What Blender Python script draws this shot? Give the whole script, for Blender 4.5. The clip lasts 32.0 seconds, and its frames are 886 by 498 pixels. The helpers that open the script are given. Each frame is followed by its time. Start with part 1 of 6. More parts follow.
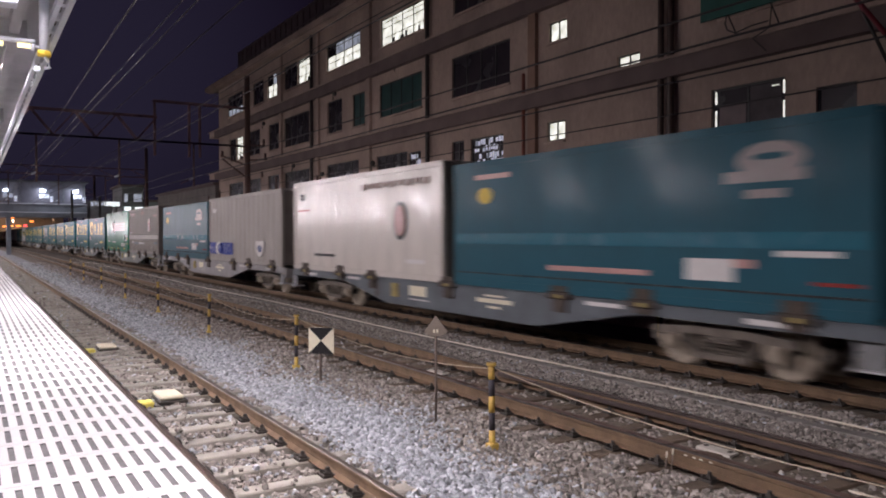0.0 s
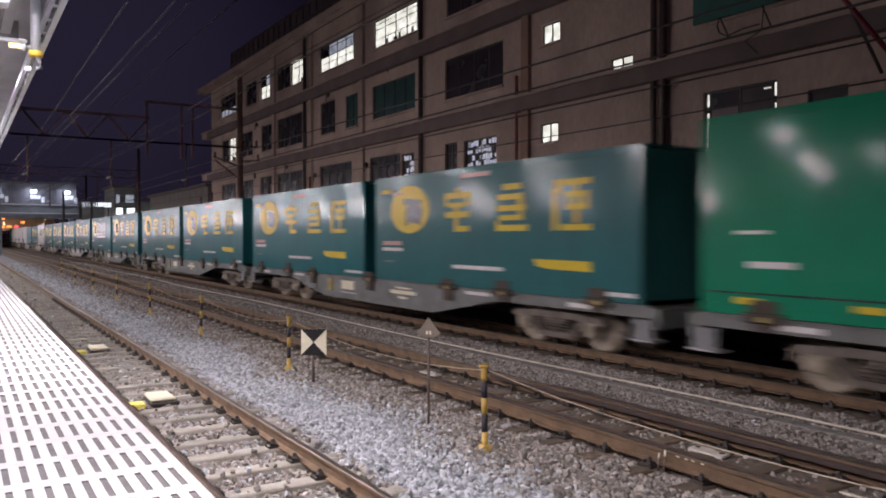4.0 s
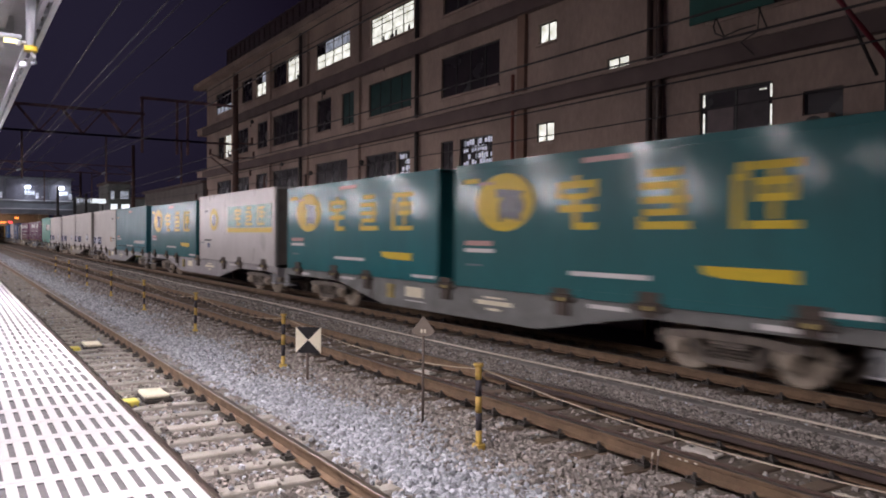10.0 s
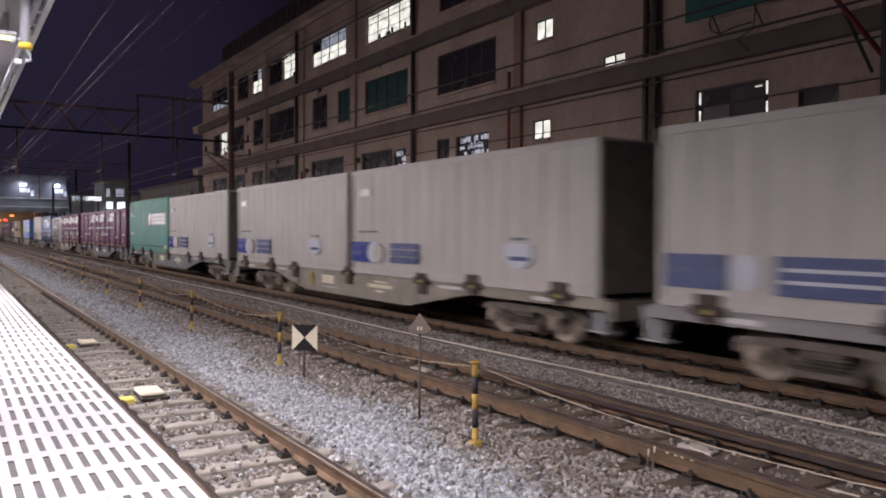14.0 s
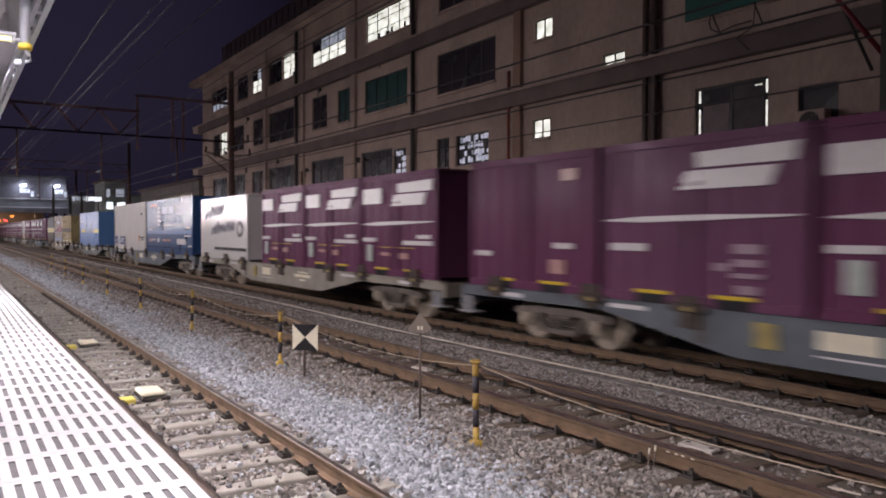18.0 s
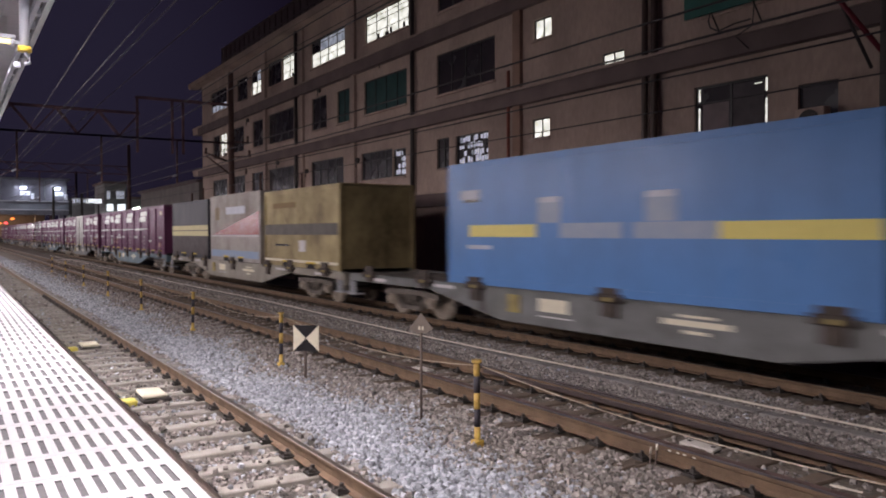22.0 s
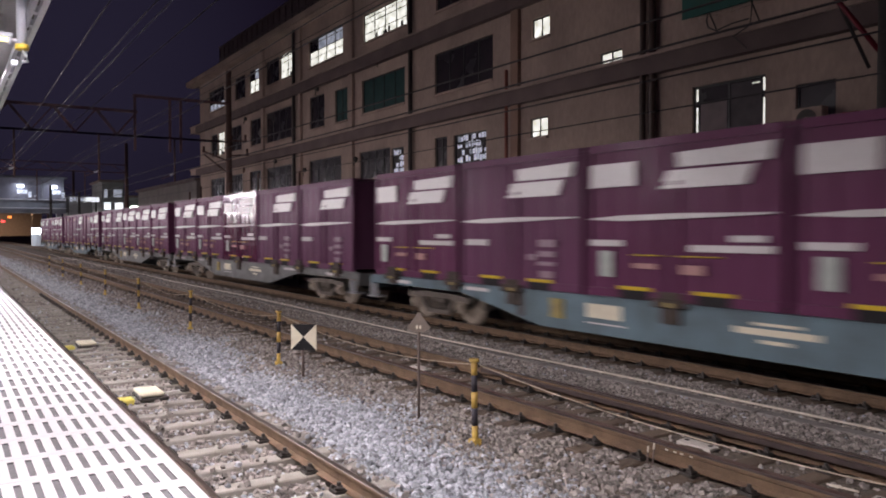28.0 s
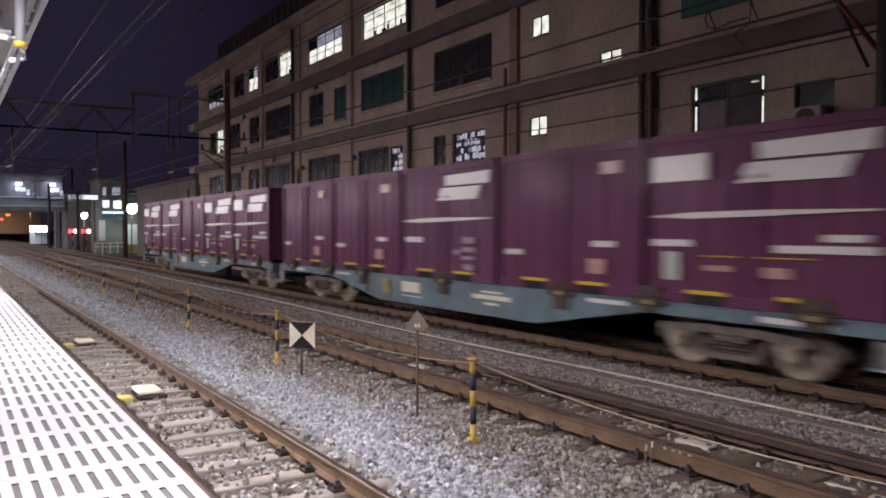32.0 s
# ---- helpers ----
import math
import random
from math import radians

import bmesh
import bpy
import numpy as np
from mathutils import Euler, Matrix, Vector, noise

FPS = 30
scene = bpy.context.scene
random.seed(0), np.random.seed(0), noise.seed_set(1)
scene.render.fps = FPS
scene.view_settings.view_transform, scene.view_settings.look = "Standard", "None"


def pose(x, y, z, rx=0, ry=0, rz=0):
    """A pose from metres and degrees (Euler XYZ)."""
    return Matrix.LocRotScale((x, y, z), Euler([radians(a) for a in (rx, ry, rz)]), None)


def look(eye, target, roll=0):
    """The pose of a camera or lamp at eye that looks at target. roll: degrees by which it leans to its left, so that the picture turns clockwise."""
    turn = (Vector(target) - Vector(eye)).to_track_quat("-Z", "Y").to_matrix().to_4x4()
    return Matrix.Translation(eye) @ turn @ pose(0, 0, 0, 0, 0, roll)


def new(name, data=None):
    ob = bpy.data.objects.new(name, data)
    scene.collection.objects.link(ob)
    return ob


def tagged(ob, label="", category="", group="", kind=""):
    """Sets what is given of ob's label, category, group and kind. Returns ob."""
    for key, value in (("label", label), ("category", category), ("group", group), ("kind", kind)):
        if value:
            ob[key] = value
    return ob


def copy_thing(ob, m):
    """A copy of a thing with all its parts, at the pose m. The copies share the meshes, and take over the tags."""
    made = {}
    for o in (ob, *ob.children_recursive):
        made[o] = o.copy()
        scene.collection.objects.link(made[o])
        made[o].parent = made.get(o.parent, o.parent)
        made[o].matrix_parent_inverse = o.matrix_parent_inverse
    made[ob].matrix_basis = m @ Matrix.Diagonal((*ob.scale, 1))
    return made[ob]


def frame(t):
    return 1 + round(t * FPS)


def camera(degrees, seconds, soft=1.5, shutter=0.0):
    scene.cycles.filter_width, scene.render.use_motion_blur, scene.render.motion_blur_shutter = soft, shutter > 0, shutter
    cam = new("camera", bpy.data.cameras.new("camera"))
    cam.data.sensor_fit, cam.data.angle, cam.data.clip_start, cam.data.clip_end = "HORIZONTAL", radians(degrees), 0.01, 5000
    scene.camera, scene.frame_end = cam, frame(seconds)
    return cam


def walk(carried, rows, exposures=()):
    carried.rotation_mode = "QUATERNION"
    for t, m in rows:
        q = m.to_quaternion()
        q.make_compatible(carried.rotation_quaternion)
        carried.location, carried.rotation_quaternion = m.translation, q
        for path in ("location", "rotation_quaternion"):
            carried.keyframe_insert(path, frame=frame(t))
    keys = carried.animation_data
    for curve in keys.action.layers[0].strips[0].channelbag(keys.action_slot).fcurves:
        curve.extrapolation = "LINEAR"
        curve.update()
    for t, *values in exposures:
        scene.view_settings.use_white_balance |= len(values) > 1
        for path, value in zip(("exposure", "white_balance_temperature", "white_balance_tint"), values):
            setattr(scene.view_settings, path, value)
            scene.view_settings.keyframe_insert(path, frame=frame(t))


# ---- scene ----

# ---------------------------------------------------------------- camera
# World: x across the tracks, y along them, z up; z = 0 is the top of the rails.
EYE = Vector((0.0, 0.0, 2.047))


def aim(turn, tilt, lean):
    a, b = radians(turn), radians(tilt)
    return look(EYE, EYE + Vector((math.sin(a) * math.cos(b), math.cos(a) * math.cos(b), math.sin(b))), lean)


# seconds, turn to the right of the track, tilt up, lean
ROWS = [
    (0, 31.343, -0.965, -0.041),
    (0.5, 31.346, -0.947, 0.032),
    (1, 31.435, -0.972, 0.195),
    (1.5, 31.452, -0.859, 0.149),
    (2, 31.369, -0.898, -0.036),
    (2.5, 31.483, -0.884, 0.048),
    (3, 31.714, -0.857, 0.165),
    (3.5, 31.839, -0.811, 0.064),
    (5.5, 31.903, -1.019, 0.118),
    (6, 31.780, -0.893, 0.053),
    (6.5, 31.845, -0.881, 0.007),
    (7, 32.137, -0.919, 0.325),
    (7.5, 32.190, -0.935, 0.332),
    (8, 32.110, -0.937, 0.154),
    (8.5, 32.215, -0.904, 0.346),
    (9, 32.295, -0.878, 0.451),
    (9.5, 32.230, -0.914, 0.333),
    (10, 32.215, -0.954, 0.435),
    (10.5, 32.453, -1.077, 0.396),
    (11, 32.641, -1.068, 0.487),
    (11.5, 32.598, -1.135, 0.480),
    (12, 32.502, -1.122, 0.297),
    (12.5, 32.664, -1.124, 0.429),
    (13, 32.629, -1.098, 0.430),
    (13.5, 32.378, -1.130, 0.244),
    (14, 32.485, -1.146, 0.374),
    (14.5, 32.552, -1.179, 0.247),
    (16.5, 32.455, -1.129, 0.263),
    (17, 32.290, -1.100, 0.133),
    (17.5, 32.516, -1.188, 0.375),
    (18, 32.469, -1.189, 0.222),
    (18.5, 32.339, -1.121, 0.076),
    (19, 32.359, -1.085, 0.075),
    (19.5, 32.437, -1.101, 0.201),
    (20, 32.279, -1.081, -0.012),
    (20.5, 32.413, -0.991, -0.071),
    (21, 32.479, -1.080, 0.043),
    (21.5, 32.348, -1.100, 0.144),
    (22, 32.439, -1.183, -0.098),
    (22.5, 32.305, -1.104, -0.235),
    (23, 32.144, -1.165, -0.304),
    (23.5, 32.312, -1.264, -0.205),
    (24, 32.554, -1.329, -0.118),
    (24.5, 32.408, -1.255, -0.116),
    (25, 32.255, -1.279, -0.139),
    (25.5, 32.397, -1.258, -0.039),
    (27.5, 32.444, -1.273, -0.337),
    (28, 32.601, -1.255, -0.011),
    (28.5, 32.663, -1.318, -0.011),
    (29, 32.663, -1.318, -0.011),
    (29.5, 32.622, -1.354, -0.144),
    (30, 32.664, -1.379, -0.008),
    (30.5, 32.828, -1.443, 0.126),
    (31, 32.777, -1.384, 0.145),
    (31.5, 32.665, -1.386, -0.000),
    (32, 32.699, -1.373, 0.068),
]

cam = camera(59.29, 32.0, soft=1.9, shutter=0.6)
walk(cam, [(t, aim(a, b, c)) for t, a, b, c in ROWS], exposures=((0, 0.0), (32, 0.0)))

# ---------------------------------------------------------------- world and light
world = bpy.data.worlds.new("night_sky")
world.use_nodes = True
scene.world = world
# lens haze painted into the sky: brighter, bluer towards the far station, dimmer overhead
wn, wl = world.node_tree.nodes, world.node_tree.links
w_co, w_dot, w_fac, w_mix = wn.new("ShaderNodeTexCoord"), wn.new("ShaderNodeVectorMath"), wn.new("ShaderNodeMapRange"), wn.new("ShaderNodeMix")
w_dot.operation, w_mix.data_type = "DOT_PRODUCT", "RGBA"
w_dot.inputs[1].default_value = (0.094, 0.978, 0.19)
w_fac.inputs[1].default_value, w_fac.inputs[2].default_value = 0.95, 1.0
w_mix.inputs[6].default_value, w_mix.inputs[7].default_value = (0.160, 0.085, 0.27, 1), (0.56, 0.46, 0.98, 1)
wl.new(w_co.outputs["Generated"], w_dot.inputs[0])
wl.new(w_dot.outputs["Value"], w_fac.inputs[0])
wl.new(w_fac.outputs[0], w_mix.inputs[0])
wl.new(w_mix.outputs[2], wn["Background"].inputs[0])
wn["Background"].inputs[1].default_value = 0.029


def area_lamp(name, where, target, size_x, size_y, power, colour, spread=180):
    data = bpy.data.lights.new(name, "AREA")
    data.shape, data.size, data.size_y, data.energy, data.color = "RECTANGLE", size_x, size_y, power, colour
    data.spread = radians(spread)
    ob = new(name, data)
    ob.matrix_world = look(where, target)
    return ob


# fluorescent battens under the platform canopy: an inner line, and farther along a line at the edge, turned to the tracks
TUBE = (1.0, 0.895, 0.95)
TUBES_IN = [(-1.6, -1.0 + 6.0 * i) for i in range(13)]
TUBES_NEAR = [(0.15, 2.0 + 5.0 * i) for i in range(3)]
TUBES_EDGE = [(0.15, 17.0 + 5.2 * i) for i in range(12)]
for x, y in TUBES_IN:
    area_lamp("tube_light", (x, y, 4.00 if y > 16 else 4.20), (x + (1.0 if y > 16 else 0.25), y, 3.25), 0.09, 2.4, (48.0 if y < 16 else 110.0), TUBE)
for x, y in TUBES_NEAR:
    area_lamp("tube_light", (x, y, 4.225), (x + 0.55, y, 3.225), 0.09, 2.4, (215.0 if y < 5 else 245.0), TUBE, 130)
for x, y in TUBES_EDGE:
    area_lamp("tube_light", (x, y, 4.225), (x + 1.0, y, 3.525), 0.09, 2.4, (225.0 if y < 20 else 160.0), TUBE)
TUBES_FAR = [(0.15, 81.0 + 10.4 * i) for i in range(10)]
for x, y in TUBES_FAR:
    area_lamp("tube_light", (x, y, 4.225), (x + 1.0, y, 3.525), 0.09, 4.8, 460.0, TUBE)

# lamps of the level crossing and of the footbridge at the far end
area_lamp("crossing_light", (18.1, 92.6, 4.3), (16.0, 93.6, 1.0), 1.2, 1.0, 170.0, (0.85, 1.0, 0.9))
area_lamp("crossing_light", (13.15, 93.6, 3.6), (14.0, 95.5, 1.0), 0.9, 0.5, 80.0, (0.85, 1.0, 0.9))
for x in (7.8, 11.5):
    area_lamp("footbridge_light", (x, 107.6, 7.9), (x, 108.4, 5.0), 0.9, 0.3, 60.0, (0.85, 0.9, 1.0))
# orange lights added as fill, to lighten the black far end
for x, y, z, w in ((15.5, 185.0, 7.0, 900.0), (-4.0, 230.0, 7.0, 900.0), (26.0, 610.0, 13.0, 22000.0)):
    area_lamp("street_light", (x, y, z), (x - 2.0, y + 6.0, 1.0), 0.6, 0.3, w, (1.0, 0.62, 0.38))
area_lamp("vending_light", (13.5, 147.2, 2.4), (12.5, 144.0, 0.0), 2.6, 1.0, 300.0, (0.9, 0.95, 1.0))

# ---------------------------------------------------------------- materials


def mat(name, c1, c2, scale=6.0, rough=0.6, metal=0.0, bump=0.15, fine=60.0, spread=0.25, island=0.0, obj=0.0, gloss=0.5, glow=0.0, stretch=(1, 1, 1)):
    """Two colours mixed by a coarse and a fine noise, with rough spots and fine relief."""
    m = bpy.data.materials.new(name)
    m.use_nodes = True
    n, ln = m.node_tree.nodes, m.node_tree.links
    b = n["Principled BSDF"]
    tc, mp = n.new("ShaderNodeTexCoord"), n.new("ShaderNodeMapping")
    mp.inputs["Scale"].default_value = stretch
    ln.new(tc.outputs["Object"], mp.inputs["Vector"])
    big, small = n.new("ShaderNodeTexNoise"), n.new("ShaderNodeTexNoise")
    big.inputs["Scale"].default_value, big.inputs["Detail"].default_value = scale, 6
    small.inputs["Scale"].default_value, small.inputs["Detail"].default_value = fine, 3
    for t in (big, small):
        ln.new(mp.outputs[0], t.inputs["Vector"])
    ramp = n.new("ShaderNodeMapRange")
    ramp.inputs[1].default_value, ramp.inputs[2].default_value = 0.5 - spread, 0.5 + spread
    add = n.new("ShaderNodeMath")
    add.operation = "MULTIPLY_ADD"
    ln.new(small.outputs["Fac"], add.inputs[0])
    add.inputs[1].default_value = 0.45
    shift = n.new("ShaderNodeMath")
    shift.operation = "SUBTRACT"
    ln.new(big.outputs["Fac"], shift.inputs[0])
    shift.inputs[1].default_value = 0.225
    ln.new(shift.outputs[0], add.inputs[2])
    ln.new(add.outputs[0], ramp.inputs[0])
    mix = n.new("ShaderNodeMix")
    mix.data_type = "RGBA"
    mix.inputs[6].default_value, mix.inputs[7].default_value = (*c1, 1), (*c2, 1)
    ln.new(ramp.outputs[0], mix.inputs[0])
    out = mix.outputs[2]
    if island or obj:
        src = n.new("ShaderNodeNewGeometry").outputs["Random Per Island"] if island else n.new("ShaderNodeObjectInfo").outputs["Random"]
        mr = n.new("ShaderNodeMapRange")
        mr.inputs[3].default_value, mr.inputs[4].default_value = 1 - (island or obj), 1 + (island or obj)
        ln.new(src, mr.inputs[0])
        mul = n.new("ShaderNodeVectorMath")
        mul.operation = "SCALE"
        ln.new(out, mul.inputs[0])
        ln.new(mr.outputs[0], mul.inputs["Scale"])
        out = mul.outputs[0]
    ln.new(out, b.inputs["Base Color"])
    rr = n.new("ShaderNodeMapRange")
    rr.inputs[3].default_value, rr.inputs[4].default_value = max(0.03, rough - 0.12), min(1, rough + 0.12)
    ln.new(big.outputs["Fac"], rr.inputs[0])
    ln.new(rr.outputs[0], b.inputs["Roughness"])
    b.inputs["Metallic"].default_value = metal
    b.inputs["Specular IOR Level"].default_value = gloss
    if bump:
        bp = n.new("ShaderNodeBump")
        bp.inputs["Strength"].default_value, bp.inputs["Distance"].default_value = bump, 0.01
        ln.new(add.outputs[0], bp.inputs["Height"])
        ln.new(bp.outputs[0], b.inputs["Normal"])
        ln.new(bp.outputs[0], b.inputs["Coat Normal"])
    if glow:
        ln.new(out, b.inputs["Emission Color"])
        b.inputs["Emission Strength"].default_value = glow
    return m


M_TILE = mat("platform_tile_white", (0.64, 0.635, 0.635), (0.44, 0.435, 0.43), 0.9, 0.55, bump=0.05, spread=0.3)
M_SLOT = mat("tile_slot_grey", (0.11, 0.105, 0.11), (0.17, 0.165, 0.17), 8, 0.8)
M_CONC = mat("concrete", (0.30, 0.28, 0.26), (0.18, 0.165, 0.15), 1.5, 0.85, bump=0.3)
M_EDGE = mat("edge_brown", (0.07, 0.05, 0.038), (0.12, 0.088, 0.066), 4, 0.8)
M_SLEEPER = mat("sleeper_concrete", (0.375, 0.357, 0.318), (0.235, 0.212, 0.178), 3, 0.9, bump=0.3, obj=0.15)
M_STONE_L = mat("ballast_fresh", (0.47, 0.488, 0.518), (0.275, 0.287, 0.307), 12, 0.85, bump=0.3, island=0.42)
M_STONE_B = mat("ballast_rusty", (0.345, 0.312, 0.282), (0.178, 0.157, 0.14), 10, 0.9, bump=0.3, island=0.55)
# fresh bed darker than its stones: shade of the gaps is in its colour
M_BED_L = mat("bed_fresh", (0.30, 0.315, 0.335), (0.15, 0.157, 0.168), 14, 0.95, bump=0.9, fine=30)
M_BED_B = mat("bed_rusty", (0.20, 0.165, 0.135), (0.08, 0.065, 0.05), 14, 0.95, bump=0.9, fine=30)
M_GROUND = mat("ground_dirt", (0.07, 0.062, 0.055), (0.04, 0.036, 0.032), 0.4, 0.95, bump=0.5, fine=8)
M_RAILTOP = mat("rail_worn_steel", (0.23, 0.185, 0.155), (0.13, 0.10, 0.085), 2, 0.36, 0.7, bump=0.02)
M_RAIL = mat("rail_rust", (0.170, 0.108, 0.062), (0.097, 0.063, 0.039), 4, 0.85, bump=0.3)
M_IRON = mat("dark_iron", (0.035, 0.032, 0.03), (0.06, 0.05, 0.042), 5, 0.7)
M_YELLOW = mat("post_yellow", (0.62, 0.44, 0.09), (0.34, 0.20, 0.06), 9, 0.6)
M_BLACK = mat("post_black", (0.012, 0.011, 0.013), (0.026, 0.024, 0.026), 9, 0.75, gloss=0.25)
M_ROPE = mat("rope_tan", (0.50, 0.42, 0.32), (0.30, 0.25, 0.18), 20, 0.9)
M_WHITE = mat("sign_white", (0.80, 0.745, 0.58), (0.68, 0.62, 0.47), 6, 0.6)
M_CABLE_W = mat("cable_white", (0.62, 0.58, 0.52), (0.45, 0.42, 0.37), 5, 0.7)
M_POLE = mat("pole_brown_grey", (0.16, 0.12, 0.10), (0.10, 0.08, 0.07), 6, 0.8)
M_WALL = mat("render_beige", (0.495, 0.37, 0.30), (0.325, 0.242, 0.205), 0.5, 0.9, bump=0.15, fine=9, spread=0.2, stretch=(1, 1, 0.5))
M_LEDGE = mat("ledge_grey_brown", (0.18, 0.128, 0.118), (0.12, 0.086, 0.082), 1.0, 0.9)
M_FRAME = mat("window_frame_dark", (0.045, 0.043, 0.042), (0.03, 0.029, 0.028), 5, 0.5)
M_GLASS = mat("window_dark", (0.05, 0.040, 0.045), (0.024, 0.022, 0.026), 0.8, 0.25, bump=0.0)
M_GLASS_G = mat("window_green", (0.02, 0.07, 0.065), (0.012, 0.045, 0.04), 1.5, 0.4, bump=0.0)
M_LIT = mat("window_lit", (1.0, 0.98, 0.92), (0.42, 0.42, 0.36), 2.6, 0.5, glow=1.25, bump=0.0, fine=5, spread=0.2)
M_LIT_DIM = mat("window_lit_dim", (0.75, 0.78, 0.9), (0.25, 0.28, 0.36), 2.0, 0.5, glow=0.4, bump=0.0, fine=6)
M_CANOPY = mat("canopy_sheet", (0.46, 0.45, 0.46), (0.34, 0.33, 0.34), 1.5, 0.7)
M_STEEL_W = mat("painted_steel_pale", (0.58, 0.60, 0.66), (0.47, 0.49, 0.55), 3, 0.5)
M_MARK_YY = mat("collar_yellow", (0.75, 0.55, 0.06), (0.6, 0.42, 0.05), 8, 0.5)
M_SIGNLIT2 = mat("panel_pale", (0.75, 0.76, 0.78), (0.6, 0.61, 0.63), 2, 0.6)

# ---------------------------------------------------------------- mesh helpers


def mesh_of(bm, name):
    me = bpy.data.meshes.new(name)
    bm.to_mesh(me)
    bm.free()
    return me


def part(name, bm, material, parent=None, label="", at=None):
    """Links a bmesh as one mesh object, under a thing or a part."""
    ob = new(name, mesh_of(bm, name) if isinstance(bm, bmesh.types.BMesh) else bm)
    if not ob.data.materials:
        for m in material if isinstance(material, (list, tuple)) else (material,):
            ob.data.materials.append(m)
    if parent is not None:
        ob.parent = parent
    if at is not None:
        ob.matrix_basis = at
    if label:
        ob["label"] = label
    return ob


def thing(name, m, label, category, group="", kind=""):
    ob = new(name)
    ob.empty_display_size = 0.2
    ob.matrix_basis = m
    return tagged(ob, label, category, group, kind)


def box(bm, x0, x1, y0, y1, z0, z1, mi=0):
    v = [bm.verts.new((x, y, z)) for x in (x0, x1) for y in (y0, y1) for z in (z0, z1)]
    for a in ((0, 1, 3, 2), (4, 6, 7, 5), (0, 4, 5, 1), (2, 3, 7, 6), (0, 2, 6, 4), (1, 5, 7, 3)):
        f = bm.faces.new([v[i] for i in a])
        f.material_index = mi
    return bm


def bevelled(x0, x1, y0, y1, z0, z1, r):
    bm = box(bmesh.new(), x0, x1, y0, y1, z0, z1)
    bmesh.ops.bevel(bm, geom=bm.edges[:], offset=r, segments=1, affect="EDGES")
    return bm


def cyl(bm, a, b, r, n=10, r2=None, cap=True):
    a, b = Vector(a), Vector(b)
    d = (b - a).normalized()
    u = d.orthogonal().normalized()
    w = d.cross(u)
    r2 = r if r2 is None else r2
    ra = [bm.verts.new(a + (u * math.cos(2 * math.pi * i / n) + w * math.sin(2 * math.pi * i / n)) * r) for i in range(n)]
    rb = [bm.verts.new(b + (u * math.cos(2 * math.pi * i / n) + w * math.sin(2 * math.pi * i / n)) * r2) for i in range(n)]
    for i in range(n):
        f = bm.faces.new((ra[i], ra[(i + 1) % n], rb[(i + 1) % n], rb[i]))
        f.smooth = n > 6
    if cap:
        bm.faces.new(ra[::-1])
        bm.faces.new(rb)
    return bm


def prism(bm, pts, x0, x1):
    """A polygon in y, z drawn out from x0 to x1."""
    a = [bm.verts.new((x0, y, z)) for y, z in pts]
    b = [bm.verts.new((x1, y, z)) for y, z in pts]
    n = len(pts)
    for i in range(n):
        bm.faces.new((a[i], a[(i + 1) % n], b[(i + 1) % n], b[i]))
    bm.faces.new(a[::-1])
    bm.faces.new(b)
    bmesh.ops.recalc_face_normals(bm, faces=bm.faces[:])
    return bm


def run(bm, pts, y0, y1):
    """A profile in x, z drawn out along the track."""
    a = [bm.verts.new((x, y0, z)) for x, z in pts]
    b = [bm.verts.new((x, y1, z)) for x, z in pts]
    n = len(pts)
    for i in range(n):
        bm.faces.new((a[i], a[(i + 1) % n], b[(i + 1) % n], b[i]))
    bm.faces.new(a[::-1])
    bm.faces.new(b)
    bmesh.ops.recalc_face_normals(bm, faces=bm.faces[:])
    return bm


def tube(bm, pts, r, n=6):
    bm.free()
    return sweep(pts, r, n)


def sweep(pts, r, n=6):
    """One connected tube through the points."""
    bm = bmesh.new()
    rings = []
    for i, p in enumerate(pts):
        d = (Vector(pts[min(i + 1, len(pts) - 1)]) - Vector(pts[max(i - 1, 0)])).normalized()
        u = d.cross(Vector((0, 0, 1))) if abs(d.z) < 0.95 else d.cross(Vector((1, 0, 0)))
        u.normalize()
        w = d.cross(u)
        rings.append([bm.verts.new(Vector(p) + (u * math.cos(2 * math.pi * k / n) + w * math.sin(2 * math.pi * k / n)) * r) for k in range(n)])
    for a, b in zip(rings, rings[1:]):
        for k in range(n):
            bm.faces.new((a[k], a[(k + 1) % n], b[(k + 1) % n], b[k])).smooth = True
    return bm


def box_part(name, parent, material, dims, label="", r=0.0):
    bm = bevelled(*dims, r) if r else box(bmesh.new(), *dims)
    return part(name, bm, material, parent, label)


# ---------------------------------------------------------------- ground and tracks
C1, C2, C3 = 2.309, 6.376, 10.397          # centre lines of the three tracks
GAUGE = 0.566                              # centre line to rail head centre
FAR = 620.0

bm = bmesh.new()
for x0, x1, y0, y1 in ((-900, 900, -900, 1500),):
    bm.faces.new([bm.verts.new(p) for p in ((x0, y0, -0.62), (x1, y0, -0.62), (x1, y1, -0.62), (x0, y1, -0.62))])
tagged(part("ground", bm, M_GROUND), "dark bare earth beside the railway at night", "ground", kind="structure")

bm = bmesh.new()
run(bm, [(0.6, -0.6), (0.6, -0.225), (2.95, -0.225), (3.3, -0.30), (4.45, -0.26), (5.2, -0.215), (7.6, -0.215), (8.4, -0.225), (12.2, -0.225), (13.2, -0.6)], -25, FAR)
tagged(part("ballast_bed", bm, M_BED_B), "bed of crushed brown-grey ballast under three tracks", "ballast", kind="structure")
bm = bmesh.new()
run(bm, [(3.15, -0.5), (3.15, -0.262), (3.5, -0.246), (4.25, -0.238), (4.7, -0.25), (4.7, -0.5)], -24, FAR)
tagged(part("fresh_ballast_bed", bm, M_BED_L), "strip of pale fresh ballast between two tracks", "ballast", kind="structure")

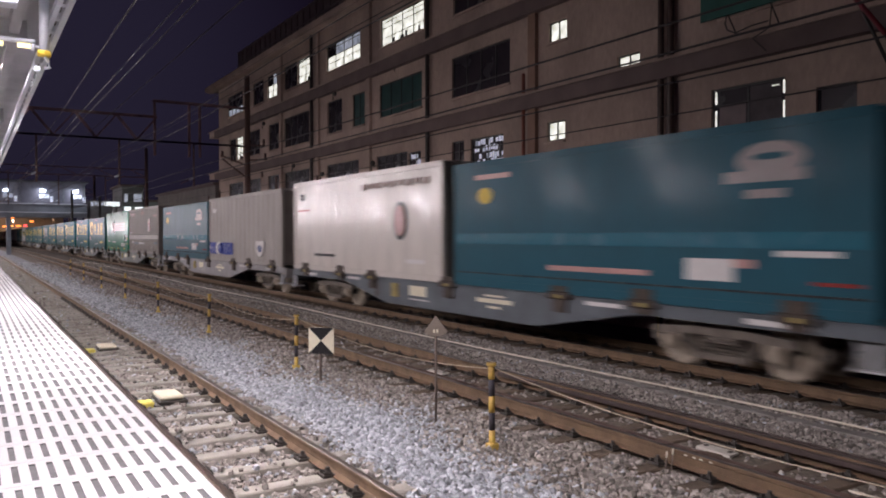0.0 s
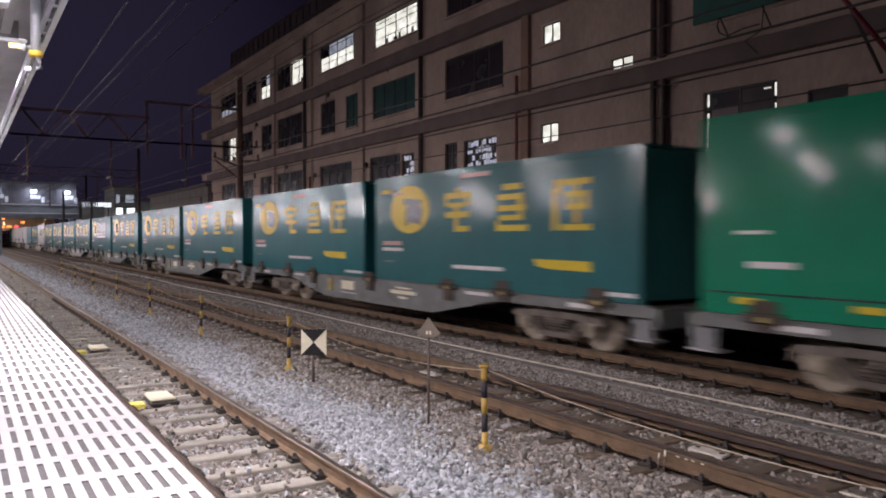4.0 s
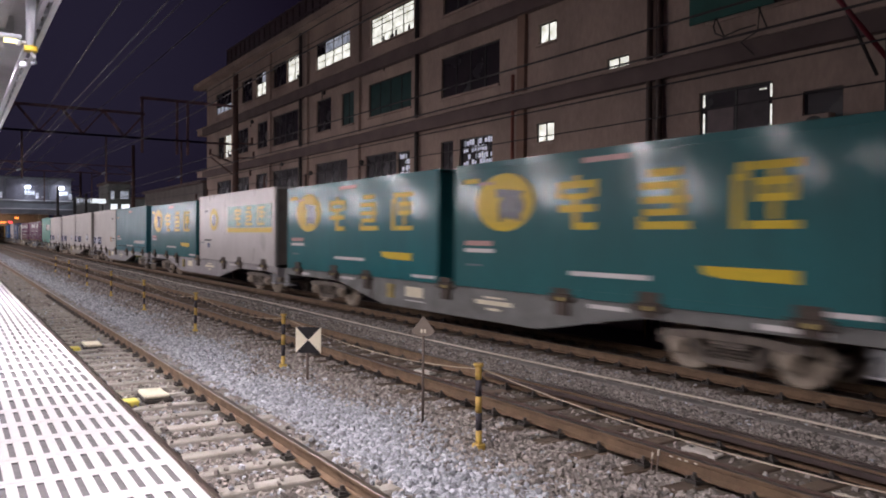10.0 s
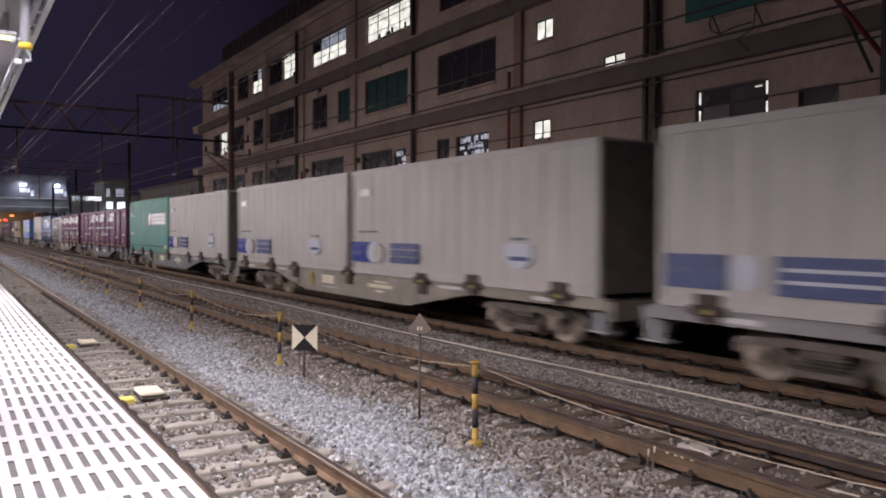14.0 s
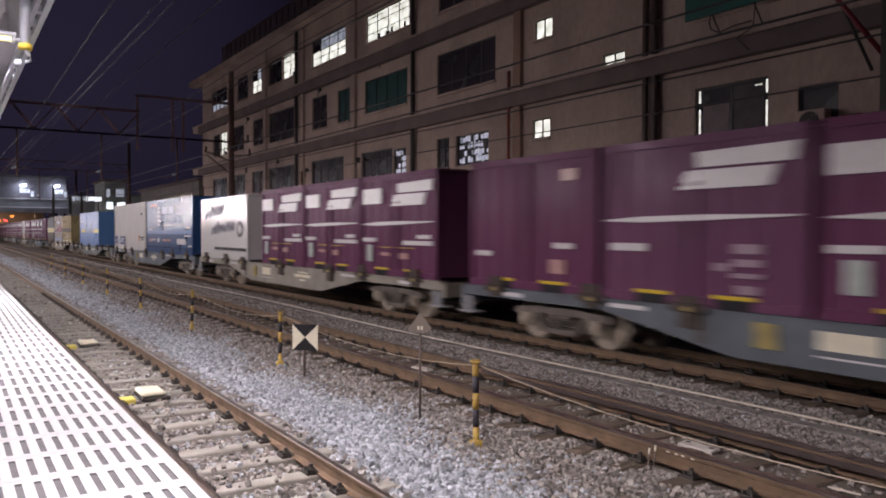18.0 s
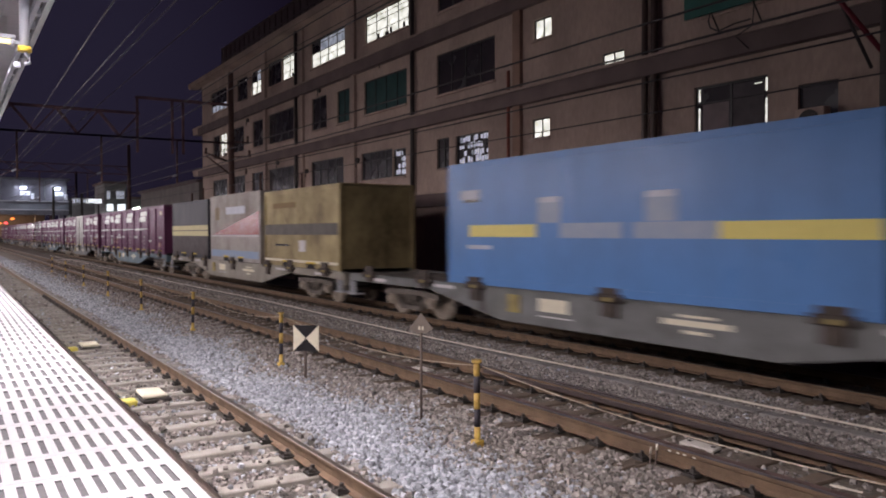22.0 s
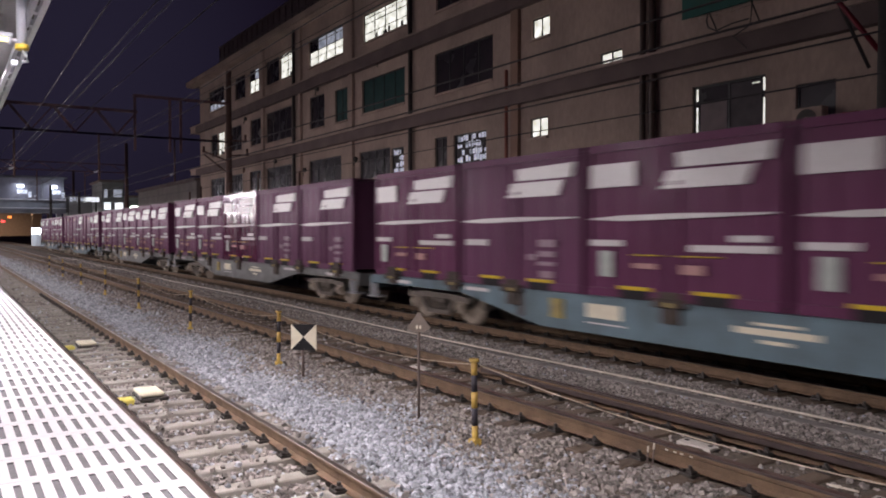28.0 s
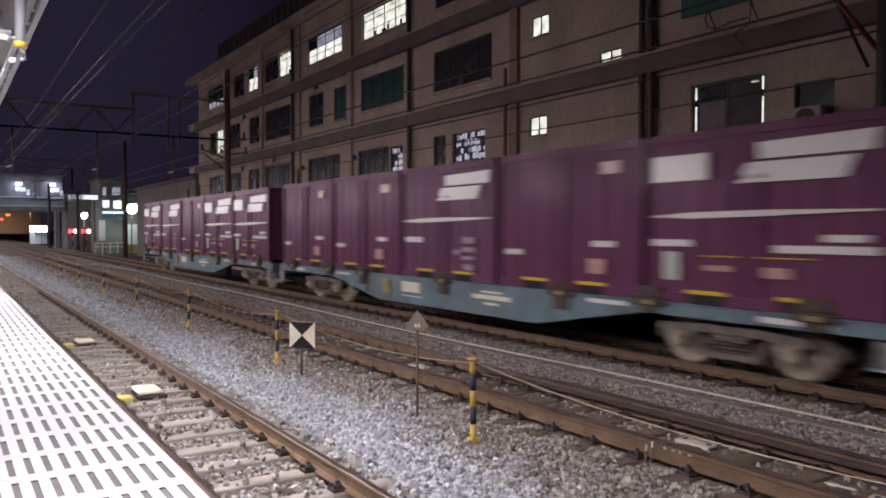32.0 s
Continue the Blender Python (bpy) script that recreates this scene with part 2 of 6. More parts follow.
RAIL = [(-0.0635, -0.153), (0.0635, -0.153), (0.0635, -0.142), (0.012, -0.118), (0.009, -0.05), (0.03, -0.038), (0.0325, -0.008), (0.024, 0.0),
        (-0.024, 0.0), (-0.0325, -0.008), (-0.03, -0.038), (-0.009, -0.05), (-0.012, -0.118), (-0.0635, -0.142)]
bm = run(bmesh.new(), RAIL, -25, FAR)
for f in bm.faces:
    f.material_index = 1 if f.calc_center_median().z > -0.006 and abs(f.normal.z) > 0.5 else 0
rail_mesh = mesh_of(bm, "rail")
tracks = []
for c, what in ((C1, "near"), (C2, "middle"), (C3, "goods")):
    tr = thing("track", pose(c, 0, 0), "narrow-gauge railway track with rusty rails on concrete sleepers", "railway track", "tracks", "structure")
    tracks.append(tr)
    for s in (-1, 1):
        part("rail", rail_mesh, (M_RAIL, M_RAILTOP), tr, at=pose(s * GAUGE, 0, 0))

# platform
P_TOP, P_EDGE = 1.092, 0.803
platform = thing("platform", pose(0, 0, 0), "station platform paved with white slotted tiles", "platform", "", "structure")
box_part("platform_wall", platform, M_CONC, (-9.0, P_EDGE - 0.10, -25, 200, -0.6, P_TOP - 0.16))
box_part("platform_edge", platform, M_EDGE, (P_EDGE - 0.30, P_EDGE - 0.012, -25, 200, P_TOP - 0.16, P_TOP - 0.012))

M_PIL = mat("pilaster_rusty", (0.32, 0.20, 0.15), (0.24, 0.15, 0.11), 1.2, 0.9)
M_SHELF = mat("shelf_lit", (0.85, 0.86, 1.0), (0.40, 0.40, 0.52), 5.0, 0.5, glow=0.45, bump=0.0, fine=14)
M_CURTAIN = mat("curtain_grey", (0.11, 0.095, 0.10), (0.07, 0.06, 0.065), 3, 0.9)
M_BLIND = mat("blind_pinkish", (0.24, 0.19, 0.19), (0.18, 0.145, 0.145), 3, 0.9)
M_PIPE = mat("pipe_brown", (0.11, 0.07, 0.055), (0.065, 0.042, 0.035), 2, 0.6)
M_PIPE_D = mat("pipe_dark", (0.045, 0.035, 0.032), (0.03, 0.024, 0.022), 2, 0.6)
M_SCREEN = mat("roof_screen_brown", (0.10, 0.07, 0.072), (0.07, 0.05, 0.052), 2, 0.8)
M_REDTUBE = mat("red_stay", (0.26, 0.015, 0.03), (0.17, 0.012, 0.024), 2, 0.5)
M_AWNING_G = mat("green_sheet", (0.01, 0.10, 0.08), (0.008, 0.07, 0.055), 2, 0.6)
# ---------------------------------------------------------------- the building behind the tracks
BX = 16.5
# windows of the top storey: y0, y1, z0, z1, kind
TOP_ROW = [
    (28.65, 32.7, 10.8, 12.1, "lattice"), (34.9, 39.1, 10.8, 12.2, "half"), (41.2, 43.4, 10.85, 12.3, "lattice"), (43.5, 45.7, 10.85, 12.3, "dark"),
    (47.0, 48.8, 10.8, 12.3, "half"), (49.6, 51.7, 10.8, 12.3, "dark"), (54.0, 57.8, 10.8, 12.3, "dim"), (22.5, 26.3, 10.75, 12.2, "dark"),
]
# windows of the third storey: y0, y1, z0, z1, kind
MIDDLE_ROW = [
    (37.1, 39.0, 7.5, 9.2, "dark"), (34.4, 35.8, 7.5, 9.1, "green"), (28.8, 32.8, 7.55, 9.08, "green"), (22.5, 26.4, 7.5, 9.1, "dark"),
    (41.6, 45.7, 7.4, 9.2, "dark"), (46.5, 48.6, 7.5, 9.15, "dark"), (50.4, 52.8, 7.5, 9.15, "dark"), (55.75, 57.3, 7.5, 9.1, "dark"),
    (54.1, 55.65, 7.5, 9.1, "lattice"), (19.42, 20.34, 8.42, 9.09, "lit"), (16.22, 17.14, 7.0, 7.36, "lit"), (9.0, 13.4, 7.6, 9.0, "dark"),
]
# windows of the second storey: y0, y1, z0, z1, kind
LOWER_ROW = [
    (19.5, 20.42, 5.17, 5.82, "lit"), (16.14, 16.6, 3.57, 4.17, "lit"), (35.1, 39.1, 4.5, 5.85, "dark"), (30.1, 33.1, 4.5, 5.78, "dark"),
    (28.9, 30.0, 4.5, 5.70, "shelf"), (25.5, 26.4, 4.6, 5.78, "dark"), (22.9, 25.05, 4.6, 5.75, "shelf"), (41.6, 45.7, 4.4, 5.9, "dark"),
    (46.5, 48.8, 4.5, 5.9, "dark"), (50.2, 52.8, 4.5, 5.9, "dark"), (54.0, 57.5, 4.5, 5.9, "dark"), (11.55, 13.7, 4.26, 5.82, "edge"),
    (9.8, 10.76, 4.6, 5.42, "dark"),
]
HOLES = TOP_ROW + MIDDLE_ROW + LOWER_ROW


def pierced_wall(bm, x, depth, y0, y1, z0, z1, holes):
    ys = sorted({y0, y1, *[v for h in holes for v in h[:2]]})
    zs = sorted({z0, z1, *[v for h in holes for v in h[2:4]]})

    def solid(i, j):
        if i < 0 or j < 0 or i >= len(ys) - 1 or j >= len(zs) - 1:
            return None
        cy, cz = (ys[i] + ys[i + 1]) / 2, (zs[j] + zs[j + 1]) / 2
        return not any(h[0] < cy < h[1] and h[2] < cz < h[3] for h in holes)
    q = lambda *p: bm.faces.new([bm.verts.new(v) for v in p])
    for i in range(len(ys) - 1):
        for j in range(len(zs) - 1):
            a, b, c, d = ys[i], ys[i + 1], zs[j], zs[j + 1]
            if solid(i, j):
                q((x, a, c), (x, a, d), (x, b, d), (x, b, c))
                q((x + depth, a, c), (x + depth, b, c), (x + depth, b, d), (x + depth, a, d))
                if solid(i - 1, j) is not True:
                    q((x, a, c), (x + depth, a, c), (x + depth, a, d), (x, a, d))
                if solid(i + 1, j) is not True:
                    q((x, b, c), (x, b, d), (x + depth, b, d), (x + depth, b, c))
                if solid(i, j - 1) is not True:
                    q((x, a, c), (x, b, c), (x + depth, b, c), (x + depth, a, c))
                if solid(i, j + 1) is not True:
                    q((x, a, d), (x + depth, a, d), (x + depth, b, d), (x, b, d))
    return bm


building = thing("apartment_building", pose(0, 0, 0), "four-storey beige rendered building with lit and dark windows", "building")
Z0, ROOF, YA, YB = -0.6, 13.25, 4.0, 60.2
part("wall", pierced_wall(bmesh.new(), BX, 0.28, YA, YB, Z0, ROOF, HOLES), M_WALL, building)
box_part("end_wall", building, M_WALL, (BX + 0.285, BX + 13, YB - 0.3, YB, Z0, ROOF))
box_part("end_wall", building, M_WALL, (BX + 0.285, BX + 13, YA, YA + 0.3, Z0, ROOF))
box_part("back_wall", building, M_WALL, (BX + 13.005, BX + 13.3, YA, YB, Z0, ROOF))
box_part("roof", building, M_LEDGE, (BX - 0.55, BX + 13.6, YA - 0.4, YB + 1.6, ROOF + 0.005, ROOF + 0.32))
box_part("fascia", building, M_WALL, (BX - 0.60, BX - 0.555, YA - 0.4, YB + 1.65, ROOF + 0.02, ROOF + 0.34))
box_part("fascia", building, M_WALL, (BX - 0.60, BX + 13.6, YB + 1.655, YB + 1.70, ROOF + 0.02, ROOF + 0.34))
box_part("soffit", building, M_WALL, (BX - 0.55, BX - 0.005, YA - 0.4, YB + 1.6, ROOF - 0.05, ROOF + 0.003))
for z, h in ((9.58, 0.52), (6.36, 0.47), (3.1, 0.5)):
    box_part("floor_ledge", building, M_LEDGE, (BX - 0.28, BX - 0.003, YA, YB + 0.3, z, z + h))
    box_part("ledge_cap", building, M_WALL, (BX - 0.34, BX - 0.003, YA, YB + 0.34, z + h + 0.004, z + h + 0.07))
    box_part("end_balcony", building, M_WALL, (BX - 0.28, BX + 12.9, YB + 0.345, YB + 1.7, z + 0.1, z + h))
    box_part("balcony_cap", building, M_WALL, (BX - 0.34, BX + 12.9, YB + 0.345, YB + 1.78, z + h + 0.004, z + h + 0.07))
    box_part("floor_slab", building, M_LEDGE, (BX + 0.285, BX + 12.95, YA + 0.31, YB - 0.31, z, z + 0.2))
for y0, y1, z0, z1, kind in HOLES:
    ly, lz = (y1 - y0) / 2, (z1 - z0) / 2
    glass = {"lattice": M_LIT, "lit": M_LIT, "bright": M_LIT_DIM, "dim": M_LIT_DIM, "green": M_GLASS_G}.get(kind, M_GLASS)
    bm = bmesh.new()
    f = 0.05
    box(bm, -0.03, 0.05, -ly, -ly + f, -lz, lz)
    box(bm, -0.03, 0.05, ly - f, ly, -lz, lz)
    box(bm, -0.03, 0.05, -ly + f, ly - f, -lz, -lz + f)
    box(bm, -0.03, 0.05, -ly + f, ly - f, lz - f, lz)
    w = part("window", bm, M_FRAME, building, at=pose(BX + 0.10, (y0 + y1) / 2, (z0 + z1) / 2))
    n = 1 if kind == "dark" and y0 < 11 and z0 < 6 else 2 if ly < 1.2 else 4
    for k in range(1, n):
        y = -ly + 2 * ly * k / n
        box_part("mullion", w, M_FRAME, (-0.025, 0.04, y - 0.028, y + 0.028, -lz + f, lz - f))
    for k in range(n):
        a, b = -ly + 2 * ly * k / n + 0.03, -ly + 2 * ly * (k + 1) / n - 0.03
        split = {"half": 0.12, "lattice": 0.35, "bright": -0.1, "dim": -0.3}.get(kind)
        if split is None:
            box_part("pane", w, glass, (0.0, 0.015, a, b, -lz + f, lz - f))
        else:
            low = {"half": M_LIT, "lattice": M_LIT, "bright": M_LIT_DIM, "dim": M_LIT_DIM}[kind]
            high = {"half": M_GLASS if k in (n - 1,) else M_LIT_DIM, "lattice": M_LIT, "bright": M_LIT_DIM, "dim": M_GLASS}[kind]
            box_part("pane", w, low, (0.0, 0.015, a, b, -lz + f, lz * split - 0.02))
            box_part("pane", w, high, (0.0, 0.015, a, b, lz * split + 0.02, lz - f))
            box_part("glazing_bar", w, M_FRAME, (-0.015, 0.03, a, b, lz * split - 0.02, lz * split + 0.02))
            if kind in ("lattice", "bright", "half"):
                for z in (-0.35, 0.72) if kind != "bright" else (-0.62, 0.3, 0.68):
                    box_part("glazing_bar", w, M_FRAME, (-0.012, -0.002, a, b, z * lz - 0.018, z * lz + 0.018))
                    # things on the sill and blinds seen against the light
    if kind == "lattice":
        rnd = random.Random(int(y0 * 10))
        for k in range(5):
            y = -ly + 0.3 + (2 * ly - 0.6) * rnd.random()
            box_part("sill_object", w, M_BLACK, (-0.014, -0.004, y - 0.10, y + 0.10, -lz + f, -lz + f + 0.1 + 0.22 * rnd.random()))
    if kind == "shelf":
        rnd = random.Random(int(y0 * 7))
        for z in (-0.86, -0.42, 0.06, 0.50):
            y = -ly + 0.08
            while y < ly - 0.14:
                d = 0.10 + 0.08 * rnd.random()
                if rnd.random() < 0.72:
                    box_part("lit_shelf", w, M_SHELF if rnd.random() < 0.7 else M_LIT_DIM, (-0.012, -0.002, y, min(y + d, ly - 0.08), z * lz + 0.06 * rnd.random(), z * lz + 0.17 + 0.09 * rnd.random()))
                y += d + 0.035
    if kind == "edge":
        box_part("curtain", w, M_CURTAIN, (-0.007, -0.004, -ly + 0.16, 0.04, -lz + 0.1, lz - 0.08), "drawn grey curtain")
        for y in (ly - 0.09, -ly + 0.09):
            box_part("lit_gap", w, M_LIT, (-0.01, -0.002, y - 0.024, y + 0.024, -lz + 0.08, lz * 0.30))
            box_part("lit_gap", w, M_LIT, (-0.01, -0.002, y - 0.028, y + 0.028, lz * 0.52, lz - 0.06))
        box_part("lit_gap", w, M_LIT, (-0.01, -0.002, -ly + 0.22, -ly + 0.42, lz - 0.17, lz - 0.14))
        box_part("blind", w, M_BLIND, (-0.008, -0.003, 0.08, ly - 0.2, -lz + 0.14, lz * 0.40), "pale roller blind")
    box_part("window_sill", w, M_WALL, (-0.20, -0.032, -ly - 0.05, ly + 0.05, -lz - 0.08, -lz - 0.005))
for y, r, m in ((40.9, 0.09, M_PIPE_D), (28.08, 0.09, M_PIPE_D), (15.28, 0.09, M_PIPE), (14.93, 0.10, M_PIPE)):
    bm = cyl(bmesh.new(), (BX - 0.16, y, Z0), (BX - 0.16, y, ROOF), r, 10)
    part("downpipe", bm, m, building, "dark drain pipe")
for y in (21.1, 33.8, 40.2, 46.1, 53.4):
    box_part("pilaster", building, M_WALL if y > 22 else M_PIL, (BX - 0.14, BX - 0.003, y - 0.2, y + 0.2, Z0, ROOF))
part("red_pipe", cyl(bmesh.new(), (BX - 0.2, 21.45, 3.0), (BX - 0.2, 21.45, 7.6), 0.06, 10), mat("pipe_red_lead", (0.30, 0.085, 0.055), (0.20, 0.06, 0.042), 3, 0.6), building, "red-lead painted pipe")
# roof screen
screen = thing("roof_screen", pose(BX + 0.5, 0, ROOF + 0.325), "dark slatted screen along the flat roof", "screen")
for z in (0.15, 1.0, 1.85):
    box_part("rail", screen, M_SCREEN, (0, 0.06, 24.0, 57.0, z, z + 0.08))
for i in range(34):
    box_part("post", screen, M_SCREEN, (0.065, 0.14, 24.0 + i, 24.08 + i, 0, 2.05))
box_part("panel", screen, M_SCREEN, (0.145, 0.17, 24.0, 57.0, 0.1, 1.95))
# small vents and lamps on the wall
for y, z in ((25.9, 10.05), (31.0, 9.75), (37.9, 9.5), (49.4, 9.35), (33.4, 5.5), (39.6, 5.4), (27.2, 9.9), (44.0, 6.2)):
    ob = thing("wall_vent", pose(BX - 0.145, y, z), "small dark wall vent on the rendered wall", "vent", "wall vents")
    part("hood", cyl(bmesh.new(), (0, 0, 0), (0.14, 0, 0), 0.12, 12), M_IRON, ob)
    part("stub", cyl(bmesh.new(), (-0.01, 0, -0.14), (-0.01, 0, -0.34), 0.025, 6), M_IRON, ob)
# green sheet awning on brackets, and a red stay, at the near end
ob = thing("green_awning", pose(BX - 0.35, 12.4, 7.52), "dark green sheet cover on iron brackets", "awning")
part("sheet", bevelled(-0.02, 0.03, -1.1, 1.35, 0, 1.25, 0.01), M_AWNING_G, ob)
for y in (-0.7, 0.5):
    part("bracket", cyl(bmesh.new(), (0.33, y, -0.45), (-0.02, y, 0.02), 0.022, 6), M_IRON, ob)
    part("strut", cyl(bmesh.new(), (0.33, y, 0.1), (0.0, y, 0.1), 0.022, 6), M_IRON, ob)
tagged(part("red_stay", cyl(bmesh.new(), (14.6, 9.3, 7.4), (15.0, 7.85, 5.2), 0.05, 8), M_REDTUBE), "slanting red pipe stay", "pipe")
tagged(part("dark_stay", cyl(bmesh.new(), (14.9, 9.15, 7.3), (15.0, 8.25, 5.2), 0.035, 8), M_IRON), "slanting dark pipe stay", "pipe")
tagged(part("line_mast", cyl(bmesh.new(), (15.0, 7.9, -0.6), (15.0, 7.9, 11.0), 0.2, 12, 0.16), M_IRON), "dark steel mast beside the building", "mast")
# loose cables by the green sheet
tagged(part("loose_cable", tube(bmesh.new(), [(16.15, 12.95, 7.5), (16.1, 12.95, 7.32), (16.0, 12.81, 7.11), (16.0, 12.57, 6.98), (16.0, 12.12, 7.06), (16.1, 11.73, 7.10)], 0.02, 6), M_IRON), "slack dark cable hung on the wall", "cable", "loose cables")
tagged(part("loose_cable", tube(bmesh.new(), [(16.12, 11.65, 7.5), (16.05, 11.65, 6.93), (16.05, 12.11, 6.76), (16.16, 11.83, 6.43)], 0.02, 6), M_IRON), "slack dark cable hung on the wall", "cable", "loose cables")
# air conditioners on a wall rack
for y, z in ((10.22, 3.58), (10.22, 4.24)):
    ob = thing("air_conditioner", pose(BX - 0.30, y, z), "weathered outdoor air conditioner on a wall rack", "air conditioner", "air conditioners")
    part("case", bevelled(-0.13, 0.13, -0.36, 0.36, 0.0, 0.56, 0.02), M_WALL, ob)
    part("fan_grille", cyl(bmesh.new(), (-0.15, 0.0, 0.28), (-0.131, 0.0, 0.28), 0.24, 18), M_IRON, ob)
    part("fan_hub", cyl(bmesh.new(), (-0.158, 0.0, 0.28), (-0.151, 0.0, 0.28), 0.07, 12), M_LEDGE, ob)
    for k in (-0.14, 0.0, 0.14):
        part("grille_bar", box(bmesh.new(), -0.157, -0.151, -0.22, -0.075, 0.28 + k - 0.006, 0.28 + k + 0.006), M_LEDGE, ob)
ob = thing("wall_rack", pose(BX - 0.34, 10.3, 3.5), "long iron wall rack with two tube rails", "rack")
for z in (0.22, 0.98):
    part("bar", cyl(bmesh.new(), (-0.13, -0.86, z), (-0.13, 0.86, z), 0.03, 8), M_IRON, ob)
for y in (-0.86, 0.86):
    part("upright", cyl(bmesh.new(), (-0.13, y, 0.0), (-0.13, y, 1.02), 0.03, 8), M_IRON, ob)
    part("arm", box(bmesh.new(), -0.10, 0.335, y - 0.02, y + 0.02, 0.0, 0.05), M_IRON, ob)
part("ledge_shelf", box(bmesh.new(), -0.10, 0.335, -0.83, 0.83, 0.03, 0.075), M_IRON, ob)
ob = thing("red_cabinet", pose(BX - 0.2, 9.33, 3.57), "rusty red metal cabinet fixed to the wall", "cabinet")
part("body", bevelled(-0.12, 0.195, -0.20, 0.20, 0.0, 1.03, 0.015), mat("cabinet_rust_red", (0.26, 0.062, 0.04), (0.15, 0.04, 0.03), 3, 0.7), ob)
part("door", bevelled(-0.135, -0.121, -0.18, 0.18, 0.03, 1.0, 0.004), bpy.data.materials["cabinet_rust_red"], ob)
part("latch", box(bmesh.new(), -0.15, -0.136, -0.16, -0.12, 0.48, 0.58), M_IRON, ob)
# ground-floor pipe, a pump and yellow hoop guards seen behind the empty wagon
part("bent_pipe", tube(bmesh.new(), [(BX - 0.3, 14.2, 2.72), (BX - 0.3, 13.6, 2.76), (BX - 0.3, 13.3, 2.72), (BX - 0.3, 13.1, 2.55), (BX - 0.3, 13.04, 2.26), (BX - 0.3, 13.04, 1.2)], 0.095, 10), M_PIPE_D, building, "bent dark vent pipe")
ob = thing("pump_unit", pose(15.95, 13.0, -0.6), "dark pump unit beside the wall", "pump")
part("casing", bevelled(-0.25, 0.25, -0.45, 0.45, 0.0, 1.85, 0.03), M_IRON, ob)
part("lid", bevelled(-0.28, 0.28, -0.48, 0.48, 1.855, 1.92, 0.01), M_LEDGE, ob)
part("louvre", box(bmesh.new(), -0.262, -0.251, -0.3, 0.3, 1.3, 1.36), M_STEEL_W, ob)
for y, h in ((10.9, 1.55), (13.9, 1.2)):
    ob = thing("hoop_guard", pose(15.4, y, -0.6), "yellow tube hoop guard beside the wall", "guard rail", "hoop guards")
    part("hoop", tube(bmesh.new(), [(0, -0.55, 0), (0, -0.55, h - 0.05), (0, -0.5, h), (0, 0.5, h), (0, 0.55, h - 0.05), (0, 0.55, 0)], 0.03, 8), M_YELLOW, ob)
ob = thing("mast_plate", pose(14.79, 7.75, 2.6), "pair of small white plates on the mast", "plate")
for z in (0.05, 0.33):
    part("lettering_bar", box(bmesh.new(), -0.01, 0.0, -0.05, 0.22, z, z + 0.04), M_CABLE_W, ob)

# ---------------------------------------------------------------- trackside things
M_CABLE_L = mat("cable_light", (0.76, 0.70, 0.58), (0.55, 0.50, 0.40), 5, 0.7)
M_CONN = mat("connector_yellow", (0.75, 0.66, 0.14), (0.6, 0.5, 0.1), 8, 0.6)
M_BAND_K = mat("band_worn_black", (0.045, 0.04, 0.05), (0.025, 0.022, 0.028), 9, 0.7)
M_CHECK = mat("check_rail_dark", (0.062, 0.04, 0.036), (0.034, 0.023, 0.021), 4, 0.7)
M_PLATE = mat("plate_brown", (0.25, 0.205, 0.165), (0.17, 0.14, 0.115), 9, 0.7)


def rope_post(x, y, lean):
    ob = thing("rope_post", pose(x, y, -0.27, 0, lean, 0), "yellow and black banded rope post in the ballast", "post", "rope posts")
    for z0, z1, dark in ((0.0, 0.24, 0), (0.24, 0.43, 1), (0.43, 0.605, 0), (0.605, 0.785, 1), (0.785, 0.93, 0)):
        part("band", cyl(bmesh.new(), (0, 0, z0), (0, 0, z1 - 0.001), 0.034, 12), M_BAND_K if dark else M_YELLOW, ob)
    part("cap", cyl(bmesh.new(), (0, 0, 0.93), (0, 0, 0.96), 0.055, 12), M_YELLOW, ob)
    part("rope_eye", sweep([(0.034, 0, 0.885), (0.06, 0.012, 0.89), (0.07, 0, 0.88), (0.06, -0.012, 0.87), (0.034, 0, 0.875)], 0.006, 5), M_IRON, ob)
    bm = bevelled(-0.055, 0.055, -0.055, 0.055, -0.02, 0.10, 0.01)
    for k in (-0.03, 0.03):
        cyl(bm, (k, -0.056, 0.06), (k, -0.068, 0.06), 0.010, 6)
    part("base_clamp", bm, M_YELLOW, ob)
    return ob


POSTS = [(4.77, 1.05), (4.77, 6.82), (4.80, 12.75), (4.78, 18.40), (4.78, 24.1), (4.84, 30.2), (4.88, 36.4), (4.93, 43.0), (4.98, 49.5)]
for i, (x, y) in enumerate(POSTS):
    rope_post(x, y, (0.6, -0.8, 0.4, 1.0, -0.5)[i % 5])
for (xa, ya), (xb, yb) in zip(POSTS, POSTS[1:]):
    pts = [(xa + 0.05 + (xb - xa) * s + 0.08 * math.sin(math.pi * s), ya + (yb - ya) * s, 0.62 - 0.36 * 4 * s * (1 - s) * 0.5) for s in [k / 10 for k in range(11)]]
    tagged(part("guard_rope", sweep(pts, 0.0058, 5), M_ROPE), "slack tan guard rope between banded posts", "rope", "guard ropes")

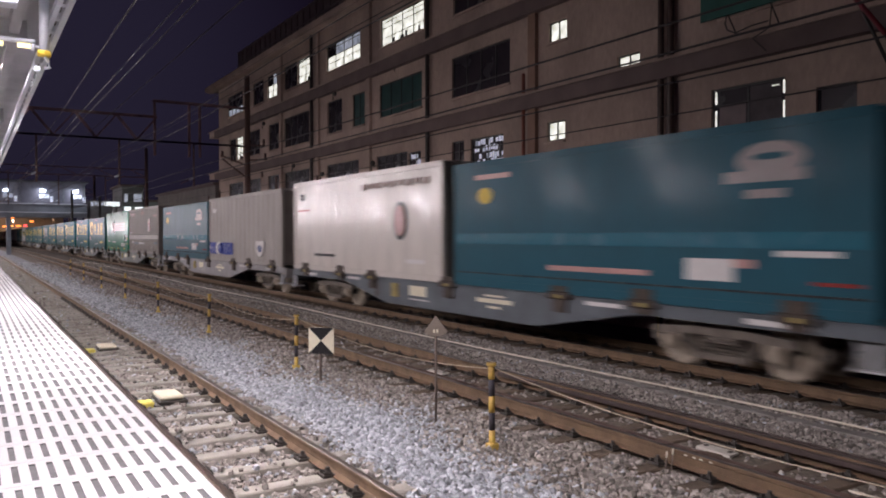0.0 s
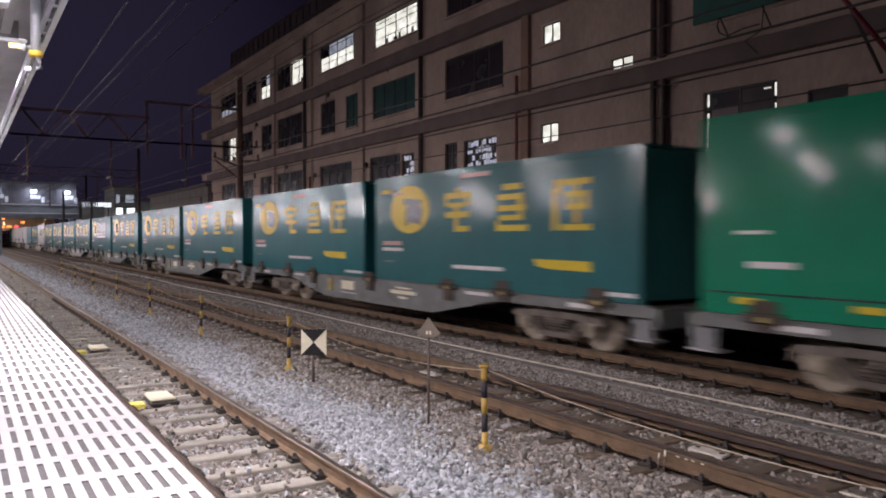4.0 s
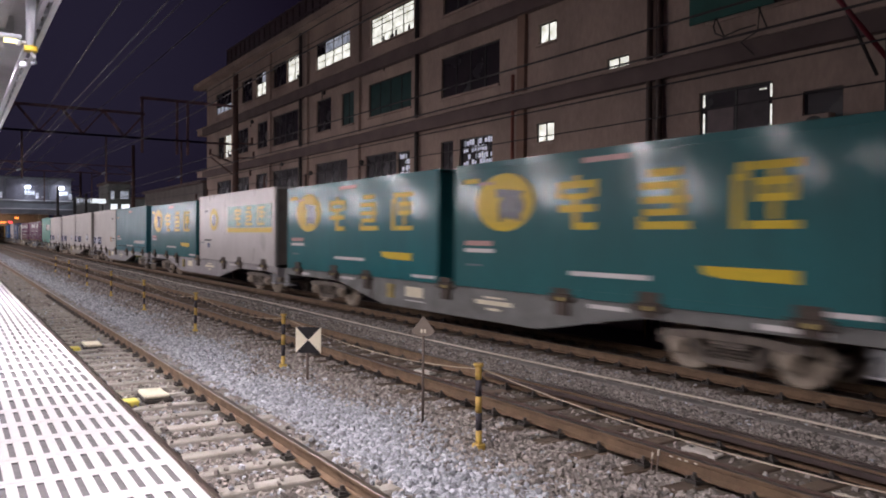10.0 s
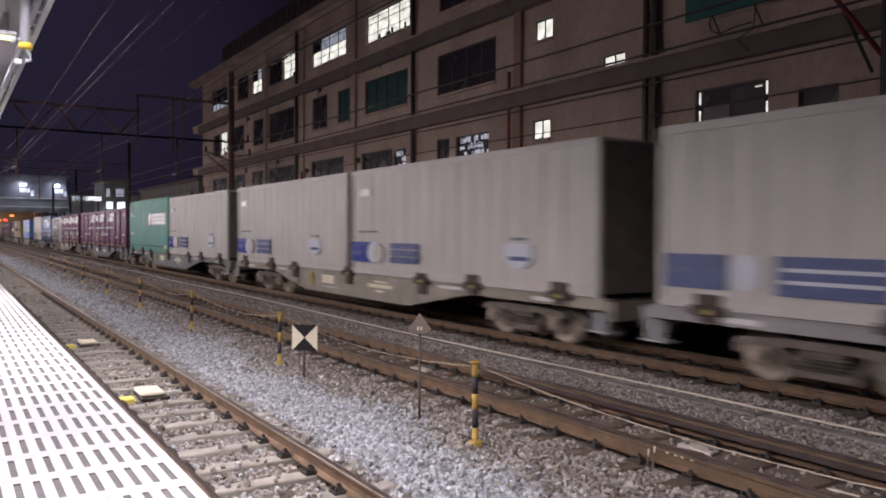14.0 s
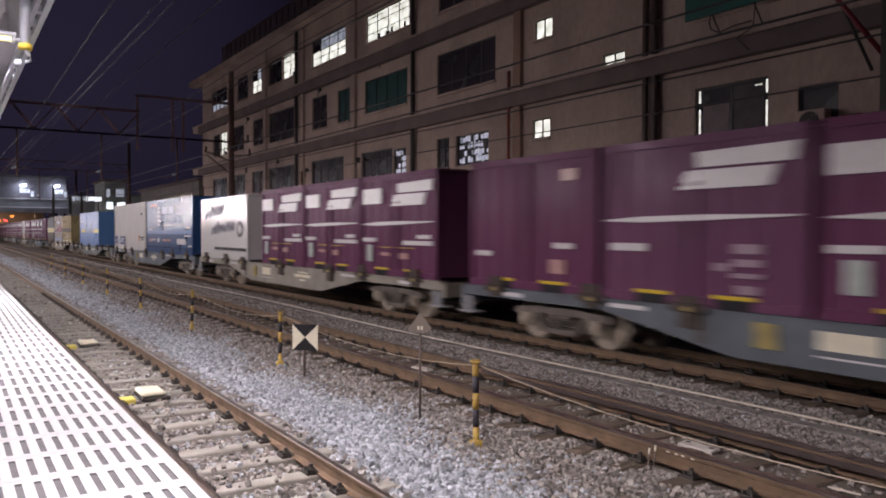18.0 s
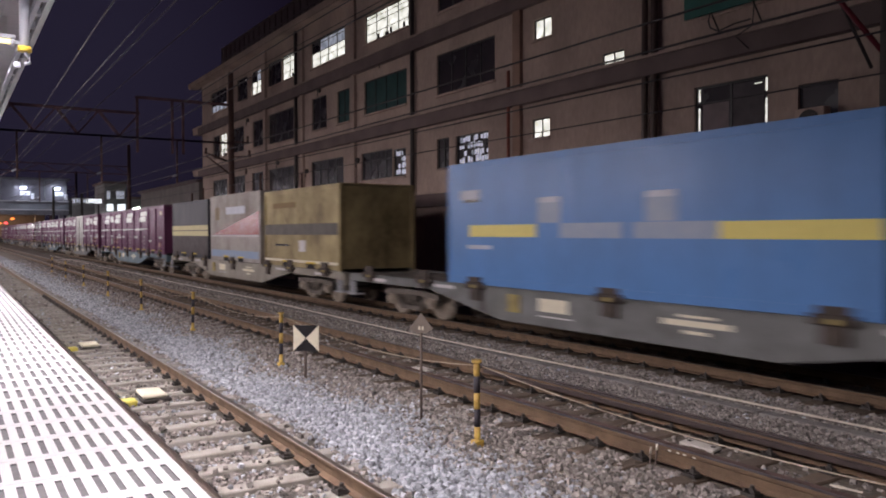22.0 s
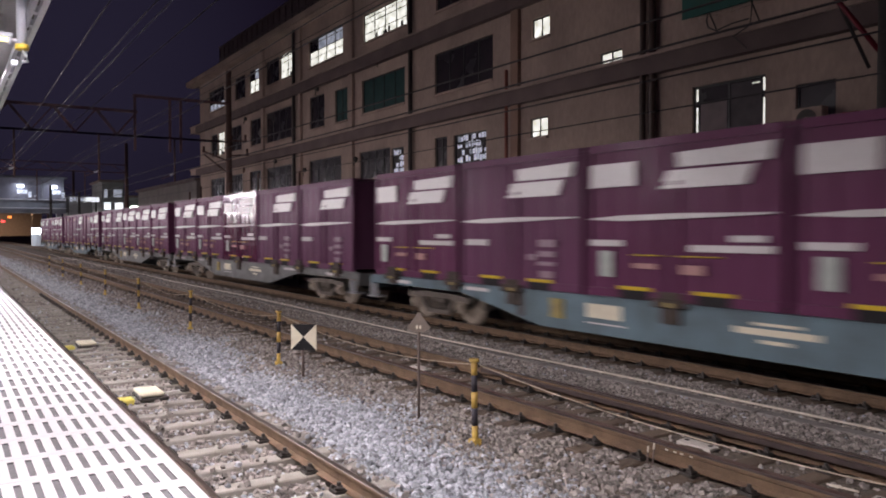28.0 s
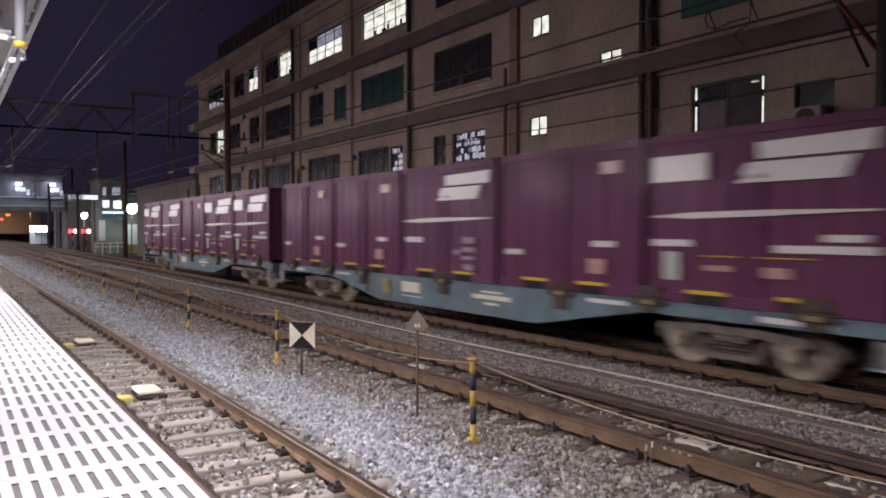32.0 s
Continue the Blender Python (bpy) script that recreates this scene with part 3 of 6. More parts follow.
# bow-tie marker board
ob = thing("marker_board", pose(4.666, 11.31, -0.177), "square black and white bow-tie marker board on a short post", "sign")
part("post", cyl(bmesh.new(), (0, 0.03, -0.12), (0, 0.03, 0.595), 0.024, 10), M_POLE, ob)
TILT = pose(0, 0, 0.595, 0, 0, -40)
bm = bevelled(-0.204, 0.204, 0, 0.018, -0.204, 0.204, 0.004)
bm.transform(TILT)
part("board", bm, M_WHITE, ob)
for s in (-1, 1):
    bm = bmesh.new()
    a = [bm.verts.new(p) for p in ((-0.204, -0.003, s * 0.204), (0.204, -0.003, s * 0.204), (0, -0.003, 0))]
    bm.faces.new(a if s < 0 else a[::-1])
    bm.transform(TILT)
    part("black_triangle", bm, M_BLACK, ob)

# small pole with a pointed plate
ob = thing("stop_marker", pose(4.86, 8.15, -0.27), "thin rusty pole with a small pointed brown plate", "marker post")
part("pole", cyl(bmesh.new(), (0, 0, 0), (0, 0, 1.30), 0.017, 8), M_POLE, ob)
bm = bmesh.new()
front = [bm.verts.new((x, -0.045, z)) for x, z in ((-0.145, 0.0), (-0.06, -0.05), (0.06, -0.05), (0.145, 0.0), (0.0, 0.20))]
back = [bm.verts.new((v.co.x, -0.02, v.co.z)) for v in front]
bm.faces.new(front)
bm.faces.new(back[::-1])
for k in range(5):
    bm.faces.new((front[(k + 1) % 5], front[k], back[k], back[(k + 1) % 5]))
bm.transform(pose(0, 0, 1.15, 0, 0, -32))
part("plate", bm, M_PLATE, ob)
for s in (-1, 1):
    bm = box(bmesh.new(), s * 0.02 - 0.012, s * 0.02 + 0.012, -0.003, 0.003, -0.03, 0.012)
    bm.transform(pose(0, 0, 1.17, 0, 0, -32) @ pose(0, -0.049, 0))
    part("lettering_bar", bm, M_WHITE, ob)

# signalling boxes on the sleepers of the near track
for y in (10.85, 16.32):
    ob = thing("track_box", pose(2.27, y, -0.17), "white lidded signalling box with a yellow end on the sleepers", "signal box", "track boxes")
    part("base", bevelled(-0.16, 0.20, -0.28, 0.28, 0.0, 0.05, 0.01), M_IRON, ob)
    part("lid", bevelled(-0.155, 0.155, -0.25, 0.25, 0.055, 0.11, 0.02), M_WHITE, ob)
    part("yellow_connector", bevelled(-0.52, -0.24, -0.36, -0.12, 0.0, 0.075, 0.015), M_CONN, ob)
    part("cable", tube(bmesh.new(), [(0.19, 0.1, 0.03), (0.35, 0.2, 0.01), (0.55, 0.24, 0.0)], 0.015), M_CABLE_W, ob)

trough_mesh = mesh_of(bevelled(-0.10, 0.10, 0.01, 1.98, -0.30, -0.178, 0.008), "trough_lid")
trough_mesh.materials.append(M_CONC)
# cables along the tracks
bm = sweep([(8.66 + 0.09 * math.sin(y * 0.31), y, -0.16) for y in range(-6, 90, 2)], 0.015)
tagged(part("white_cable", bm, M_CABLE_L), "pale cable lying on the ballast beside the goods track", "cable")
# check rail beside the far rail of the middle track, and pale plates between the rails
for dx, dz, y1 in ((-0.10, -0.018, 9.6), (0.10, 0.0, 8.4)):
    bm = run(bmesh.new(), [(-0.045, -0.14), (0.045, -0.14), (0.045, -0.125), (0.01, -0.11), (0.01, -0.04), (0.024, -0.03), (0.024, 0.0), (-0.024, 0.0), (-0.024, -0.03), (-0.01, -0.04), (-0.01, -0.11), (-0.045, -0.125)], -25, y1)
    if dx < 0:
        bm.free()
        bm = box(bmesh.new(), -0.024, 0.024, -25, y1, -0.05, 0.0)
    cr = part("check_rail", bm, M_CHECK, tracks[1], "dark check rail", pose(GAUGE + dx, 0, dz))
    part("worn_top", box(bmesh.new(), -0.012, 0.012, -25, y1 - 0.01, 0.0005, 0.003), M_RAILTOP, cr)
for x, y in ((6.62, 5.4), (6.55, 10.92), (6.5, 3.3), (6.2, 8.6)):
    ob = thing("pale_plate", pose(x, y, -0.20, 2, -2, 6), "pale flat concrete plate lying between the rails", "plate", "pale plates")
    part("slab", bevelled(-0.085, 0.085, -0.20, 0.20, 0.0, 0.03, 0.006), M_CABLE_W, ob)
    for k in (-0.14, 0.14):
        part("bolt_hole", cyl(bmesh.new(), (0.02, k, 0.0305), (0.02, k, 0.034), 0.03, 8), M_IRON, ob)
for x, y, h in ((5.70, 5.18, 0.29), (5.71, 5.26, 0.24)):
    ob = thing("white_peg", pose(x, y, -0.27, 2, 3, 0), "small white-topped peg beside the rail", "peg", "white pegs")
    part("stem", cyl(bmesh.new(), (0, 0, 0), (0, 0, h - 0.0605), 0.008, 8), M_POLE, ob)
    part("white_top", cyl(bmesh.new(), (0, 0, h - 0.06), (0, 0, h), 0.010, 8), M_CABLE_L, ob)

# white paint dabs on the rail, and a white arrow plate
for y, z in ((5.07, -0.030), (4.97, -0.030), (4.89, -0.030), (4.78, -0.030)):
    part("paint_dab", box(bmesh.new(), -0.004, 0.0, -0.018, 0.018, -0.006, 0.006), M_CABLE_L, tracks[1], "white paint dab", pose(-GAUGE - 0.0325, y, z))
ob = thing("arrow_plate", pose(6.45, 3.74, -0.15, 0, 0, 8), "small white arrow-shaped plate between the rails", "plate")
bm = bmesh.new()
prism(bm, [(-0.14, -0.012), (0.02, -0.012), (0.02, -0.035), (0.13, 0.0), (0.02, 0.035), (0.02, 0.012), (-0.14, 0.012)], 0.0, 0.012)
bm.transform(pose(0, 0, 0.012, 0, 90, 0))
part("arrow", bm, M_CABLE_L, ob)

# packed dirt between the rails of the middle track, and a sunk concrete trough under the pale cable
part("packed_dirt", box(bmesh.new(), -0.49, -0.02, -20, 13, -0.30, -0.150), mat("packed_dirt", (0.15, 0.092, 0.072), (0.08, 0.05, 0.04), 3, 0.95, bump=0.6, fine=40), tracks[1], "packed brown dirt")
for i in range(34):
    part("trough_lid", trough_mesh, None, tracks[2], at=pose(8.52 - C3, -6.0 + 2.0 * i, 0, 0, 0, 0.4 * math.sin(i * 2.7)))

# ---------------------------------------------------------------- the goods train
CAR = 20.4


def gone(t):
    """Metres that the train has rolled by t seconds."""
    return 14.4935 * t - 0.016133 * t * t + 0.00008227 * t ** 3 + 0.28 - 0.0195 * t


def paint(name, c, rough=0.42, gloss=0.5, dirt=0.6, ripple=0.15):
    return mat(name, c, tuple(v * dirt + 0.012 for v in c), 1.6, rough, 0.0, ripple, 14, 0.42, gloss=gloss, stretch=(1, 0.9, 0.3))


K_TEAL = paint("container_teal", (0.018, 0.160, 0.178), 0.35, 0.05, ripple=0.3)
K_TEAL_D = paint("container_dull_teal", (0.036, 0.152, 0.16), 0.35, 0.05, ripple=0.3)
K_TEAL_P = paint("container_plain_teal", (0.022, 0.155, 0.195), 0.35, 0.05, ripple=0.3)
K_CREAM = paint("container_bright_silver", (0.74, 0.68, 0.62), 0.24, 0.6, 0.75)
K_DIRTY = mat("container_dirty_white", (0.48, 0.44, 0.40), (0.20, 0.17, 0.14), 1.3, 0.6, 0.0, 0.15, 9, 0.28, gloss=0.25, stretch=(1, 0.9, 0.5))
K_BLUE_T = paint("container_blue_teal", (0.03, 0.115, 0.158), 0.35, 0.05, ripple=0.3)
K_GREY = paint("container_grey", (0.56, 0.53, 0.495), 0.45, 0.3, 0.7)
K_GREY_D = paint("container_dull_grey", (0.40, 0.365, 0.335), 0.5, 0.15, 0.7)
K_SILVER = paint("container_silver", (0.56, 0.53, 0.51), 0.3)
K_WHITE = paint("container_white", (0.90, 0.88, 0.84), 0.15, 1.0, 0.9)
K_BROWN = paint("container_brown_grey", (0.225, 0.19, 0.165), 0.45)
K_GREEN = paint("container_green", (0.008, 0.25, 0.135), 0.3, 0.08)
K_GREEN2 = paint("container_sea_green", (0.02, 0.26, 0.19), 0.5)
K_BLUE = paint("container_blue", (0.013, 0.07, 0.215), 0.3, 0.08, ripple=0.3)
K_LBLUE = paint("container_light_blue", (0.13, 0.29, 0.62), 0.3, 0.25)
K_YELLOW = mat("container_sand", (0.46, 0.37, 0.18), (0.17, 0.125, 0.062), 1.3, 0.6, 0.0, 0.15, 9, 0.24, gloss=0.25, stretch=(1, 0.9, 0.6))
K_NAVY = paint("container_navy", (0.012, 0.010, 0.022), 0.5, 0.25)
K_PURPLE = paint("container_purple", (0.165, 0.051, 0.113), 0.35, 0.05, ripple=0.3)
K_PURPLE2 = paint("container_faded_purple", (0.175, 0.068, 0.132), 0.35, 0.05, ripple=0.3)
K_RED = paint("container_red_purple", (0.17, 0.036, 0.095), 0.12, 0.8, ripple=0.5)
for k_paint, k_coat, k_rough in ((K_TEAL, 0.55, 0.11), (K_TEAL_D, 0.4, 0.12), (K_TEAL_P, 0.06, 0.2), (K_BLUE_T, 0.08, 0.15), (K_GREEN, 0.6, 0.11), (K_BLUE, 0.6, 0.10), (K_CREAM, 0.32, 0.08), (K_WHITE, 0.8, 0.06), (K_RED, 1.0, 0.05), (K_PURPLE, 0.06, 0.15), (K_PURPLE2, 0.05, 0.15)):
    bsdf = k_paint.node_tree.nodes["Principled BSDF"]
    bsdf.inputs["Coat Weight"].default_value, bsdf.inputs["Coat Roughness"].default_value = k_coat, k_rough
M_SILL = mat("sill_grey", (0.20, 0.205, 0.20), (0.09, 0.088, 0.08), 1.6, 0.55, spread=0.3, stretch=(1, 1, 1.6))
M_SILL_S = mat("sill_slate", (0.125, 0.145, 0.165), (0.065, 0.072, 0.08), 1.6, 0.55, spread=0.3)
M_SILL_L = mat("sill_light_grey", (0.35, 0.33, 0.335), (0.21, 0.195, 0.195), 1.6, 0.6, spread=0.32)
M_SILL_B = mat("sill_blue_grey", (0.15, 0.235, 0.275), (0.07, 0.095, 0.105), 1.6, 0.55, spread=0.3)
M_SILL_T = mat("sill_tan_grey", (0.36, 0.325, 0.265), (0.19, 0.168, 0.135), 1.6, 0.65, spread=0.3)
M_BOGIE = mat("bogie_dusty", (0.23, 0.195, 0.162), (0.06, 0.05, 0.042), 5, 0.85)
M_WHEEL = mat("wheel_dusty", (0.44, 0.375, 0.295), (0.27, 0.225, 0.18), 6, 0.75, 0.0)
M_MARK = mat("marking_white", (0.77, 0.74, 0.73), (0.58, 0.55, 0.54), 8, 0.26, bump=0.0, gloss=0.4)
M_MARK_Y = mat("marking_yellow", (0.72, 0.53, 0.055), (0.58, 0.42, 0.045), 8, 0.3, bump=0.0, gloss=0.12)
M_MARK_B = mat("marking_blue", (0.03, 0.05, 0.30), (0.025, 0.04, 0.22), 8, 0.26, bump=0.0, gloss=0.4)
M_MARK_R = mat("marking_red", (0.30, 0.045, 0.04), (0.21, 0.03, 0.028), 8, 0.26, bump=0.0, gloss=0.4)
M_MARK_D = mat("marking_dark", (0.03, 0.03, 0.035), (0.05, 0.05, 0.05), 8, 0.26, bump=0.0, gloss=0.4)
M_MARK_G = mat("marking_green", (0.01, 0.20, 0.15), (0.01, 0.15, 0.11), 8, 0.26, bump=0.0, gloss=0.4)
M_MARK_P = mat("marking_pale_red", (0.55, 0.32, 0.30), (0.42, 0.24, 0.22), 8, 0.26, bump=0.0, gloss=0.4)
M_STEEL_D = mat("marking_dim_grey", (0.15, 0.18, 0.20), (0.10, 0.13, 0.15), 5, 0.6, bump=0.0)
M_LABEL = mat("label_pale_green", (0.50, 0.54, 0.50), (0.38, 0.42, 0.38), 9, 0.5, bump=0.0)
M_MARK_D2 = mat("marking_faint", (0.40, 0.30, 0.34), (0.28, 0.19, 0.24), 9, 0.26, bump=0.0, gloss=0.4)
M_BRAKE = mat("dirty_yellow", (0.44, 0.34, 0.10), (0.24, 0.19, 0.08), 6, 0.7)
M_MARK_B2 = mat("marking_dull_blue", (0.12, 0.14, 0.27), (0.09, 0.11, 0.21), 8, 0.26, bump=0.0, gloss=0.4)
M_MARK_O = mat("marking_orange", (0.52, 0.28, 0.10), (0.42, 0.22, 0.08), 8, 0.26, bump=0.0, gloss=0.4)
M_LOCK = mat("lock_rust_dark", (0.085, 0.06, 0.045), (0.035, 0.027, 0.023), 6, 0.75)
M_STEPS = mat("galvanised_plate", (0.20, 0.20, 0.205), (0.12, 0.12, 0.125), 5, 0.5)
M_TREAD = mat("galvanised_tread", (0.5, 0.5, 0.51), (0.36, 0.36, 0.37), 5, 0.4)


# shade of the container gaps, put into the end walls' colour
M_END_SHADE = mat("shaded_end_wall", (0.20, 0.175, 0.155), (0.11, 0.095, 0.085), 2, 0.8, bump=0.2)
# dark brown mixed as end-wall shade, used only for the sill strip
M_DARK_BROWN = mat("dark_brown_patch", (0.10, 0.088, 0.08), (0.04, 0.036, 0.033), 2, 0.8, bump=0.2)


def poly_mark(name, box_ob, w, pts, material, proud=0.004):
    """A flat painted shape on the side of a container that faces the platform; pts in y, z."""
    return part(name, prism(bmesh.new(), pts, -w / 2 - proud, -w / 2 + 0.006), material, box_ob)


def bar(box_ob, w, y0, y1, z0, z1, material=None, name="lettering_bar", proud=0.004):
    return poly_mark(name, box_ob, w, [(y0, z0), (y1, z0), (y1, z1), (y0, z1)], material or M_MARK, proud)


def disc(name, box_ob, w, y, z, ry, rz, material, proud=0.004, n=24):
    return poly_mark(name, box_ob, w, [(y + ry * math.cos(2 * math.pi * i / n), z + rz * math.sin(2 * math.pi * i / n)) for i in range(n)], material, proud)


def container(length, width, height, material, label, ribs=0.0, rib_d=0.035, doors=0, pocket=(), rods=()):
    """A freight container, its base at the origin: panels, posts, rails, ribs and pockets."""
    ob = thing("freight_container", pose(0, 0, 0), label, "container", "containers on the goods train")
    L, W, H = length / 2, width / 2, height
    # a profile round the box in plan, drawn up; ribs are folds of the two side sheets
    side = []
    if ribs:
        n = int((length - 0.4) / ribs)
        q = ribs * 0.2
        for i in range(n):
            y = -L + 0.2 + (i + 0.5) * (length - 0.4) / n
            side += [(0.0, y - q * 1.6), (rib_d, y - q), (rib_d, y + q), (0.0, y + q * 1.6)]
    x = W - 0.045 if ribs else W - 0.012
    plan = [(-x - o, y) for o, y in side]
    plan = [(-x, -L + 0.06)] + plan + [(-x, L - 0.06)]
    plan += [(-px, py) for px, py in reversed(plan)]
    bm = bmesh.new()
    lo = [bm.verts.new((px, py, 0.10)) for px, py in plan]
    hi = [bm.verts.new((px, py, H - 0.05)) for px, py in plan]
    for i in range(len(plan)):
        k = (i + 1) % len(plan)
        bm.faces.new((lo[k], lo[i], hi[i], hi[k]))
    bm.faces.new(lo)
    bm.faces.new(hi[::-1])
    bmesh.ops.recalc_face_normals(bm, faces=bm.faces[:])
    part("body", bm, material, ob)
    for sy in (-1, 1):
        for sx in (-1, 1):
            bm = bevelled(sx * W - (0.11 if sx > 0 else 0), sx * W + (0.11 if sx < 0 else 0), sy * L - (0.11 if sy > 0 else 0), sy * L + (0.11 if sy < 0 else 0), 0, H, 0.012)
            part("corner_post", bm, material, ob)
    for sx in (-1, 1):
        x0, x1 = (-W, -W + 0.08) if sx < 0 else (W - 0.08, W)
        box_part("top_rail", ob, material, (x0, x1, -L + 0.11, L - 0.11, H - 0.12, H - 0.004))
        box_part("bottom_rail", ob, material, (x0, x1, -L + 0.11, L - 0.11, 0.012, 0.15))
    box_part("roof", ob, material, (-W + 0.02, W - 0.02, -L + 0.02, L - 0.02, H - 0.03, H + 0.012))
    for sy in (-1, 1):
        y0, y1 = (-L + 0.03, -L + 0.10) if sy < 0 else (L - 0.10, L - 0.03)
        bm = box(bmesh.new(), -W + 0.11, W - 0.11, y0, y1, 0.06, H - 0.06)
        # grey and silver boxes get the shaded end colour, others their own paint
        part("end_wall", bm, M_END_SHADE if material in (K_GREY, K_GREY_D, K_SILVER, K_CREAM) else material, ob)
    for y in rods:
        bm = cyl(bmesh.new(), (-W - 0.012, y, 0.18), (-W - 0.012, y, H - 0.16), 0.016, 6)
        for z in (0.45, 1.15, 1.8):
            box(bm, -W - 0.03, -W, y - 0.05, y + 0.05, z - 0.03, z + 0.03)
        part("lock_rod", bm, material, ob)
    for y in pocket:
        fp = part("fork_pocket", box(bmesh.new(), -W - 0.012, -W + 0.05, y - 0.34, y + 0.34, 0.150, 0.203), M_MARK_Y, ob, "yellow-edged fork pocket")
        # black box stands in for the shade inside the pocket
        part("pocket_opening", box(bmesh.new(), -W - 0.006, -W + 0.05, y - 0.30, y + 0.30, 0.0, 0.147), M_BLACK, fp)
    return ob


PROTO = {}
LTEAL = 9.245
W31, L31, W12, L12, W20, L20 = 2.49, 9.41, 2.45, 3.715, 2.44, 6.10


def side_text(ob, w, rows):
    for y0, y1, z0, z1, m in rows:
        bar(ob, w, y0, y1, z0, z1, m)


# strokes of three plain block shapes: from, to across; from, to upward
STROKES = [
    [(-0.06, 0.06, 0.41, 0.52), (-0.50, 0.50, 0.28, 0.42), (-0.50, -0.37, 0.10, 0.29), (0.37, 0.50, 0.10, 0.29), (-0.32, 0.30, 0.07, 0.18), (-0.46, 0.46, -0.17, -0.03), (-0.10, 0.05, -0.46, 0.08), (-0.09, 0.46, -0.50, -0.37)],
    [(-0.28, 0.30, 0.38, 0.51), (-0.44, 0.36, 0.17, 0.29), (0.22, 0.37, -0.08, 0.30), (-0.44, 0.44, -0.07, 0.05), (-0.40, 0.37, -0.27, -0.16), (0.24, 0.37, -0.17, 0.0), (-0.50, 0.50, -0.50, -0.37), (-0.50, -0.40, -0.40, -0.28)],
    [(-0.50, -0.36, -0.50, 0.32), (-0.42, -0.26, 0.22, 0.50), (-0.22, 0.50, 0.37, 0.49), (-0.16, 0.44, 0.14, 0.25), (-0.16, 0.44, -0.10, 0.01), (-0.16, -0.05, -0.09, 0.24), (0.33, 0.44, -0.09, 0.24), (0.08, 0.20, -0.36, 0.40), (-0.26, 0.50, -0.50, -0.38)],
]


def glyph(ob, w, y, z, sy, sz, material, shape, proud=0.004):
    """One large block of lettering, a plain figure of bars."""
    bm = bmesh.new()
    for k, (a, b, c, d) in enumerate(STROKES[shape]):
        box(bm, -w / 2 - proud - 0.0004 * k, -w / 2 + 0.006, y - b * sy, y - a * sy, z + c * sz, z + d * sz)
    return part("lettering_block", bm, material, ob)


def teal_courier(variant):
    w = W31
    ob_paint = K_TEAL_D if variant == "dull" else K_TEAL
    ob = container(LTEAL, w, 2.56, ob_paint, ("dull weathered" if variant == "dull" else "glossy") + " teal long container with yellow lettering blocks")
    # the rear of the train is at +y, and shows first from the platform
    disc("logo_disc", ob, w, 2.85, 1.74, 0.92, 0.57, M_MARK_Y, n=32)
    disc("logo_disc", ob, w, 2.62, 1.66, 0.42, 0.26, M_MARK_D, 0.006)
    poly_mark("logo_mark", ob, w, [(3.10, 1.84), (2.30, 1.80), (2.24, 1.94), (2.60, 1.98), (3.12, 2.02)], M_MARK_D, 0.008)
    for y in (2.95, 2.36):
        bar(ob, w, y - 0.07, y + 0.07, 1.36, 1.60, M_MARK_D, "logo_mark", 0.008)
    bar(ob, w, 3.75, 4.25, 2.16, 2.26, M_MARK_Y)
    bar(ob, w, 3.2, 3.7, 2.10, 2.17, M_MARK_P)
    if variant == "white":
        for k, y in enumerate((1.35, 0.28, -0.79, -1.86)):
            glyph(ob, w, y, 1.72, 0.95, 0.90, M_MARK, (2, 0, 1, 0)[k])
        bar(ob, w, -2.2, 2.0, 1.04, 1.18)
    else:
        for k, y in enumerate((0.75, -1.20, -2.95)):
            glyph(ob, w, y, 1.66, 1.0, 0.92, M_MARK_Y, k)
        poly_mark("lettering_bar", ob, w, [(-1.9, 0.67), (-1.98, 0.55), (-2.3, 0.50), (-3.45, 0.48), (-3.45, 0.66)], M_MARK_Y)
    bar(ob, w, 3.25, 4.2, 0.88, 0.98, M_MARK_P)
    bar(ob, w, 3.2, 4.2, 0.74, 0.82)
    bar(ob, w, 3.6, 4.15, 0.46, 0.50, M_STEEL_D)
    bar(ob, w, -0.92, 0.92, 0.40, 0.48)
    bar(ob, w, -4.5, -3.45, 0.10, 0.17)
    bar(ob, w, -0.45, 0.6, 2.34, 2.43, M_MARK_P)
    return ob


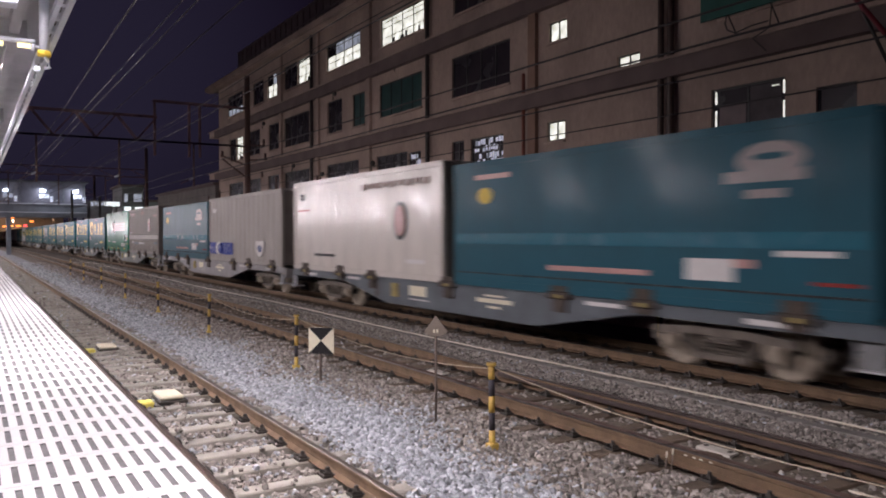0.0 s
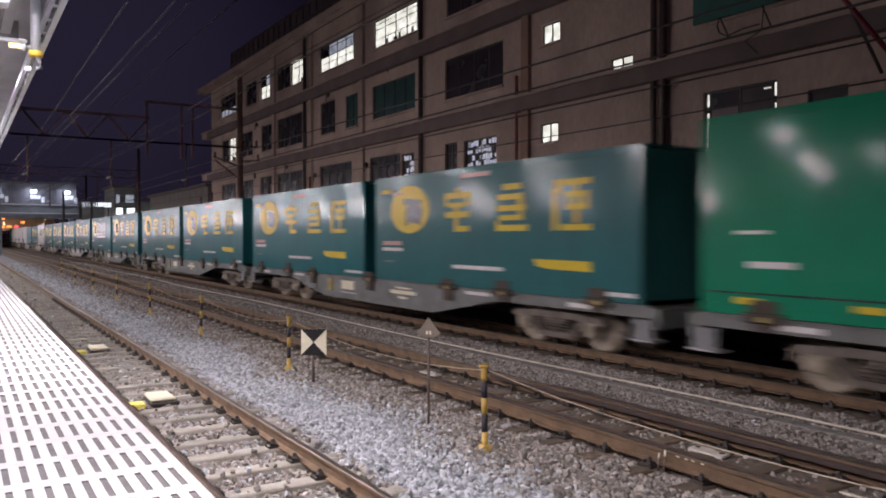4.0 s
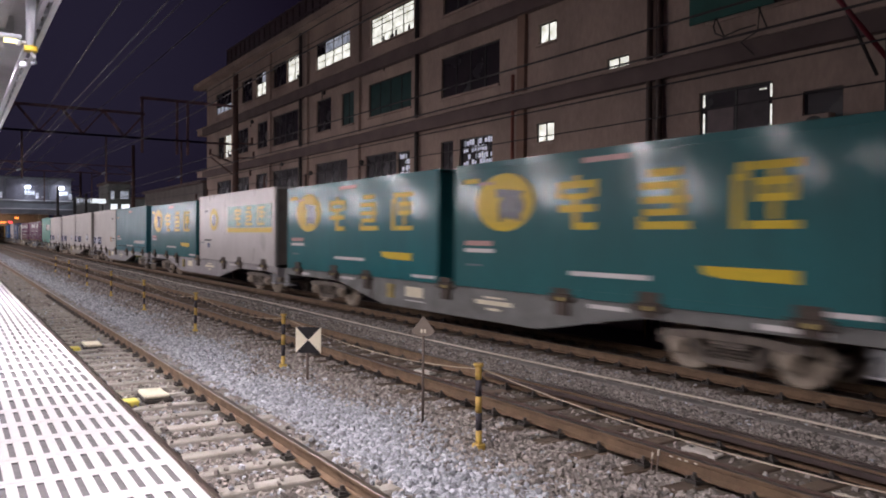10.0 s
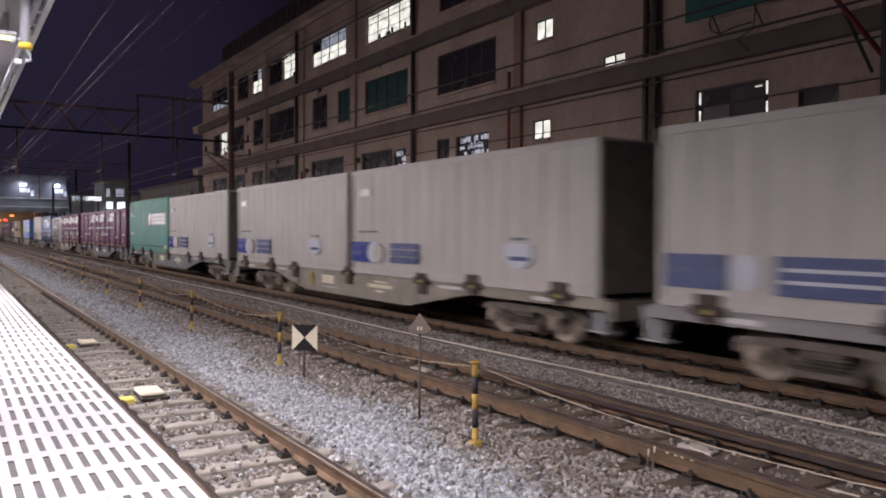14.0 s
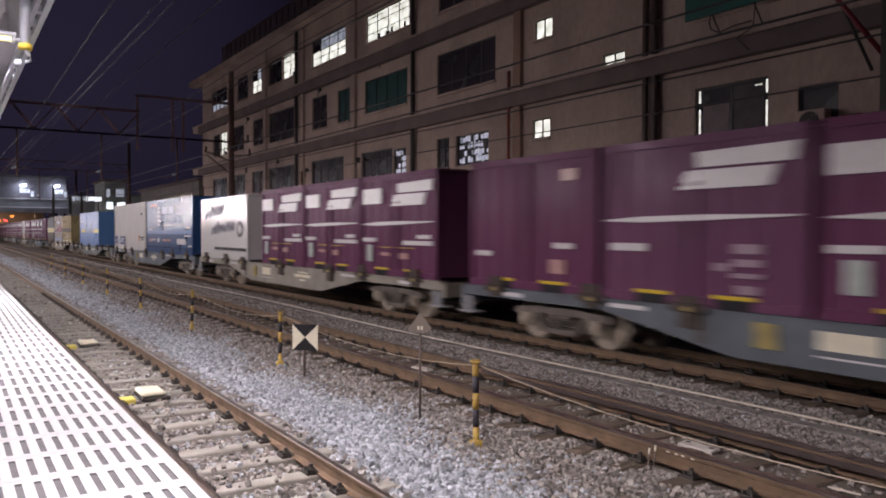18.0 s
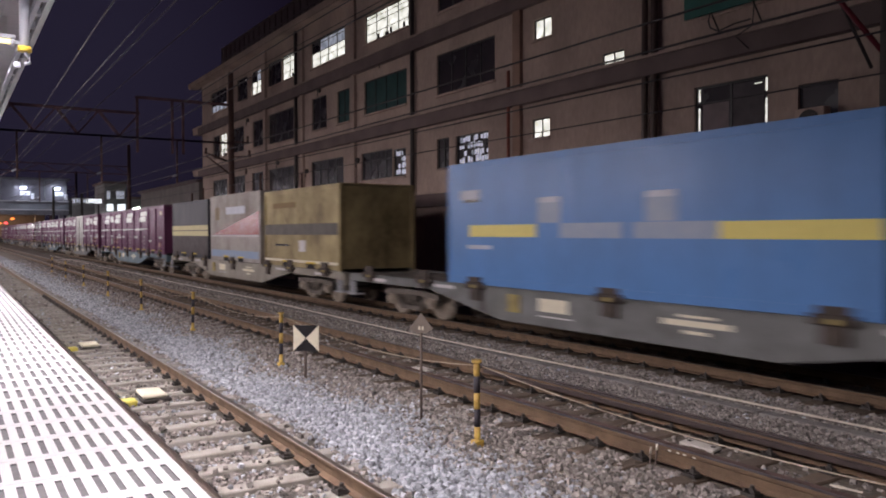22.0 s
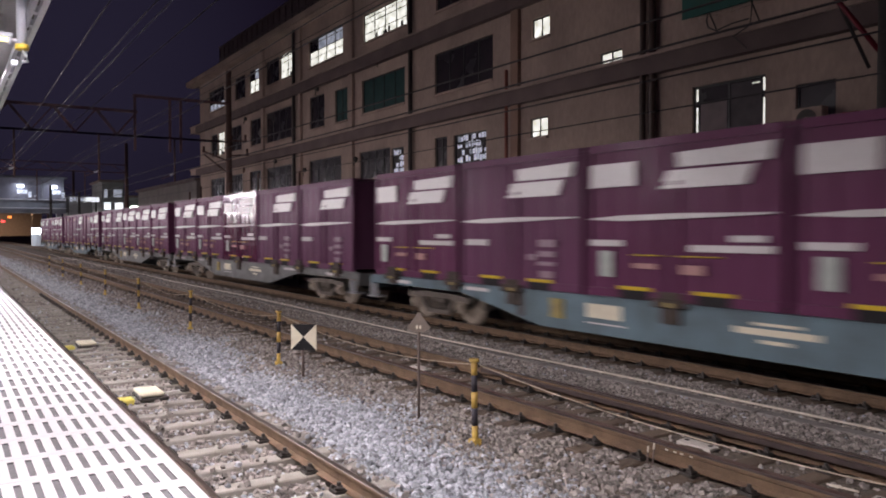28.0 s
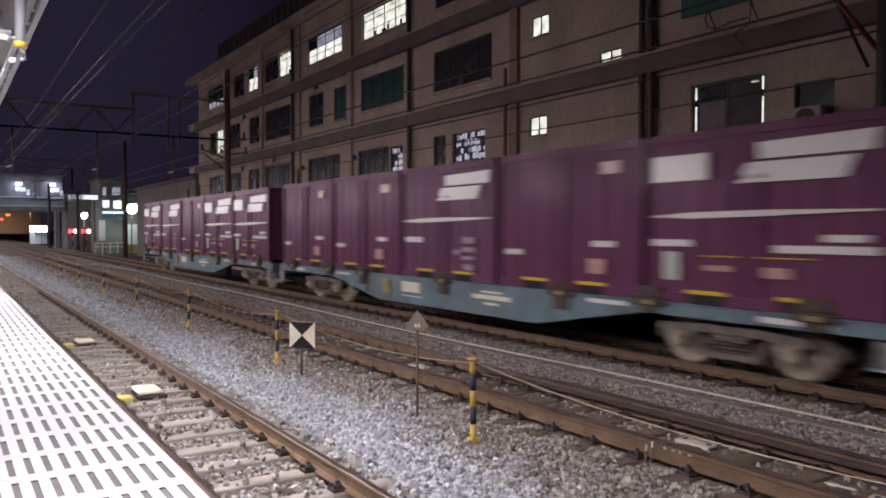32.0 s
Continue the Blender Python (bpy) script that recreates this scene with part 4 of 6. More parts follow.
def build_protos():
    p = PROTO
    p["teal"] = teal_courier("")
    p["teal_w"] = teal_courier("white")
    p["teal_d"] = teal_courier("dull")
    ob = p["blue_teal"] = container(L31, W31, 2.62, K_BLUE_T, "dark blue-teal long container with a pale globe emblem")
    globe = mat("marking_dim_rose", (0.30, 0.255, 0.25), (0.21, 0.18, 0.18), 8, 0.3, bump=0.0, gloss=0.4)
    disc("emblem", ob, W31, -3.22, 2.10, 0.52, 0.24, globe)
    disc("emblem_core", ob, W31, -3.22, 2.14, 0.28, 0.05, K_BLUE_T, 0.006)
    bar(ob, W31, -3.75, -2.50, 1.80, 1.96, globe, "emblem_bar")
    bar(ob, W31, -3.45, -2.85, 1.58, 1.70, globe, "emblem_bar")
    bar(ob, W31, -1.05, 1.45, 0.44, 0.53, M_MARK_P)
    bar(ob, W31, -2.65, -1.81, 0.42, 0.74)
    bar(ob, W31, -2.98, -2.66, 0.62, 0.74, M_MARK_P)
    bar(ob, W31, -4.22, -3.33, 0.79, 0.87)
    bar(ob, W31, -4.5, -3.86, 0.43, 0.48, M_MARK_R)
    bar(ob, W31, -4.6, 4.6, 0.90, 1.12, mat("stripe_blue_teal", (0.028, 0.14, 0.195), (0.024, 0.12, 0.17), 3, 0.25, gloss=0.2), "stripe")
    disc("sun_emblem", ob, W31, 3.5, 1.90, 0.26, 0.17, M_MARK_Y)
    bar(ob, W31, 2.65, 3.86, 2.24, 2.34, M_MARK_P)
    bar(ob, W31, -4.6, 4.6, 0.28, 0.31, M_MARK_D, "stripe")
    ob = p["teal_plain"] = container(L31, W31, 2.64, K_TEAL_P, "plain blue-teal long container with white lettering bars")
    side_text(ob, W31, [(3.77, 4.30, 2.06, 2.15, M_MARK_O), (3.44, 4.24, 0.84, 0.94, M_MARK_P), (3.05, 4.24, 0.68, 0.77, M_MARK), (-0.88, 0.96, 0.28, 0.39, M_MARK), (-4.21, -1.34, 0.50, 0.67, M_MARK), (-0.46, 0.42, 2.35, 2.45, M_MARK_P)])
    bar(ob, W31, -4.6, 4.6, 0.28, 0.31, M_MARK_D, "stripe")
    ob = p["silver"] = container(L31, W31, 2.78, K_CREAM, "shiny pale silver long container with a round dark emblem", 0.9, 0.02)
    brownish = mat("marking_faded_brown", (0.34, 0.24, 0.20), (0.26, 0.18, 0.155), 8, 0.35, bump=0.0)
    disc("emblem", ob, W31, -2.7, 1.45, 0.36, 0.48, M_MARK_D)
    disc("emblem", ob, W31, -2.7, 1.45, 0.27, 0.38, M_MARK_P, 0.03)
    for i in range(9):
        bar(ob, W31, -0.75 - 0.42 * i, -0.45 - 0.42 * i, 2.30 + 0.04 * (i % 2), 2.46, brownish, proud=0.024)
    side_text(ob, W31, [(1.4, 2.9, 0.46, 0.54, M_MARK_D), (3.8, 4.1, 2.2, 2.4, M_MARK_D), (3.3, 4.3, 1.85, 1.9, M_MARK_R), (-3.9, -3.0, 0.40, 0.50, M_MARK)])
    ob = p["grey"] = container(L31, W31, 2.70, K_GREY_D, "dull grey ribbed long container with a blue block and a crescent", 0.55, 0.03)
    bar(ob, W31, 1.05, 4.57, 0.30, 0.80, M_MARK_B, "blue_block", 0.006)
    disc("crescent", ob, W31, 3.06, 0.56, 0.40, 0.27, M_MARK, 0.04)
    disc("crescent_core", ob, W31, 2.84, 0.55, 0.30, 0.22, M_MARK_B, 0.044)
    side_text(ob, W31, [(1.15, 2.4, 0.44, 0.49, M_STEEL_W), (1.15, 2.4, 0.60, 0.65, M_STEEL_W), (3.56, 4.04, 2.09, 2.25, M_MARK)])
    poly_mark("shield", ob, W31, [(-2.92, 0.88), (-1.97, 0.88), (-1.99, 0.55), (-2.2, 0.36), (-2.44, 0.30), (-2.68, 0.36), (-2.89, 0.55)], M_MARK, 0.034)
    disc("shield_mark", ob, W31, -2.44, 0.60, 0.26, 0.13, M_MARK_B2, 0.038)
    ob = p["grey_plain"] = container(L31, W31, 2.70, K_GREY, "light grey ribbed container with blue blocks and an orange label", 0.55, 0.03)
    bar(ob, W31, 3.45, 4.55, 0.30, 0.80, M_MARK_B2, "blue_block", 0.006)
    disc("crescent", ob, W31, 3.15, 0.56, 0.26, 0.25, M_STEEL_W, 0.01)
    bar(ob, W31, 1.2, 2.7, 0.28, 0.80, M_MARK_B2, "blue_block", 0.006)
    for z in (0.44, 0.60):
        bar(ob, W31, 1.2, 2.6, z, z + 0.05, M_STEEL_W, proud=0.012)
    side_text(ob, W31, [(-3.1, -2.7, 0.52, 0.86, M_MARK_O), (-4.3, -3.3, 0.72, 0.78, M_MARK_D), (-4.3, -3.5, 0.60, 0.64, M_MARK_D), (-3.8, -3.4, 2.0, 2.14, M_MARK_D)])
    ob = p["grey_b"] = container(L31, W31, 2.70, K_GREY, "light grey ribbed long container with a small blue block and shield", 0.55, 0.03)
    bar(ob, W31, 3.34, 4.60, 0.32, 0.84, M_MARK_B, "blue_block", 0.034)
    disc("crescent", ob, W31, 3.32, 0.58, 0.36, 0.27, M_STEEL_W, 0.038)
    disc("crescent_core", ob, W31, 3.10, 0.57, 0.27, 0.24, K_GREY, 0.042)
    for z in (0.35, 0.52, 0.69):
        bar(ob, W31, 1.17, 2.49, z, z + 0.14, M_MARK_B2, proud=0.034)
    bar(ob, W31, 3.2, 4.2, 1.08, 1.13, M_STEEL_D, proud=0.034)
    poly_mark("white_mark", ob, W31, [(3.5, 2.02), (4.15, 2.02), (4.0, 2.20), (3.65, 2.20)], M_MARK, 0.034)
    poly_mark("shield", ob, W31, [(-3.0, 0.88), (-2.14, 0.88), (-2.14, 0.60), (-2.3, 0.46), (-2.57, 0.40), (-2.84, 0.46), (-3.0, 0.60)], M_STEEL_W, 0.034)
    bar(ob, W31, -2.9, -2.3, 0.56, 0.64, M_MARK_B2, "shield_mark", 0.038)
    bar(ob, W31, -2.8, -2.35, 0.95, 1.0, M_STEEL_D, proud=0.034)
    ob = p["white_band"] = container(L31, W31, 2.68, K_SILVER, "off-white long container with a green band and yellow lettering blocks")
    bar(ob, W31, -4.4, 0.58, 1.34, 2.14, M_MARK_G, "green_band")
    bar(ob, W31, -4.4, 0.58, 1.15, 1.32, M_MARK_Y, "yellow_band")
    for k, y in enumerate((-0.7, -2.0, -3.3)):
        glyph(ob, W31, y, 1.74, 0.74, 0.66, M_MARK_Y, k, 0.006)
    disc("logo_disc", ob, W31, 2.5, 1.68, 0.58, 0.46, M_MARK_Y)
    disc("logo_disc", ob, W31, 2.5, 1.66, 0.36, 0.25, M_MARK_D, 0.006)
    bar(ob, W31, 3.3, 3.85, 2.0, 2.10, M_MARK_D)
    side_text(ob, W31, [(2.9, 3.9, 0.80, 0.86, M_MARK_D), (3.1, 3.4, 0.52, 0.70, M_MARK_B2), (3.9, 4.4, 0.70, 0.74, M_STEEL_D)])
    ob = p["brown"] = container(L31, W31, 2.80, K_BROWN, "brown-grey ribbed long container with white lines and a red emblem", 0.36, 0.035)
    bar(ob, W31, -4.6, 4.6, 0.88, 1.14, mat("band_pale_brown", (0.27, 0.235, 0.205), (0.2, 0.17, 0.15), 2, 0.45), "band", 0.008)
    for z in (0.86, 1.14):
        bar(ob, W31, -4.6, 4.6, z, z + 0.022, M_MARK_D, "band_edge", 0.01)
    bar(ob, W31, 3.6, 4.4, 1.12, 1.17, M_MARK)
    for z in (1.36, 1.56, 1.76, 1.96):
        bar(ob, W31, -2.30, -1.66, z, z + 0.13, M_MARK_R, "emblem_bar", 0.006)
    for y in (-2.30, -1.78):
        bar(ob, W31, y, y + 0.12, 1.36, 2.09, M_MARK_R, "emblem_bar", 0.008)
    side_text(ob, W31, [(-0.5, 1.28, 0.58, 0.68, M_MARK), (2.87, 3.73, 0.64, 0.72, M_MARK), (3.65, 4.41, 1.26, 1.32, M_MARK), (2.6, 4.0, 2.40, 2.52, M_MARK_P), (-0.3, 0.3, 2.40, 2.58, M_MARK_P), (1.4, 2.8, 0.56, 0.70, M_STEEL_D), (-4.4, -3.4, 0.6, 0.72, M_STEEL_D), (-4.2, -3.3, 2.2, 2.3, M_MARK_P)])
    for key, m, tone, dy in (("green", K_GREEN, "bright green", 0.0), ("green2", K_GREEN2, "sea-green", -2.2)):
        ob = p[key] = container(L31, W31, 2.78, m, tone + " long container with a red emblem and white lettering blocks")
        disc("emblem", ob, W31, 1.55 + dy, 1.70, 0.36, 0.40, M_MARK_R)
        disc("emblem", ob, W31, 1.55 + dy, 1.70, 0.17, 0.30, M_MARK, 0.006)
        n = 7 if not dy else 6
        for i in range(n):
            y = 0.78 - 0.66 * i if not dy else -1.35 - 0.53 * i
            w = 0.27 if not dy else 0.22
            for z0, z1, f in ((1.86, 2.0, 1.0), (1.66, 1.80, 0.8 if i % 2 else 0.95), (1.44, 1.60, 1.0)):
                bar(ob, W31, y - w * f, y + w, z0, z1)
            bar(ob, W31, y - w * 0.2, y + w * 0.5, 1.46, 1.98, proud=0.006)
        if not dy:
            side_text(ob, W31, [(3.6, 4.1, 1.12, 1.17, M_MARK), (3.2, 3.9, 0.66, 0.75, M_MARK), (0.5, 1.9, 0.60, 0.69, M_MARK), (-3.5, -2.0, 0.36, 0.58, M_MARK), (-4.3, -3.4, 0.74, 0.82, M_MARK), (-4.4, -3.6, 1.02, 1.08, M_MARK)])
            for y in (3.9, 2.2, 0.9, -0.7, -3.2):
                bar(ob, W31, y - 0.2, y + 0.2, 0.16, 0.25, M_MARK_Y, "lifting_label")
            bar(ob, W31, -4.60, -4.2, 0.52, 0.58, M_MARK_Y)
            bar(ob, W31, -4.60, -4.2, 0.88, 0.94, M_MARK_Y)
        else:
            side_text(ob, W31, [(3.4, 4.5, 2.25, 2.33, M_STEEL_D), (4.0, 4.3, 1.98, 2.1, M_MARK_Y), (3.4, 3.9, 1.92, 1.98, M_MARK), (3.6, 4.4, 0.92, 1.0, M_MARK), (-4.5, -3.9, 0.22, 0.36, M_MARK)])
        bar(ob, W31, -4.6, 4.6, 0.30, 0.325, M_MARK_D, "stripe")
    ob = p["blue"] = container(L31, W31, 2.68, K_BLUE, "blue long container with white lettering blocks and a pale stripe")
    disc("emblem", ob, W31, 1.83, 1.86, 0.40, 0.50, M_STEEL_W)
    for z in (1.50, 1.72, 1.94, 2.16):
        bar(ob, W31, 1.42, 2.24, z, z + 0.05, K_BLUE, "emblem_gap", 0.007)
    pale = mat("marking_pale_blue", (0.36, 0.45, 0.60), (0.28, 0.36, 0.50), 8, 0.3, bump=0.0, gloss=0.4)
    side_text(ob, W31, [(-0.09, 1.10, 1.96, 2.30, pale), (-1.26, -0.28, 1.96, 2.30, pale), (-3.10, 1.16, 1.38, 1.42, M_MARK), (-4.27, -3.53, 1.22, 1.30, M_MARK), (-4.39, -3.30, 0.84, 0.92, M_MARK), (-0.67, 1.01, 0.60, 0.70, M_MARK_P), (-3.58, -1.95, 0.48, 0.74, M_MARK), (-4.51, -3.98, 0.38, 0.46, M_MARK), (2.6, 3.6, 0.62, 0.70, M_MARK), (1.7, 2.1, 0.54, 0.74, M_STEEL_W), (3.3, 4.1, 0.56, 0.68, M_MARK_P), (3.3, 4.2, 1.16, 1.22, M_MARK), (2.2, 3.75, 2.38, 2.50, M_MARK_P)])
    for k in range(7):
        glyph(ob, W31, 0.80 - 0.58 * k, 1.68, 0.52, 0.46, pale, (0, 2, 1)[k % 3])
    bar(ob, W31, -4.6, 4.6, 0.96, 1.16, mat("stripe_mid_blue", (0.05, 0.15, 0.36), (0.04, 0.12, 0.3), 3, 0.4), "stripe")
    bar(ob, W31, -4.6, 4.6, 0.28, 0.30, M_MARK_D, "stripe")
    ob = p["light_blue"] = container(L31, W31, 2.52, K_LBLUE, "light blue long container with a broken yellow stripe")
    pale_y = mat("stripe_pale_yellow", (0.80, 0.68, 0.18), (0.68, 0.57, 0.14), 6, 0.4, bump=0.0)
    haze = mat("marking_worn_blue", (0.33, 0.37, 0.44), (0.24, 0.31, 0.44), 5, 0.4, bump=0.0)
    bar(ob, W31, 1.70, 3.86, 0.99, 1.23, pale_y, "stripe")
    bar(ob, W31, -4.66, -2.35, 0.98, 1.23, pale_y, "stripe")
    bar(ob, W31, -0.48, 1.03, 0.98, 1.24, haze)
    bar(ob, W31, -2.33, -0.71, 0.98, 1.24, haze)
    for y in (1.03, -1.59):
        bar(ob, W31, y, y + 0.62, 1.25, 1.70, haze)
        bar(ob, W31, y + 0.04, y + 0.58, 1.62, 1.72, M_STEEL_W, proud=0.007)
    side_text(ob, W31, [(3.5, 4.2, 1.76, 1.95, M_STEEL_W), (3.5, 4.1, 1.70, 1.76, M_MARK_D), (3.1, 3.93, 0.74, 0.82, M_STEEL_W)])
    ob = p["sand"] = container(L20, W20, 2.46, K_YELLOW, "weathered sand-yellow container with a grey middle stripe", 1.5, 0.012, pocket=(-1.0, 1.0))
    bar(ob, W20, -2.95, 2.95, 1.02, 1.36, mat("stripe_dirty_grey", (0.13, 0.115, 0.10), (0.09, 0.08, 0.07), 3, 0.7), "stripe", 0.008)
    side_text(ob, W20, [(0.2, 2.2, 1.88, 2.05, mat("faded_brown_mark", (0.19, 0.12, 0.05), (0.26, 0.18, 0.08), 4, 0.8)), (-0.6, -0.1, 0.5, 0.85, M_MARK), (0.8, 2.0, 0.66, 0.72, M_MARK_D)])
    bar(ob, W20, -2.95, 2.95, 0.16, 0.24, M_WHITE, "stripe", 0.006)
    ob = p["white_red"] = container(L20, W20, 2.56, K_DIRTY, "dirty white container with a red wedge and a pale blue foot", pocket=(-0.9, 0.9))
    poly_mark("red_wedge", ob, W20, [(2.7, 1.02), (-2.9, 1.02), (-2.9, 1.86)], M_MARK_R)
    bar(ob, W20, -2.9, 2.9, 0.95, 1.0, M_MARK, "stripe")
    bar(ob, W20, -2.9, 2.9, 0.15, 0.42, mat("stripe_pale_blue", (0.22, 0.32, 0.50), (0.3, 0.36, 0.45), 3, 0.6), "stripe")
    side_text(ob, W20, [(-1.4, 0.9, 1.80, 2.08, M_STEEL_W), (1.8, 2.3, 1.6, 2.1, mat("faded_brown_mark", (0.19, 0.14, 0.08), (0.26, 0.2, 0.12), 4, 0.8))])
    ob = p["navy"] = container(L20, W20, 2.50, K_NAVY, "dark navy and grey container with a double yellow stripe", pocket=(-0.9, 0.9))
    cream = mat("stripe_cream", (0.58, 0.50, 0.22), (0.48, 0.41, 0.18), 6, 0.5, bump=0.0)
    bar(ob, W20, -3.04, 3.04, 1.215, 1.42, cream, "stripe")
    bar(ob, W20, -3.04, 3.04, 0.96, 1.18, cream, "stripe")
    bar(ob, W20, -2.95, 2.95, 0.16, 0.95, mat("lower_panel_brown", (0.052, 0.034, 0.034), (0.036, 0.025, 0.025), 3, 0.55, gloss=0.25), "lower_panel")
    ob = p["white_box"] = container(L20, W20, 2.44, K_WHITE, "glossy white container with two dark lines of script")
    rnd = random.Random(4)
    ink = mat("script_blue_black", (0.035, 0.035, 0.06), (0.055, 0.055, 0.085), 8, 0.3, bump=0.0, gloss=0.4)
    for start, z, rise, n in ((2.45, 1.72, 0.030, 9), (1.55, 1.10, 0.018, 11)):
        bm, y, last = bmesh.new(), start, None
        for k in range(2 * n):
            tall = 0.34 if k in (0, 7, 12) else 0.12 + 0.12 * rnd.random()
            q = (y, z + rise * k / 2 + (tall if k % 2 else -0.13 - 0.06 * rnd.random()))
            if last:
                (ya, za), (yb, zb) = last, q
                prism(bm, [(ya, za), (ya - 0.11, za), (yb - 0.11, zb), (yb, zb)], -W20 / 2 - 0.004 - 0.0003 * k, -W20 / 2 + 0.006)
            last, y = q, y - 0.10 - 0.10 * rnd.random()
        part("lettering_bar", bm, ink, ob)
    disc("emblem", ob, W20, -2.2, 1.18, 0.36, 0.30, M_MARK_D)
    disc("emblem", ob, W20, -2.2, 1.18, 0.22, 0.18, K_WHITE, 0.006)
    bar(ob, W20, -2.9, 1.0, 0.36, 0.47, M_MARK_D, "stripe")
    # small purple boxes, five to a wagon
    for key, m, tone in (("purple_a", K_PURPLE, "purple"), ("purple_b", K_PURPLE2, "faded purple"), ("purple_c", K_PURPLE, "plain purple"), ("red", K_RED, "glossy red-purple"), ("silver_s", K_SILVER, "silver ribbed")):
        ob = p[key] = container(L12, W12, 2.5, m, tone + " short freight container with yellow fork pockets", 0.23 if key == "silver_s" else 0.46, 0.04 if key == "silver_s" else 0.02, pocket=(-0.75, 0.75), rods=(-0.14, 0.14))
        w = W12
        if key in ("purple_a", "purple_b", "red"):
            poly_mark("logo_bar", ob, w, [(-0.12, 2.03), (-1.66, 2.03), (-1.72, 2.28), (-0.10, 2.25)], M_MARK, 0.026)
            poly_mark("logo_bar", ob, w, [(0.22, 1.72), (-1.3, 1.72), (-1.42, 1.99), (0.06, 1.99)], M_MARK, 0.026)
            poly_mark("stripe", ob, w, [(1.75, 1.275), (1.0, 1.245), (-0.2, 1.265), (-1.75, 1.31), (-1.75, 1.33), (-0.2, 1.35), (1.0, 1.335), (1.75, 1.29)], M_MARK, 0.026)
        if key in ("purple_a", "red"):
            bar(ob, w, 0.72, 1.72, 1.80, 2.18, M_MARK, "logo_bar", 0.026)
            bar(ob, w, 1.22, 1.50, 0.34, 0.76, M_LABEL, "label_plate", 0.026)
            for y0, y1, z0, z1, mm in ((1.0, 1.72, 0.84, 0.94, M_MARK), (-1.72, -0.35, 0.78, 0.88, M_MARK), (-1.6, -1.05, 0.93, 1.02, M_MARK), (0.3, 0.75, 0.50, 0.58, M_MARK_P), (-0.6, -0.2, 0.44, 0.58, M_MARK_P), (0.2, 0.8, 0.70, 0.715, M_MARK_Y), (-0.9, -0.1, 0.70, 0.715, M_MARK_Y)):
                bar(ob, w, y0, y1, z0, z1, mm, "lettering_bar", 0.026)
        if key == "purple_b":
            for y0, y1, z0, z1, mm in ((0.85, 1.6, 0.80, 0.92, M_MARK), (-1.2, -0.75, 0.80, 0.93, M_MARK_D2), (-1.2, -0.75, 0.62, 0.72, M_MARK_D2), (-1.2, -0.72, 0.46, 0.53, M_MARK_D2), (-1.15, -0.8, 0.24, 0.36, M_MARK_D2), (-0.66, -0.42, 0.55, 0.66, M_MARK_D2)):
                bar(ob, w, y0, y1, z0, z1, mm, "lettering_bar", 0.026)
        if key == "purple_c":
            for y0, y1, z0, z1, mm in ((1.1, 1.6, 0.62, 0.72, M_MARK), (-1.3, -0.8, 0.80, 0.9, M_MARK), (-1.1, -0.7, 0.35, 0.6, M_MARK_P), (-1.4, -1.0, 2.0, 2.2, M_MARK_P)):
                bar(ob, w, y0, y1, z0, z1, mm, "lettering_bar", 0.026)


